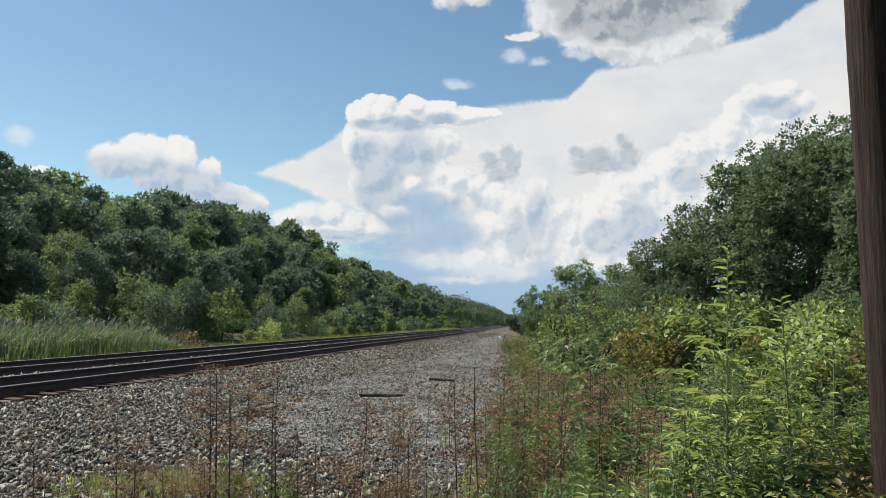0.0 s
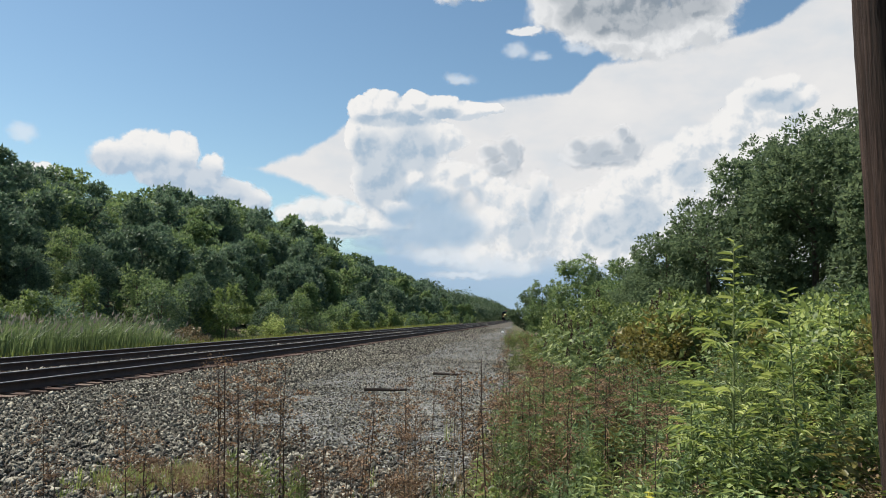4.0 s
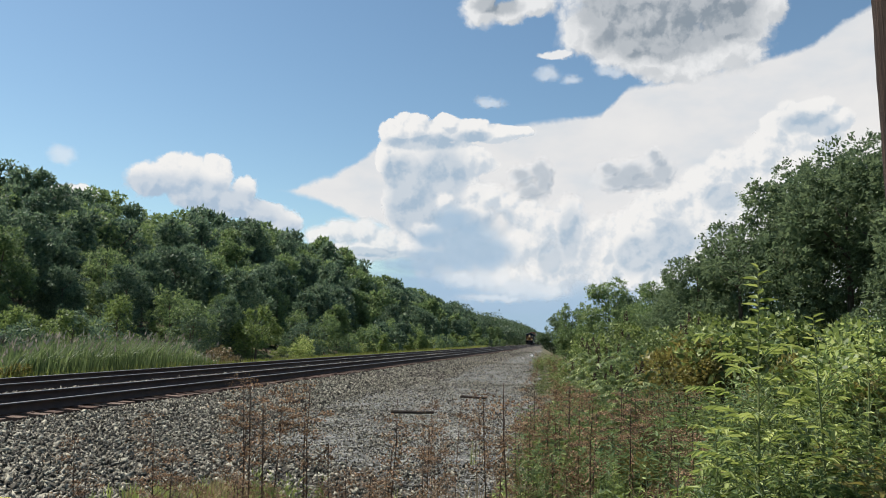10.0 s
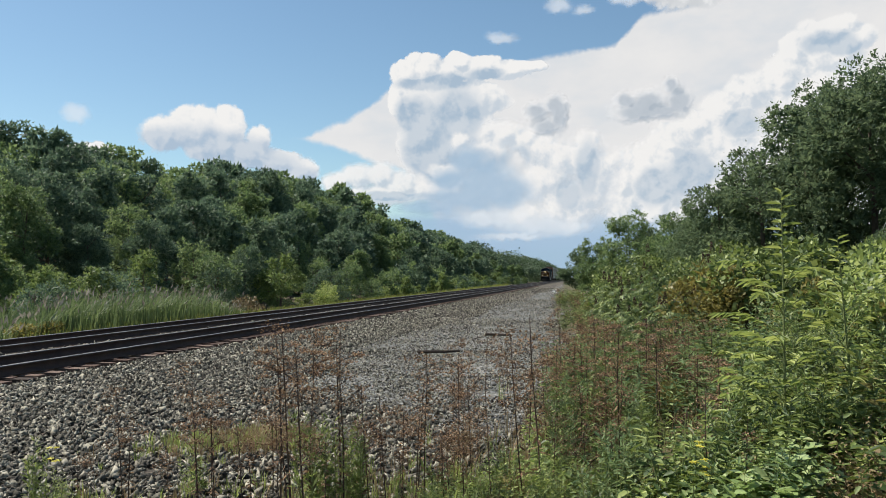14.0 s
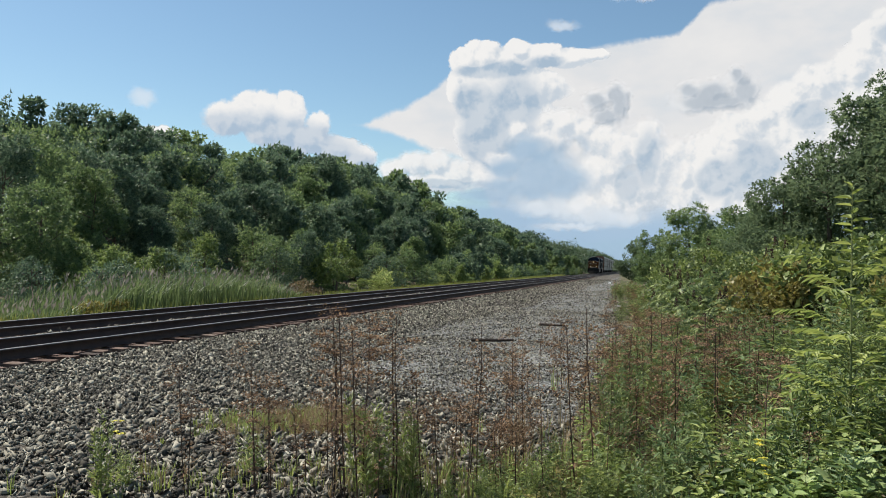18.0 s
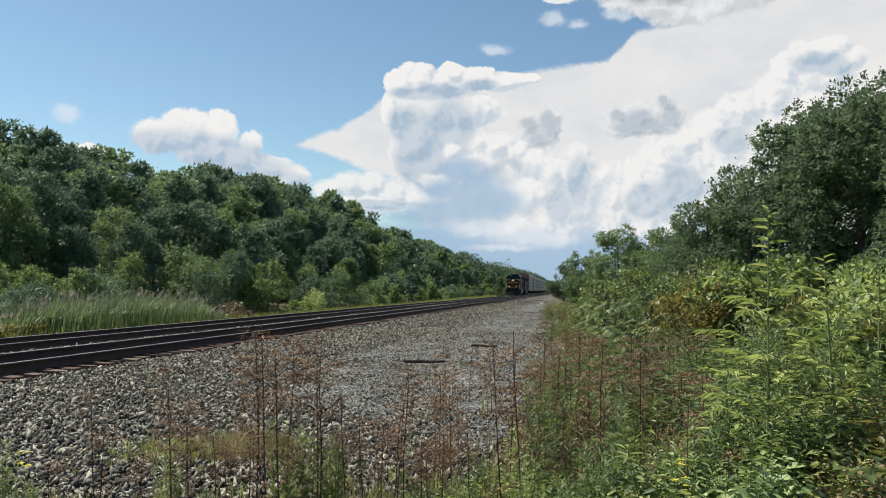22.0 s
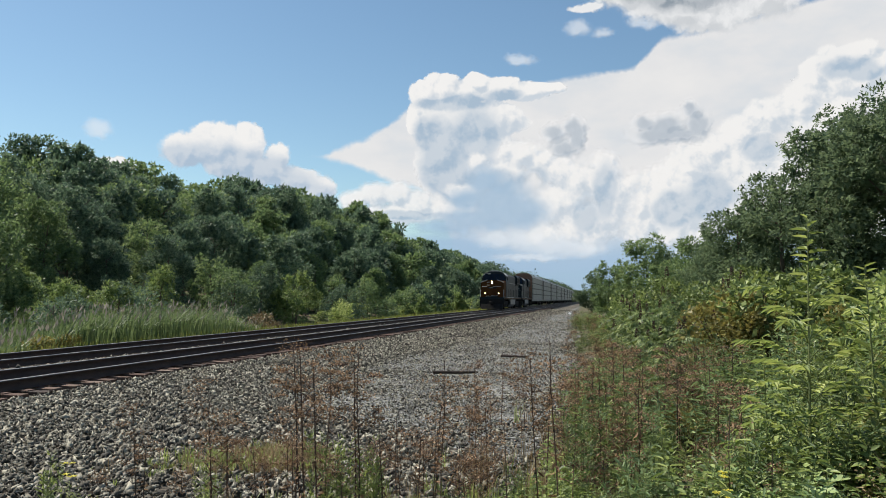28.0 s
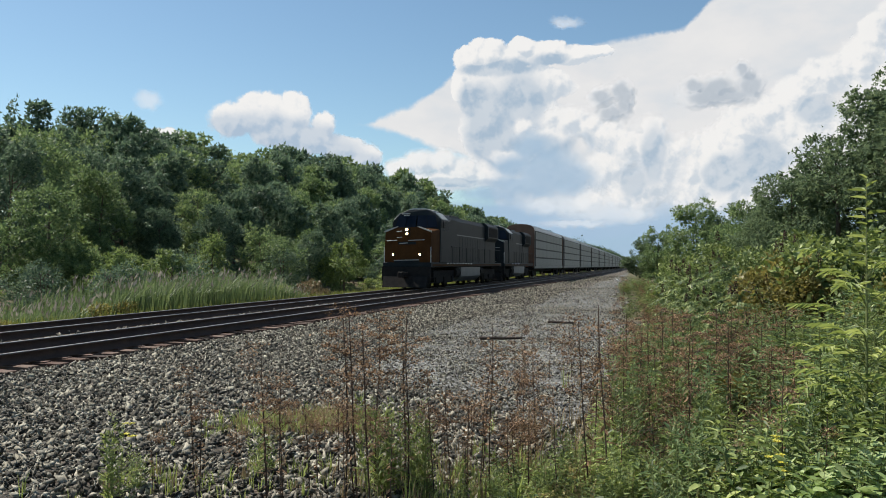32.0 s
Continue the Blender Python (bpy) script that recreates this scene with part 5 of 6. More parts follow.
def stem_weed(seed, height, width, stems, leaf, slim, mat, nodes=9):
    """Leafy stems leaning out of one root, each with crossed pairs of leaves, level to the light."""
    rng = np.random.default_rng(seed)
    S, L = [], []
    for k in range(stems):
        a = k * 2.4 + rng.uniform(-0.5, 0.5)
        w = width * 0.5 * (k + 0.5) ** 0.5 / stems**0.5
        h = height * rng.uniform(0.6, 1.0) * (1.05 - 0.35 * (w / width))
        tip = np.array([math.cos(a) * w, math.sin(a) * w, h])
        line = np.array([(tip[0] * 0.2, tip[1] * 0.2, -0.03), tip * (0.55, 0.55, 0.45), tip * (0.85, 0.85, 0.8), tip])
        S.append(tube(line, 0.005, 0.002, 3))
        s = np.repeat(np.linspace(0.28, 1.0, nodes), 2) + rng.normal(size=2 * nodes) * 0.01
        P = np.stack([np.interp(s, (0, 0.4, 0.75, 1), line[:, c]) for c in range(3)], 1)
        t = np.repeat(np.arange(nodes) * 1.57 + rng.uniform(0, 6.28), 2) + np.tile((0, np.pi), nodes) + rng.normal(size=2 * nodes) * 0.35
        u = unit(np.stack([np.cos(t), np.sin(t), rng.normal(size=2 * nodes) * 0.28 + 0.1 + 0.5 * (s > 0.9)], 1))
        v = unit(np.cross((0, 0, 1.0), u) + 0.22 * rng.normal(size=u.shape))
        v = unit(v - u * (v * u).sum(1, keepdims=True))
        sz = leaf * rng.uniform(0.7, 1.25, 2 * nodes) * (1.1 - 0.45 * (s > 0.9))
        L.append(ovals(P + u * 0.012, u, v, sz, sz * slim))
    return [("foliage", leaf_mesh("foliage", L, mat), ""), ("stem", quad_mesh("stem", S, M_green_stem), "")]


def clump_stems(rng, n, height, width, r=0.006):
    out = []
    for k in range(n):
        a, w = rng.uniform(0, 6.28), rng.uniform(0, width * 0.42)
        tip = np.array([math.cos(a) * w, math.sin(a) * w, height * rng.uniform(0.55, 0.95)])
        out.append(tube(np.array([(0.15 * tip[0], 0.15 * tip[1], -0.03), tip * (0.5, 0.5, 0.5), tip]), r, r * 0.4, 3))
    return out


def set_out(kind, name, label, category, group, x, y, size, turn, lean=0.0, sink=0.02):
    t = empty(name, pose(x, y, floor_at(x, y) - sink, lean, 0, turn) @ Matrix.Diagonal((size, size, size, 1)), label, category, group)
    for n, me, lab in kind:
        p = part(n, me, None, t, lab)
        if n in ("plume", "seed_head", "stem", "stalk", "foliage"):
            tagged(p, kind="stuff")
    return t


def dry_weed(seed, height, heads, mat=None, leaves=30, spread_out=0.18):
    """A dead upright stalk with a branched top of brown seed heads."""
    rng = np.random.default_rng(seed)
    S, H = [], []
    top = np.array([rng.uniform(-0.06, 0.06), rng.uniform(-0.06, 0.06), 1.0]) * height
    line = np.array([(0, 0, -0.05), top * (0.3, 0.6, 0.4), top * 0.75 + (0.012, 0, 0), top])
    S.append(tube(line, 0.0068, 0.0028, 4))
    for k in range(heads):
        s = rng.uniform(0.55, 1.0)
        p = top * s
        a = rng.uniform(0, 6.28)
        ln = height * spread_out * rng.uniform(0.5, 1.2) * (1.4 - s * 0.6)
        br = bow(p, (math.cos(a), math.sin(a), rng.uniform(0.5, 1.3)), ln, 0.1, 4)
        S.append(tube(br, 0.003, 0.0015, 3))
        n = 56
        P = br[-1] + rng.normal(size=(n, 3)) * (0.055, 0.055, 0.022)
        u, v = frames(rng, np.tile((0, 0, 1.0), (n, 1)), 0.9)
        sz = rng.uniform(0.010, 0.026, n)
        H.append(diamonds(P, u, v, sz, sz * 0.8))
        for q in P[:6]:
            S.append(tube(np.array([br[-2], (br[-2] + q) / 2, q]), 0.0018, 0.001, 3))
    n = leaves
    if n:
        s = rng.uniform(0.12, 0.8, n)
        P = top * s[:, None]
        a = rng.uniform(0, 6.28, n)
        u = unit(np.stack([np.cos(a), np.sin(a), rng.uniform(-0.9, 0.2, n)], 1))
        v = unit(np.cross(u, rng.normal(size=u.shape)))
        sz = rng.uniform(0.04, 0.09, n)
        H.append(diamonds(P, u, v, sz, sz * 0.25, 0.3))
    return [("stalk", quad_mesh("stalk", S, M_stem), "dark dry stalk"), ("seed_head", quad_mesh("seed_head", H, mat or M_brown), "brown dried seed heads")]


def umbel_weed(seed, height, heads, reach):
    """A tall dead stalk whose branches end in broad flat tan heads."""
    rng = np.random.default_rng(seed)
    S, H = [], []
    top = np.array([rng.uniform(-0.04, 0.04), rng.uniform(-0.04, 0.04), 1.0]) * height
    S.append(tube(np.array([(0, 0, -0.05), top * (0.3, 0.6, 0.4), top * 0.75, top]), 0.0085, 0.004, 5))
    for k in range(heads):
        s = 0.62 + 0.36 * (k + rng.random()) / heads
        a = k * 2.4 + rng.uniform(-0.4, 0.4)
        ln = reach * (1.35 - 0.7 * (s - 0.62) / 0.38) * rng.uniform(0.7, 1.2)
        br = bow(top * s, (math.cos(a), math.sin(a), 0.75 * (1.1 - s) / 0.4 + 0.15), ln, 0.12, 5)
        S.append(tube(br, 0.004, 0.002, 3))
        n = 62
        P = br[-1] + rng.normal(size=(n, 3)) * (0.042, 0.042, 0.010)
        u, v = frames(rng, np.tile((0, 0, 1.0), (n, 1)), 0.7)
        sz = rng.uniform(0.011, 0.025, n)
        H.append(diamonds(P, u, v, sz, sz * 0.8))
        for q in P[:9]:
            S.append(tube(np.array([br[-2], (br[-2] + q) / 2, q]), 0.002, 0.001, 3))
    n = 26
    s = rng.uniform(0.25, 0.75, n)
    a = rng.uniform(0, 6.28, n)
    u = unit(np.stack([np.cos(a), np.sin(a), rng.uniform(-1.4, 0.2, n)], 1))
    v = unit(np.cross(u, rng.normal(size=u.shape)))
    H.append(diamonds(top * s[:, None], u, v, rng.uniform(0.04, 0.1, n), rng.uniform(0.01, 0.02, n)))
    return [("stalk", quad_mesh("stalk", S, M_stem), ""), ("seed_head", quad_mesh("seed_head", H, M_brown), "broad flat tan seed heads")]


def goldenrod(seed, height, stems, mat, top_mat, width=0.3):
    """Upright stems closely set with narrow leaves, feathery at the top."""
    rng = np.random.default_rng(seed)
    S, L, T = [], [], []
    for k in range(stems):
        a, w = rng.uniform(0, 6.28), rng.uniform(0.02, width)
        h = height * rng.uniform(0.7, 1.0)
        base = np.array([math.cos(a) * w * 0.5, math.sin(a) * w * 0.5, -0.03])
        tip = np.array([math.cos(a) * w, math.sin(a) * w, h])
        line = np.array([base, base * 0.4 + tip * 0.6 + (0, 0, 0.0), tip])
        S.append(tube(line, 0.004, 0.002, 3))
        n = 40
        s = rng.uniform(0.12, 1.0, n)
        P = base + (tip - base) * s[:, None]
        b = rng.uniform(0, 6.28, n)
        u = unit(np.stack([np.cos(b), np.sin(b), rng.uniform(0.1, 1.1, n)], 1))
        v = unit(np.cross(u, np.array([0, 0, 1.0])) + 0.3 * rng.normal(size=u.shape))
        sz = 0.115 * (1.15 - 0.6 * s) * rng.uniform(0.8, 1.3, n)
        q = diamonds(P, u, v, sz, sz * 0.19, 0.2)
        L.append(q[s < 0.72])
        T.append(q[s >= 0.72])
    return [("stem", quad_mesh("stem", S, M_green_stem), ""), ("foliage", quad_mesh("foliage", L, mat), ""), ("plume", quad_mesh("plume", T, top_mat), "feathery yellow-green tops")]


def grass_tuft(seed, n, height, width, mat):
    rng = np.random.default_rng(seed)
    a = rng.uniform(0, 6.28, n)
    w = rng.uniform(0, 1, n) ** 0.7 * width / 2
    base = np.stack([np.cos(a) * w * 0.5, np.sin(a) * w * 0.5, np.zeros(n) - 0.02], 1)
    h = height * rng.uniform(0.5, 1.0, n)
    lean = rng.uniform(0.05, 0.55, n)
    out = np.stack([np.cos(a), np.sin(a), np.zeros(n)], 1)
    mid = base + out * (lean * h * 0.3)[:, None] + np.array([0, 0, 1.0]) * (h * 0.6)[:, None]
    tip = base + out * (lean * h)[:, None] + np.array([0, 0, 1.0]) * (h * (1 - 0.25 * lean))[:, None]
    side = np.stack([-np.sin(a), np.cos(a), np.zeros(n)], 1) * 0.0045
    return np.concatenate([np.stack([base - side, base + side, mid + side * 0.8, mid - side * 0.8], 1), np.stack([mid - side * 0.8, mid + side * 0.8, tip + side * 0.1, tip - side * 0.1], 1)])


M_russet = leafy("russet_leaves", (0.08, 0.075, 0.03), (0.19, 0.14, 0.05), (0.34, 0.22, 0.10), through=0.35, warm=0.15)
WEED_GREEN = [stem_weed(101 + k, 0.66, 0.8, 13, 0.085, 0.52, m, 9) for k, m in enumerate((M_bright, M_shrub, M_bright, M_yellow))]
WEED_OLIVE = [stem_weed(111 + k, 0.95, 0.7, 12, 0.085, 0.26, m, 13) for k, m in enumerate((M_shrub, M_maple))]
WEED_DARK = [goldenrod(116, 1.05, 15, M_shrub, M_shrub, 0.32), goldenrod(117, 0.85, 11, M_shrub, M_maple, 0.26)]


def bramble_kind(seed, height, width, mat):
    """A tangle of thin dry arching stems with few small leaves."""
    rng = np.random.default_rng(seed)
    S = []
    for k in range(70):
        a, w = rng.uniform(0, 6.28), rng.uniform(0, width * 0.4)
        b = a + rng.normal() * 0.9
        S.append(tube(bow((math.cos(a) * w, math.sin(a) * w, -0.02), (math.cos(b) * 0.5, math.sin(b) * 0.5, rng.uniform(0.6, 1.6)), height * rng.uniform(0.6, 1.3), rng.uniform(0.2, 0.6), 6), 0.0045, 0.002, 3))
    return [("stem", quad_mesh("stem", S, M_straw), ""), ("foliage", quad_mesh("foliage", clump_leaves(rng, 520, height * 0.85, width, 0.034, 0.45), mat), "small dry leaves")]


BRAMBLE = [bramble_kind(121 + k, 0.7, 1.0, m) for k, m in enumerate((M_straw, M_brown))]
BROADLEAF = [stem_weed(131, 0.85, 0.95, 16, 0.125, 0.66, M_broad, 8)]
DRY = [dry_weed(141 + k, h, n, None, 34, sp) for k, (h, n, sp) in enumerate(((1.5, 9, 0.15), (1.25, 7, 0.14), (1.0, 6, 0.18), (1.35, 3, 0.10), (0.75, 7, 0.24)))]
RODS = [goldenrod(151, 0.95, 13, M_grass, M_grass), goldenrod(152, 0.8, 10, M_lance, M_grass), goldenrod(153, 0.9, 8, M_grass, M_grass, 0.14)]
UMBEL = [umbel_weed(156, 1.5, 7, 0.27), umbel_weed(157, 1.3, 6, 0.2), umbel_weed(158, 1.05, 6, 0.16)]


def thicket_kind(seed, height, width, n, leaf, mat):
    rng = random.Random(seed)
    lobes = []
    for k in range(7):
        a, r = rng.uniform(0, 6.28), rng.uniform(0.0, 0.34) * width
        s = width * rng.uniform(0.2, 0.32)
        lobes.append((math.cos(a) * r, math.sin(a) * r, height * rng.uniform(0.3, 0.78), s, s, height * rng.uniform(0.18, 0.28)))
    r2 = np.random.default_rng(seed)
    return [("foliage", crown_mesh("foliage", seed, lobes, n, leaf, mat, 0.25), ""), ("stem", quad_mesh("stem", clump_stems(r2, 12, height * 0.9, width, 0.014), M_stem), "")]


THICKET = [thicket_kind(161 + k, 2.0, 2.4, 1700, 0.105, m) for k, m in enumerate((M_shrub, M_bright, M_maple, M_shrub, M_yellow))]


def sumac_kind(seed, height):
    stem, L, tops = frond_plant(seed, height, 4, 9, 0.62, 9, 0.15, 0.30, 0.5, 0.5)
    rng = np.random.default_rng(seed)
    kind = [("stem", stem, ""), ("foliage", quad_mesh("foliage", L, M_shrub), "")]
    for p in tops[:3]:
        n = 60
        s = rng.random(n)
        a = rng.uniform(0, 6.28, n)
        w = 0.06 * (1 - s * 0.7)
        P = np.asarray(p) + np.stack([np.cos(a) * w, np.sin(a) * w, 0.05 + s * 0.26], 1)
        u, v = frames(rng, np.stack([np.cos(a), np.sin(a), np.zeros(n)], 1), 0.4)
        kind.append(("seed_cone", quad_mesh("seed_cone", diamonds(P, u, v, np.full(n, 0.04), np.full(n, 0.03)), M_cone), "dark red-brown seed cone"))
    return kind


M_cone = two_tone("sumac_cone", (0.035, 0.016, 0.014), (0.085, 0.035, 0.028), 30, rough=0.9)
SUMAC = [sumac_kind(171, 2.2), sumac_kind(172, 1.9), sumac_kind(173, 2.4)]


def lance_sapling(seed, height, branches):
    """A sapling: one leader with long single leaves at the top, arching branches below hung with long narrow leaves."""
    rng = np.random.default_rng(seed)
    leader = bow((0, 0, -0.05), (0.05, 0.03, 1), height, -0.02, 8)
    S, L = [tube(leader, 0.016, 0.004, 6)], []

    def leaves(P, u, size, slim, curl):
        v = unit(np.cross((0, 0, 1.0), u) + 0.15 * rng.normal(size=u.shape))
        v = unit(v - u * (v * u).sum(1, keepdims=True))
        L.append(ovals(P, u, v, size, size * slim, 0.2, curl))

    along = np.linspace(0, 1, 8)
    for j in range(branches):
        s = 0.16 + 0.60 * (j + rng.random()) / branches
        p = np.array([np.interp(s, along, leader[:, c]) for c in range(3)])
        a = j * 2.4 + rng.uniform(-0.4, 0.4)
        ln = height * (0.40 - 0.24 * s) * rng.uniform(0.8, 1.15)
        br = bow(p, (math.cos(a), math.sin(a), 0.95), ln, 0.42, 8)
        S.append(tube(br, 0.006, 0.002, 4))
        n = int(15 * ln / 0.6) + 5
        q = np.linspace(0.3, 1.0, n)
        P = np.stack([np.interp(q, along, br[:, c]) for c in range(3)], 1)
        d = unit(np.gradient(P, axis=0))
        side = unit(np.cross(d, (0, 0, 1.0)) + 1e-6) * np.where(np.arange(n) % 2, 1, -1)[:, None]
        u = unit(side * 0.75 + d * 0.65 + (0, 0, 0.05) + 0.18 * rng.normal(size=P.shape))
        leaves(P, u, height * 0.047 * rng.uniform(0.8, 1.2, n), 0.24, 0.38)
    n = 24
    q = np.linspace(0.72, 1.0, n)
    P = np.stack([np.interp(q, along, leader[:, c]) for c in range(3)], 1)
    t = np.arange(n) * 2.6
    u = unit(np.stack([np.cos(t), np.sin(t), 0.75 + 0.5 * (q > 0.97)], 1))
    leaves(P, u, height * 0.054 * rng.uniform(0.75, 1.15, n), 0.2, 0.6)
    return [("stem", quad_mesh("stem", S, M_green_stem), ""), ("foliage", leaf_mesh("foliage", L, M_lance), "long narrow yellow-green leaves")]


LANCE = [lance_sapling(181, 2.42, 24), lance_sapling(182, 1.9, 15)]


def at_bearing(az, far):
    return math.sin(radians(az)) * far, math.cos(radians(az)) * far


def yellow_bloom(seed, height, stems):
    """A small weed topped with loose yellow flower heads."""
    rng = np.random.default_rng(seed)
    kind = stem_weed(seed, height, 0.3, stems, 0.06, 0.4, M_shrub, 8)
    F = []
    for k in range(stems + 3):
        a, w = k * 2.4, 0.028 * (k + 0.5) ** 0.5
        t = np.arange(12) * 2 * np.pi / 12
        u = unit(np.stack([np.cos(t), np.sin(t), np.full(12, 0.35)], 1) + 0.2 * rng.normal(size=(12, 3)))
        v = unit(np.cross((0, 0, 1.0), u))
        P = np.tile((math.cos(a) * w, math.sin(a) * w, height * rng.uniform(0.88, 1.08)), (12, 1))
        F.append(("flower_head", leaf_mesh("flower_head", ovals(P, u, v, np.full(12, 0.036), np.full(12, 0.014)), M_petal), "yellow flower head"))
    return kind + F


BLOOM = yellow_bloom(195, 0.8, 2)
for az, far, size in ((8.8, 5.5, 0.95), (9.2, 5.45, 0.74), (-35.0, 6.7, 0.8)):
    x, y = at_bearing(az, far)
    set_out(BLOOM, "flowering_weed", "green weed with a cluster of small yellow flowers", "weed", "flowering weeds", x, y, size, az * 70)
RUSSET = [thicket_kind(166, 1.6, 1.9, 2200, 0.06, M_russet), thicket_kind(167, 1.3, 1.5, 2000, 0.055, M_yellow)]
for az, far, size, k in ((9.7, 16.5, 1.55, 1), (10.9, 16.2, 1.4, 1), (20.5, 11.5, 0.9, 1), (23.5, 12.5, 0.95, 0), (27, 10, 0.95, 1), (30, 9, 0.9, 0), (4.5, 11.5, 0.5, 0), (1.8, 10.5, 0.42, 0), (6.8, 10.2, 0.5, 1), (28.5, 7.5, 0.75, 1)):
    x, y = at_bearing(az, far)
    set_out(RUSSET[k], "shrub", "shrub with russet and yellowing leaves", "shrub", "thicket", x, y, size * 0.86, az * 53)
# the sapling and its companions
x, y = at_bearing(14.2, 6.9)
set_out(LANCE[0], "sapling", "tall sapling with arching yellow-green branches among the weeds", "sapling", "saplings", x, y, 1.0, 40)
for az, far, size, turn, k in ((11.8, 7.6, 0.78, 200, 1), (18.4, 7.5, 0.98, 120, 1), (20.6, 8.4, 0.95, 30, 1)):
    x, y = at_bearing(az, far)
    set_out(LANCE[k], "sapling", "low sapling with arching yellow-green branches among the weeds", "sapling", "saplings", x, y, size, turn)
for k, (az, far, size, turn) in enumerate(((3.6, 17, 0.95, 0), (5.2, 15.5, 1.05, 80), (7.4, 18, 1.1, 160), (3.0, 21, 0.95, 230), (9.5, 16.5, 0.95, 300), (4.4, 19.5, 1.0, 30), (11.5, 19, 1.1, 110), (6.2, 22, 1.1, 190), (3.9, 13.5, 0.72, 270), (6.6, 13.0, 0.74, 60))):
    x, y = at_bearing(az, far)
    set_out(SUMAC[k % 3], "sumac", "sumac shrub with green fronds and dark seed cones", "shrub", "sumac thicket", x, y, size * 0.80, turn)


def right_bank():
    rng = random.Random(21)
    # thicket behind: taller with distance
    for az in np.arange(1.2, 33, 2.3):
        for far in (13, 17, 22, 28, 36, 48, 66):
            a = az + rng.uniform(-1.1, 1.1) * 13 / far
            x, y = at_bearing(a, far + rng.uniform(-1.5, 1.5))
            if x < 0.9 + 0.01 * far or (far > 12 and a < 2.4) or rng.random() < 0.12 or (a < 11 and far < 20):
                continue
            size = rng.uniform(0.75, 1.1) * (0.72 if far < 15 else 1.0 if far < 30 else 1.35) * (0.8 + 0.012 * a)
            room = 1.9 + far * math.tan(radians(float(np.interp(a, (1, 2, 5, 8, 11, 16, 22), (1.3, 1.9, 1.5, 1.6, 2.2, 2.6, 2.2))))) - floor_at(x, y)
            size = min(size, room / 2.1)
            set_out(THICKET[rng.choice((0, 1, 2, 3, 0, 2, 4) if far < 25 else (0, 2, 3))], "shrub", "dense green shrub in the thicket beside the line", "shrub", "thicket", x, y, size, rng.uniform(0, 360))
    # weeds in front
    for k in range(330):
        far = 5.0 + 8.5 * rng.random() ** 0.75
        a = rng.uniform(-3.5, 33)
        x, y = at_bearing(a, far)
        if x < float(edge_line(y)) + 0.35 or (15.0 < a < 17.2 and far < 6.6):
            continue
        r, group = rng.random(), "weeds on the bank"
        dry = 0.60 * float(smooth(12.5, 7, a)) * float(smooth(6.2, 7.6, far))
        if a > 17.5 and far < 6.6 and r < 0.6:
            kind, what, lab, big = BRAMBLE[rng.randrange(2)], "bramble", "dry tangled bramble", 0.8
        elif r < dry:
            kind, what, lab, big = (DRY + UMBEL)[rng.choice((1, 2, 4, 4, 6, 7))], "dry_weed", "dead weed with rust-brown seed heads", 0.88
        elif r < dry + 0.16:
            kind, what, lab, big = WEED_DARK[rng.randrange(2)], "goldenrod", "dark green goldenrod not yet in flower", 0.9
        elif r < dry + 0.30 or far > 10.5:
            kind, what, lab, big = WEED_OLIVE[rng.randrange(2)], "weed", "olive-green weed with narrow leaves", 1.0
        else:
            kind, what, lab, big = WEED_GREEN[rng.choice((0, 1, 2, 0, 1, 2, 0, 1, 3))], "weed", "low leafy weed", 1.0 if a > 8 else 0.72
        set_out(kind, what, lab + " on the bank", what, group, x, y, rng.uniform(0.7, 1.25) * big, rng.uniform(0, 360))
    for az, far, size, k in ((11.3, 5.5, 0.8, 0), (12.9, 5.6, 0.92, 0), (10.2, 5.8, 0.6, 0), (13.9, 6.1, 0.8, 0), (9.0, 7.4, 0.6, 0), (5.0, 6.2, 0.42, 0)):
        x, y = at_bearing(az, far)
        set_out(BROADLEAF[k], "broadleaf_shrub", "low shrub with broad pale green leaves", "shrub", "broadleaf shrubs", x, y, size, az * 31)
    for az, far, size, k in ((19.0, 5.9, 0.85, 0), (21.5, 5.6, 0.8, 0), (24.5, 5.2, 0.9, 1), (27.5, 6.2, 1.0, 0), (22.0, 7.0, 0.9, 1), (17.8, 6.9, 0.7, 1), (30, 5.6, 0.9, 0)):
        x, y = at_bearing(az, far)
        set_out(BRAMBLE[k], "bramble", "dry tangled bramble round the foot of the pole", "bramble", "brambles", x, y, size, az * 17)


right_bank()


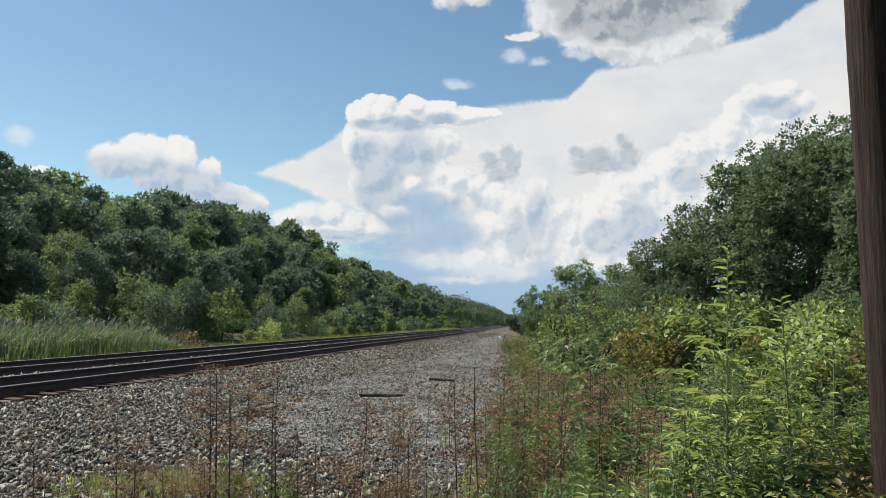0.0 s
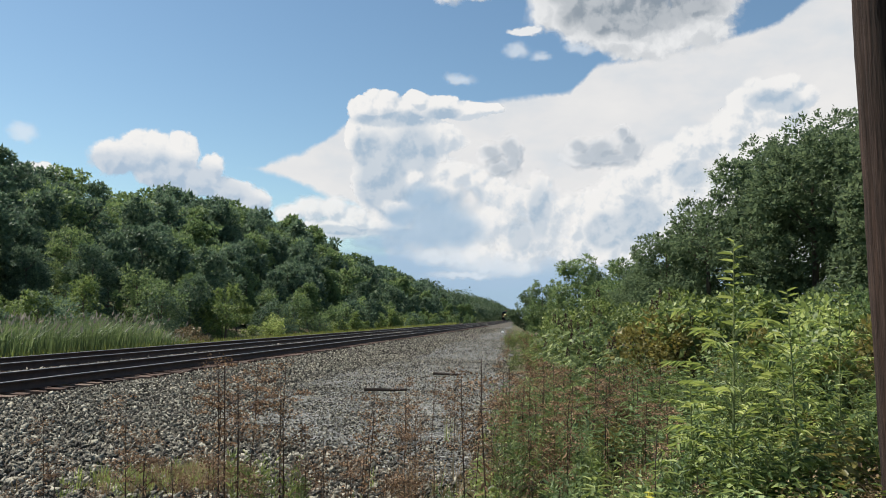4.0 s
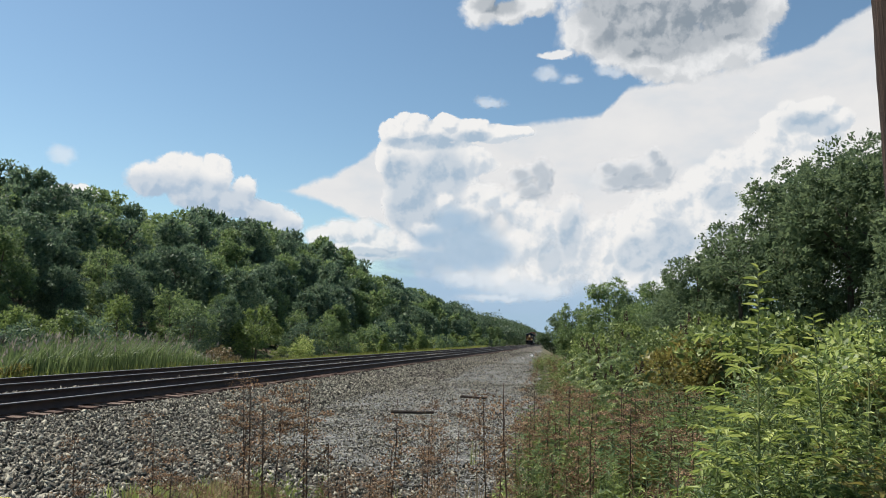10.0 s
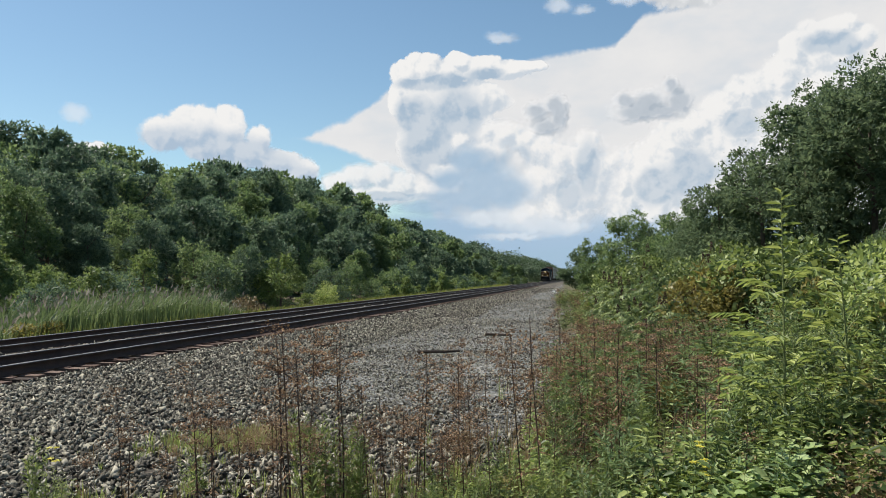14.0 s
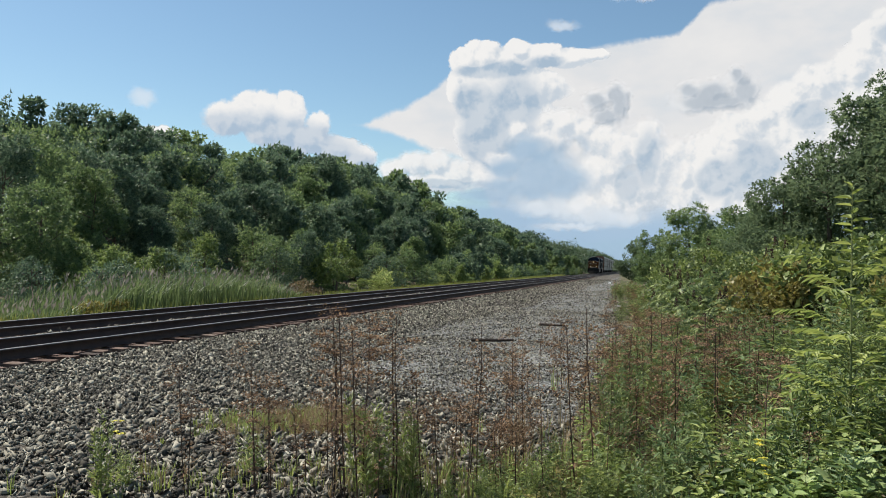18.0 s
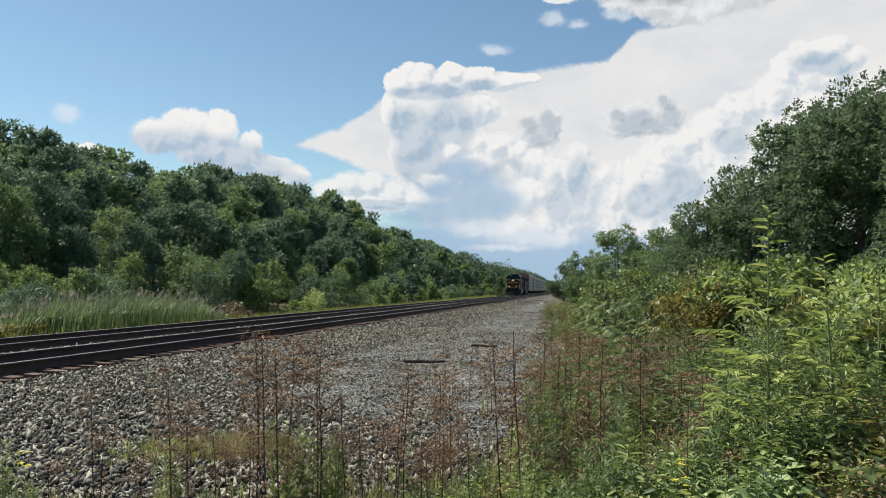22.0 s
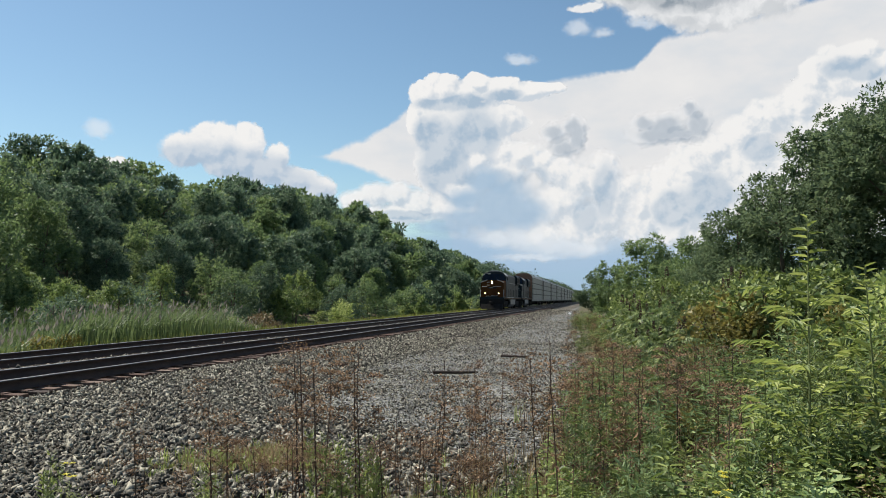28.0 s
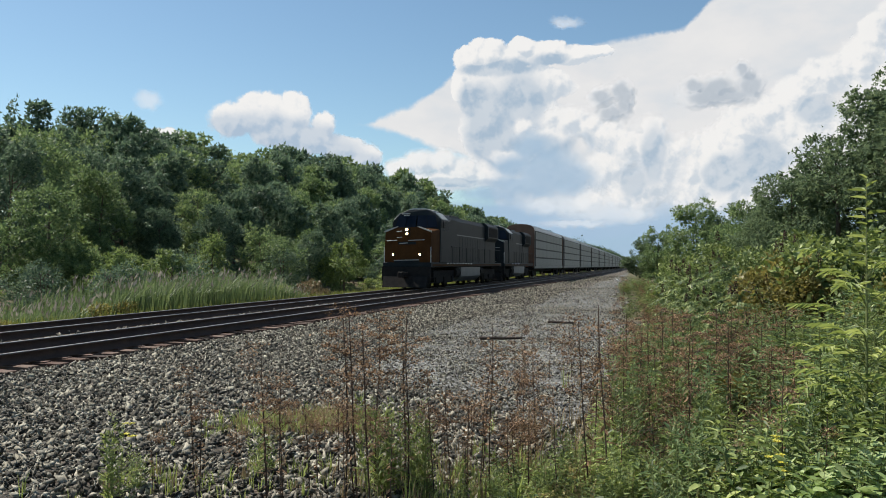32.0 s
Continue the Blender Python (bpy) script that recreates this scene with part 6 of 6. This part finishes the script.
def dry_fringe():
    """Dead brown weeds along the edge of the gravel."""
    rng = random.Random(23)
    spots = [(-30.7, 6.6, 0.72, 0), (-26.0, 6.5, 0.84, 0), (-25.1, 6.4, 0.84, 1), (-20.0, 6.5, 1.02, 0), (-18.6, 6.6, 0.98, 0), (-20.6, 6.2, 0.72, 1), (-16.2, 6.5, 1.0, 0), (-14.3, 6.4, 0.8, 3), (-13.1, 6.3, 0.74, 3), (-10.4, 6.6, 1.06, 3), (-11.2, 6.5, 0.72, 1), (-5.5, 6.3, 0.72, 3), (-3.3, 6.5, 0.98, 0), (-2.0, 6.6, 1.18, 3), (-7.6, 6.4, 0.66, 1), (9.0, 5.8, 0.88, 3), (11.3, 5.6, 0.7, 3), (-33.5, 6.8, 0.6, 2), (-28.0, 7.2, 0.62, 4), (-22.6, 6.9, 0.75, 4), (-9.0, 6.2, 0.8, 2), (3.1, 6.7, 1.0, 0)]
    for az, far, size, k in ((-19.8, 6.5, 1.0, 0), (-20.6, 6.7, 0.93, 1), (-18.9, 6.4, 0.97, 0), (-16.4, 6.6, 0.92, 0), (-30.6, 6.6, 0.62, 1), (-26.1, 6.5, 0.85, 2), (-25.0, 6.6, 0.8, 2), (-12.0, 6.6, 0.75, 2), (-7.0, 7.4, 0.72, 1), (-3.0, 7.6, 0.85, 0), (1.4, 8.6, 0.8, 1), (3.4, 8.0, 0.85, 0), (2.6, 10.5, 0.9, 0), (-0.6, 10.8, 0.85, 0), (4.6, 10.2, 0.85, 1)):
        x, y = at_bearing(az, far)
        set_out(UMBEL[k], "dry_weed", "tall dead weed with broad flat tan seed heads", "weed", "dry weeds", x, y, size, rng.uniform(0, 360))
    for az, far, size, k in spots:
        x, y = at_bearing(az, far)
        set_out(DRY[k], "dry_weed", "tall dead weed stalk with brown seed heads", "weed", "dry weeds", x, y, size, rng.uniform(0, 360))
    for k in range(46):
        far = 6.0 + 8.5 * rng.random() ** 1.3
        a = rng.uniform(-24, 5) if far < 8.5 else rng.uniform(-9, 4.5)
        x, y = at_bearing(a, far)
        set_out(DRY[rng.choice((2, 4, 4, 1))], "dry_weed", "dead weed with rust-brown seed heads", "weed", "dry weeds", x, y, rng.uniform(0.55, 0.95), rng.uniform(0, 360))
    for k in range(110):
        y = 13 + 40 * rng.random() ** 1.4
        x = float(edge_line(y)) + rng.uniform(0.1, 1.6)
        if rng.random() < 0.6:
            set_out(DRY[rng.choice((2, 4))], "dry_weed", "dead weed with rust-brown seed heads", "weed", "dry weeds", x, y, rng.uniform(0.6, 1.1), rng.uniform(0, 360))
        else:
            set_out(WEED_OLIVE[0], "weed", "olive-green weed with narrow leaves on the bank", "weed", "weeds on the bank", x + 0.3, y, rng.uniform(0.8, 1.4), rng.uniform(0, 360))
    for k in range(46):
        x, y = at_bearing(rng.uniform(-9.5, 6), rng.uniform(5.8, 6.9))
        set_out((WEED_GREEN + WEED_OLIVE)[rng.choice((0, 2, 1, 3, 4))], "weed", "low leafy green weed at the edge of the gravel", "weed", "weeds on the bank", x, y, rng.uniform(0.32, 0.62), rng.uniform(0, 360))
    for az, far, size, k in ((-18.2, 6.6, 0.95, 0), (-15.2, 6.5, 0.95, 2), (-16.8, 6.7, 0.8, 0), (-26.2, 7.4, 0.6, 1), (-36, 6.9, 0.85, 2), (-34.5, 7.2, 0.5, 1), (-6.5, 6.1, 0.5, 0), (-1.4, 6.0, 0.6, 0), (1.6, 6.2, 0.65, 0), (-9.5, 6.0, 0.42, 0), (4.5, 8.0, 0.95, 1), (5.2, 8.4, 0.9, 1), (-12.5, 6.1, 0.45, 1)):
        x, y = at_bearing(az, far)
        set_out(RODS[k], "goldenrod", "goldenrod with narrow green leaves in the gravel", "goldenrod", "goldenrod", x, y, size, az * 41)


dry_fringe()


def low_growth():
    """Grass and low leaves over the bank, thin over the near gravel."""
    rng = np.random.default_rng(31)
    green, straw, low = [], [], []
    for k in range(1700):
        far = 4.6 + 20 * rng.random() ** 1.2
        a = rng.uniform(-6 - 20 / far, 34)
        x, y = at_bearing(a, far)
        if x < float(edge_line(y)) + 0.2 * rng.normal() - (0.35 if far < 9 else -0.1):
            continue
        q = grass_tuft(1000 + k % 40, 9, rng.uniform(0.18, 0.55), 0.3, None) + (x, y, floor_at(x, y))
        (straw if rng.random() < (0.6 if x < 1 else 0.25) else green).append(q)
    # patches of grass out on the stones
    for az, far, w, n, dry in ((-21.6, 9.5, 0.75, 420, 0.85), (-24.5, 9.3, 0.9, 90, 0.3), (-27.5, 9.4, 0.8, 50, 0.5), (-33, 7.1, 1.0, 36, 0.3), (-16, 7.4, 1.0, 70, 0.6), (-4, 9, 1.2, 30, 0.8), (-26, 7.2, 0.9, 24, 0.3), (-5.0, 6.6, 1.3, 80, 0.15), (-10, 6.5, 1.4, 90, 0.2), (-15, 6.4, 1.2, 70, 0.3)):
        cx, cy = at_bearing(az, far)
        for k in range(n):
            x, y = cx + rng.normal() * w * 0.4, cy + rng.normal() * w * 0.4
            q = grass_tuft(1000 + k % 40, 8, rng.uniform(0.1, 0.3), 0.22, None) + (x, y, floor_at(x, y))
            (straw if rng.random() < dry else green).append(q)
    for k in range(130):
        az, far = rng.uniform(-24, 8), rng.uniform(6.1, 7.4)
        if rng.random() > 0.35 + 0.65 * float(smooth(-22, -6, az)):
            continue
        x, y = at_bearing(az, far)
        q = grass_tuft(1000 + k % 40, 9, rng.uniform(0.16, 0.46), 0.26, None) + (x, y, floor_at(x, y))
        (straw if rng.random() < 0.22 else green).append(q)
    tagged(new("grass", quad_mesh("grass", green, M_grass)), "green grass blades among the weeds", "grass", kind="stuff")
    tagged(new("dry_grass", quad_mesh("dry_grass", straw, M_straw)), "dry straw-coloured grass at the edge of the gravel", "grass", kind="stuff")
    n = 5500
    far, a = 4.8 + 17 * rng.random(n) ** 1.1, np.radians(rng.uniform(-3, 34, n))
    x, y = np.sin(a) * far, np.cos(a) * far
    keep = x > edge_line(y) + 0.3
    x, y = x[keep], y[keep]
    P = np.stack([x, y, land(x, y) + rng.random(len(x)) * 0.35], 1)
    u, v = frames(rng, np.tile((0, 0, 1.0), (len(x), 1)), 0.5)
    s = rng.uniform(0.04, 0.11, len(x))
    tagged(new("ground_cover", quad_mesh("ground_cover", diamonds(P, u, v, s, s * 0.6), M_shrub)), "low green leaves covering the bank", "ground cover", kind="stuff")


low_growth()

# big trees over the bank
BANK_TREES = [tree_kind(51, 11.0, 8.0, 22000, 0.14, M_bank, 0.03, 34, True, 0.38, 13), tree_kind(52, 10.5, 7.0, 20000, 0.14, M_bank, 0.03, 32, True, 0.38, 13), tree_kind(53, 9.0, 7.0, 15000, 0.14, M_bank, 0.05, 30, True, 0.35, 12), tree_kind(54, 6.0, 5.4, 10000, 0.13, M_maple, 0.03, 24, True, 0.55, 14), tree_kind(55, 5.0, 4.4, 8000, 0.13, M_bank, 0.02, 22, True, 0.55, 14)]
for az, far, size, k in ((13.0, 40, 0.90, 2), (10.4, 42, 0.72, 2), (8.0, 50, 0.55, 2), (16.0, 40, 0.93, 1), (19.6, 38, 0.97, 0), (23.0, 36, 0.92, 1), (26.0, 34, 0.90, 0), (30.0, 33, 0.9, 1), (34, 31, 0.85, 0), (17.5, 47, 1.05, 0), (22.0, 45, 1.15, 0), (28.0, 42, 1.1, 1), (33, 42, 1.1, 0)):
    x, y = at_bearing(az, far)
    plant_tree(BANK_TREES[k], x, y, size * 0.95, az * 47, "tree", "tall dark green broadleaf tree standing over the thicket", "tree", "trees on the bank", 0.3)
for az, far, size, k, lab in ((4.3, 72, 1.15, 3, "small light green tree behind the thicket"), (1.9, 78, 0.85, 3, "small thin-leaved tree behind the thicket"), (7.5, 66, 1.1, 3, "small light green tree behind the thicket"), (9.3, 58, 1.15, 4, "small green tree behind the thicket"), (0.75, 108, 1.12, 4, "dark round bush beside the line"), (5.8, 90, 1.4, 4, "small green tree behind the thicket"), (11.5, 62, 1.3, 3, "small green tree behind the thicket")):
    x, y = at_bearing(az, far)
    plant_tree(BANK_TREES[k], x, y, size, az * 91, "tree", lab, "tree", "trees on the bank", 0.4)

# verge along the right of the line in the distance
rr = random.Random(61)
for k in range(26):
    yy = 40 + k * 5.5 + rr.uniform(-2, 2)
    set_out(THICKET[rr.choice((0, 2, 3))], "shrub", "low green bush at the edge of the gravel", "shrub", "thicket", 1.1 + 0.004 * yy + rr.uniform(0, 2.2), yy, rr.uniform(0.4, 0.72), rr.uniform(0, 360))


# ---- pole, sticks, reeds ----
def pole_material():
    m, nt, b = material("weathered_pole", 0.9, 0, 0.3)
    grain = noise_of(nt, 22, 6, 0.65, stretch=(3.0, 3.0, 0.12))
    wide = noise_of(nt, 2.4, 4, stretch=(2.0, 2.0, 0.35))
    f = math_of(nt, "MULTIPLY_ADD", grain, 0.75, math_of(nt, "MULTIPLY", wide, 0.35))
    nt.links.new(ramp(nt, f, [(0.36, (0.008, 0.005, 0.004)), (0.54, (0.030, 0.017, 0.012)), (0.76, (0.085, 0.050, 0.036))]), b.inputs["Base Color"])
    bumped(nt, b, grain, 0.9, 0.02)
    return m


M_pole = pole_material()


def pole():
    """Leaning timber pole, worn round, with long drying cracks."""
    rng = np.random.default_rng(41)
    sides, rows, high = 48, 60, 10.5
    z = np.linspace(-0.4, high, rows)
    a = np.arange(sides) * 2 * np.pi / sides
    r = 0.165 - 0.0035 * z
    R = r[:, None] * np.ones(sides)
    for k in range(15):
        c, lo, ln = rng.integers(0, sides), rng.uniform(-0.5, 6), rng.uniform(1.0, 4.0)
        on = (z > lo) & (z < lo + ln)
        R[on, c] -= 0.012 * np.sin(np.pi * (z[on] - lo) / ln)
    R += 0.002 * rng.normal(size=R.shape)
    co = np.stack([R * np.cos(a), R * np.sin(a), np.broadcast_to(z[:, None], R.shape)], -1).reshape(-1, 3)
    i = np.arange(rows * sides).reshape(rows, sides)
    j = np.roll(i, -1, 1)
    f = np.stack([i[:-1], j[:-1], j[1:], i[1:]], -1).reshape(-1, 4)
    x, y = at_bearing(24.6, 5.75)
    t = empty("utility_pole", pose(x, y, floor_at(x, y), 0, -2.75, 0), "leaning weathered brown timber pole with drying cracks", "pole")
    part("shaft", mesh_of("shaft", co, f, [M_pole], shade=True), None, t)
    part("pole_cap", rod_bm((0, 0, high - 0.02), (0, 0, high + 0.01), 0.128, 0.12, 24), M_pole, t)
    return t


pole()

M_stick = two_tone("old_stick", (0.025, 0.018, 0.014), (0.075, 0.055, 0.042), 14, rough=0.95, bump=0.6)


def stick(p, q, r, seed, label):
    rng = np.random.default_rng(seed)
    p, q = np.array((*p, 0.0)), np.array((*q, 0.0))
    s = np.linspace(0, 1, 8)[:, None]
    line = p + (q - p) * s + rng.normal(size=(8, 3)) * (0.012, 0.012, 0.006)
    line[:, 2] += [float(ballast_top(a, b)) + r * 0.9 + 0.07 for a, b, _ in line]
    me = quad_mesh("stick", tube(line, r, r * 0.7, 7), M_stick)
    return tagged(new("stick", me), label, "stick", "sticks on the gravel")


stick((-3.55, 18.65), (-2.58, 18.95), 0.042, 1, "dark weathered stick lying on the gravel")
stick((-2.52, 24.3), (-1.72, 24.1), 0.042, 2, "dark weathered stick lying on the gravel")
stick((-2.75, 22.9), (-2.55, 23.5), 0.012, 3, "thin dark twig lying on the gravel")
bm = bmesh.new()
bmesh.ops.create_icosphere(bm, subdivisions=2, radius=0.19)
for v in bm.verts:
    v.co *= 1 + 0.18 * noise.noise(v.co * 7)
    v.co.z *= 0.7
pale = part("rock", bm, M_white, at=pose(-1.6, 92, float(ballast_top(-1.6, 92)) + 0.08))
tagged(pale, "pale white rock at the edge of the gravel", "rock")


def reed_bed():
    """Tall reeds with pale plumes between the far track and the bushes."""
    rng = np.random.default_rng(43)
    n = 4600
    y = rng.uniform(22, 39.5, n)
    out = 3.4 + 4.2 * rng.random(n) ** 1.2
    x = far_line(y) - out
    edge = smooth(22, 27, y) * (1 - smooth(34.5, 39.5, y))
    h = 1.85 * (0.45 + 0.55 * edge) * rng.uniform(0.7, 1.1, n)
    z = land(x, y)
    a = rng.uniform(0, 6.28, n)
    lean = rng.uniform(0.04, 0.5, n)
    side = np.stack([np.cos(a), np.sin(a), np.zeros(n)], 1)
    base = np.stack([x, y, z - 0.05], 1)
    wind = np.array([0.5, 0.2, 0])
    mid = base + np.array([0, 0, 1.0]) * (h * 0.6)[:, None] + (side + wind) * (lean * h * 0.25)[:, None]
    tip = base + np.array([0, 0, 1.0]) * (h * (1 - 0.2 * lean))[:, None] + (side + wind) * (lean * h)[:, None]
    w = np.stack([-np.sin(a), np.cos(a), np.zeros(n)], 1) * 0.016
    q = np.concatenate([np.stack([base - w, base + w, mid + w, mid - w], 1), np.stack([mid - w, mid + w, tip + w * 0.1, tip - w * 0.1], 1)])
    tagged(new("reeds", quad_mesh("reeds", q, M_reed)), "bed of tall green reeds beyond the far track", "reeds", kind="stuff")
    m = 700
    pick = rng.integers(0, n, m)
    P = tip[pick]
    u = unit(np.stack([rng.normal(size=m) * 0.3 + 0.25, rng.normal(size=m) * 0.3, np.ones(m)], 1))
    v = unit(np.cross(u, rng.normal(size=u.shape)))
    s = rng.uniform(0.18, 0.32, m)
    tagged(new("reed_plumes", quad_mesh("reed_plumes", diamonds(P - u * 0.05, u, v, s, s * 0.3), M_plume)), "pale brown plumes on the reeds", "reeds", kind="stuff")


reed_bed()


def verge():
    """Grass strip beyond the far track."""
    rng = np.random.default_rng(44)
    n = 16000
    y = 18 + 150 * rng.random(n) ** 1.5
    x = far_line(y) - 2.3 - 4.5 * rng.random(n)
    h = rng.uniform(0.15, 0.5, n) * (1 + y * 0.004)
    a = rng.uniform(0, 6.28, n)
    base = np.stack([x, y, land(x, y) - 0.02], 1)
    w = np.stack([-np.sin(a), np.cos(a), np.zeros(n)], 1) * (0.012 + y * 0.0004)[:, None]
    lean = np.stack([np.cos(a), np.sin(a), np.zeros(n)], 1) * (h * 0.4)[:, None]
    tip = base + lean + np.array([0, 0, 1.0]) * h[:, None]
    q = np.stack([base - w, base + w, tip + w * 0.2, tip - w * 0.2], 1)
    tagged(new("verge_grass", quad_mesh("verge_grass", q, M_verge)), "yellow-green grass along the far side of the tracks", "grass", kind="stuff")


M_verge = leafy("verge_blades", (0.10, 0.12, 0.03), (0.18, 0.20, 0.05), (0.30, 0.28, 0.09), through=0.35)
verge()
M_dull = leafy("dull_brown_leaves", (0.085, 0.075, 0.038), (0.17, 0.135, 0.068), (0.28, 0.21, 0.115), through=0.3, warm=0.0)
BROWN_BUSH = thicket_kind(191, 1.5, 2.6, 2200, 0.10, M_dull)
x = float(far_line(42.5)) - 4.6
set_out(BROWN_BUSH, "shrub", "rust-brown low bush on the grassy verge", "shrub", "verge shrubs", x, 42.5, 0.95, 20)
set_out(THICKET[0], "shrub", "small dark green bush at the end of the reeds", "shrub", "verge shrubs", float(far_line(39.6)) - 4.6, 39.6, 0.62, 70)
GOLD_BUSH = thicket_kind(192, 1.2, 2.0, 1000, 0.10, M_yellow)
rv = random.Random(45)
for yy in (16, 18, 20, 22, 23.5, 25):
    set_out(GOLD_BUSH, "shrub", "golden-yellow weeds beyond the far track", "shrub", "verge shrubs", float(far_line(yy)) - 3.4 - rv.uniform(0, 1.6), yy, rv.uniform(0.4, 0.75), rv.uniform(0, 360))
for k in range(26):
    yy = rv.uniform(17, 36)
    o = rv.uniform(5.5, 12)
    xx = float(far_line(yy)) - o
    plant_tree(SCRUB[rv.randrange(4)], xx, yy, rv.uniform(0.4, 0.75), rv.uniform(0, 360), "bush", "pale green bush at the foot of the wood", "bush", "bushes along the verge")
for k in range(22):
    yy = rv.uniform(47, 150)
    xx = float(far_line(yy)) - rv.uniform(6.5, 9)
    set_out(THICKET[rv.choice((2, 2, 1, 0))], "shrub", "bright green sapling clump at the foot of the wood", "shrub", "verge shrubs", xx, yy, rv.uniform(0.6, 1.1), rv.uniform(0, 360))
xx = float(far_line(95)) - 6.5
plant_tree(FOREST[0], xx, 95, 0.36, 10, "tree", "small dark tree standing out on the verge", "tree", "hillside wood")


motions()
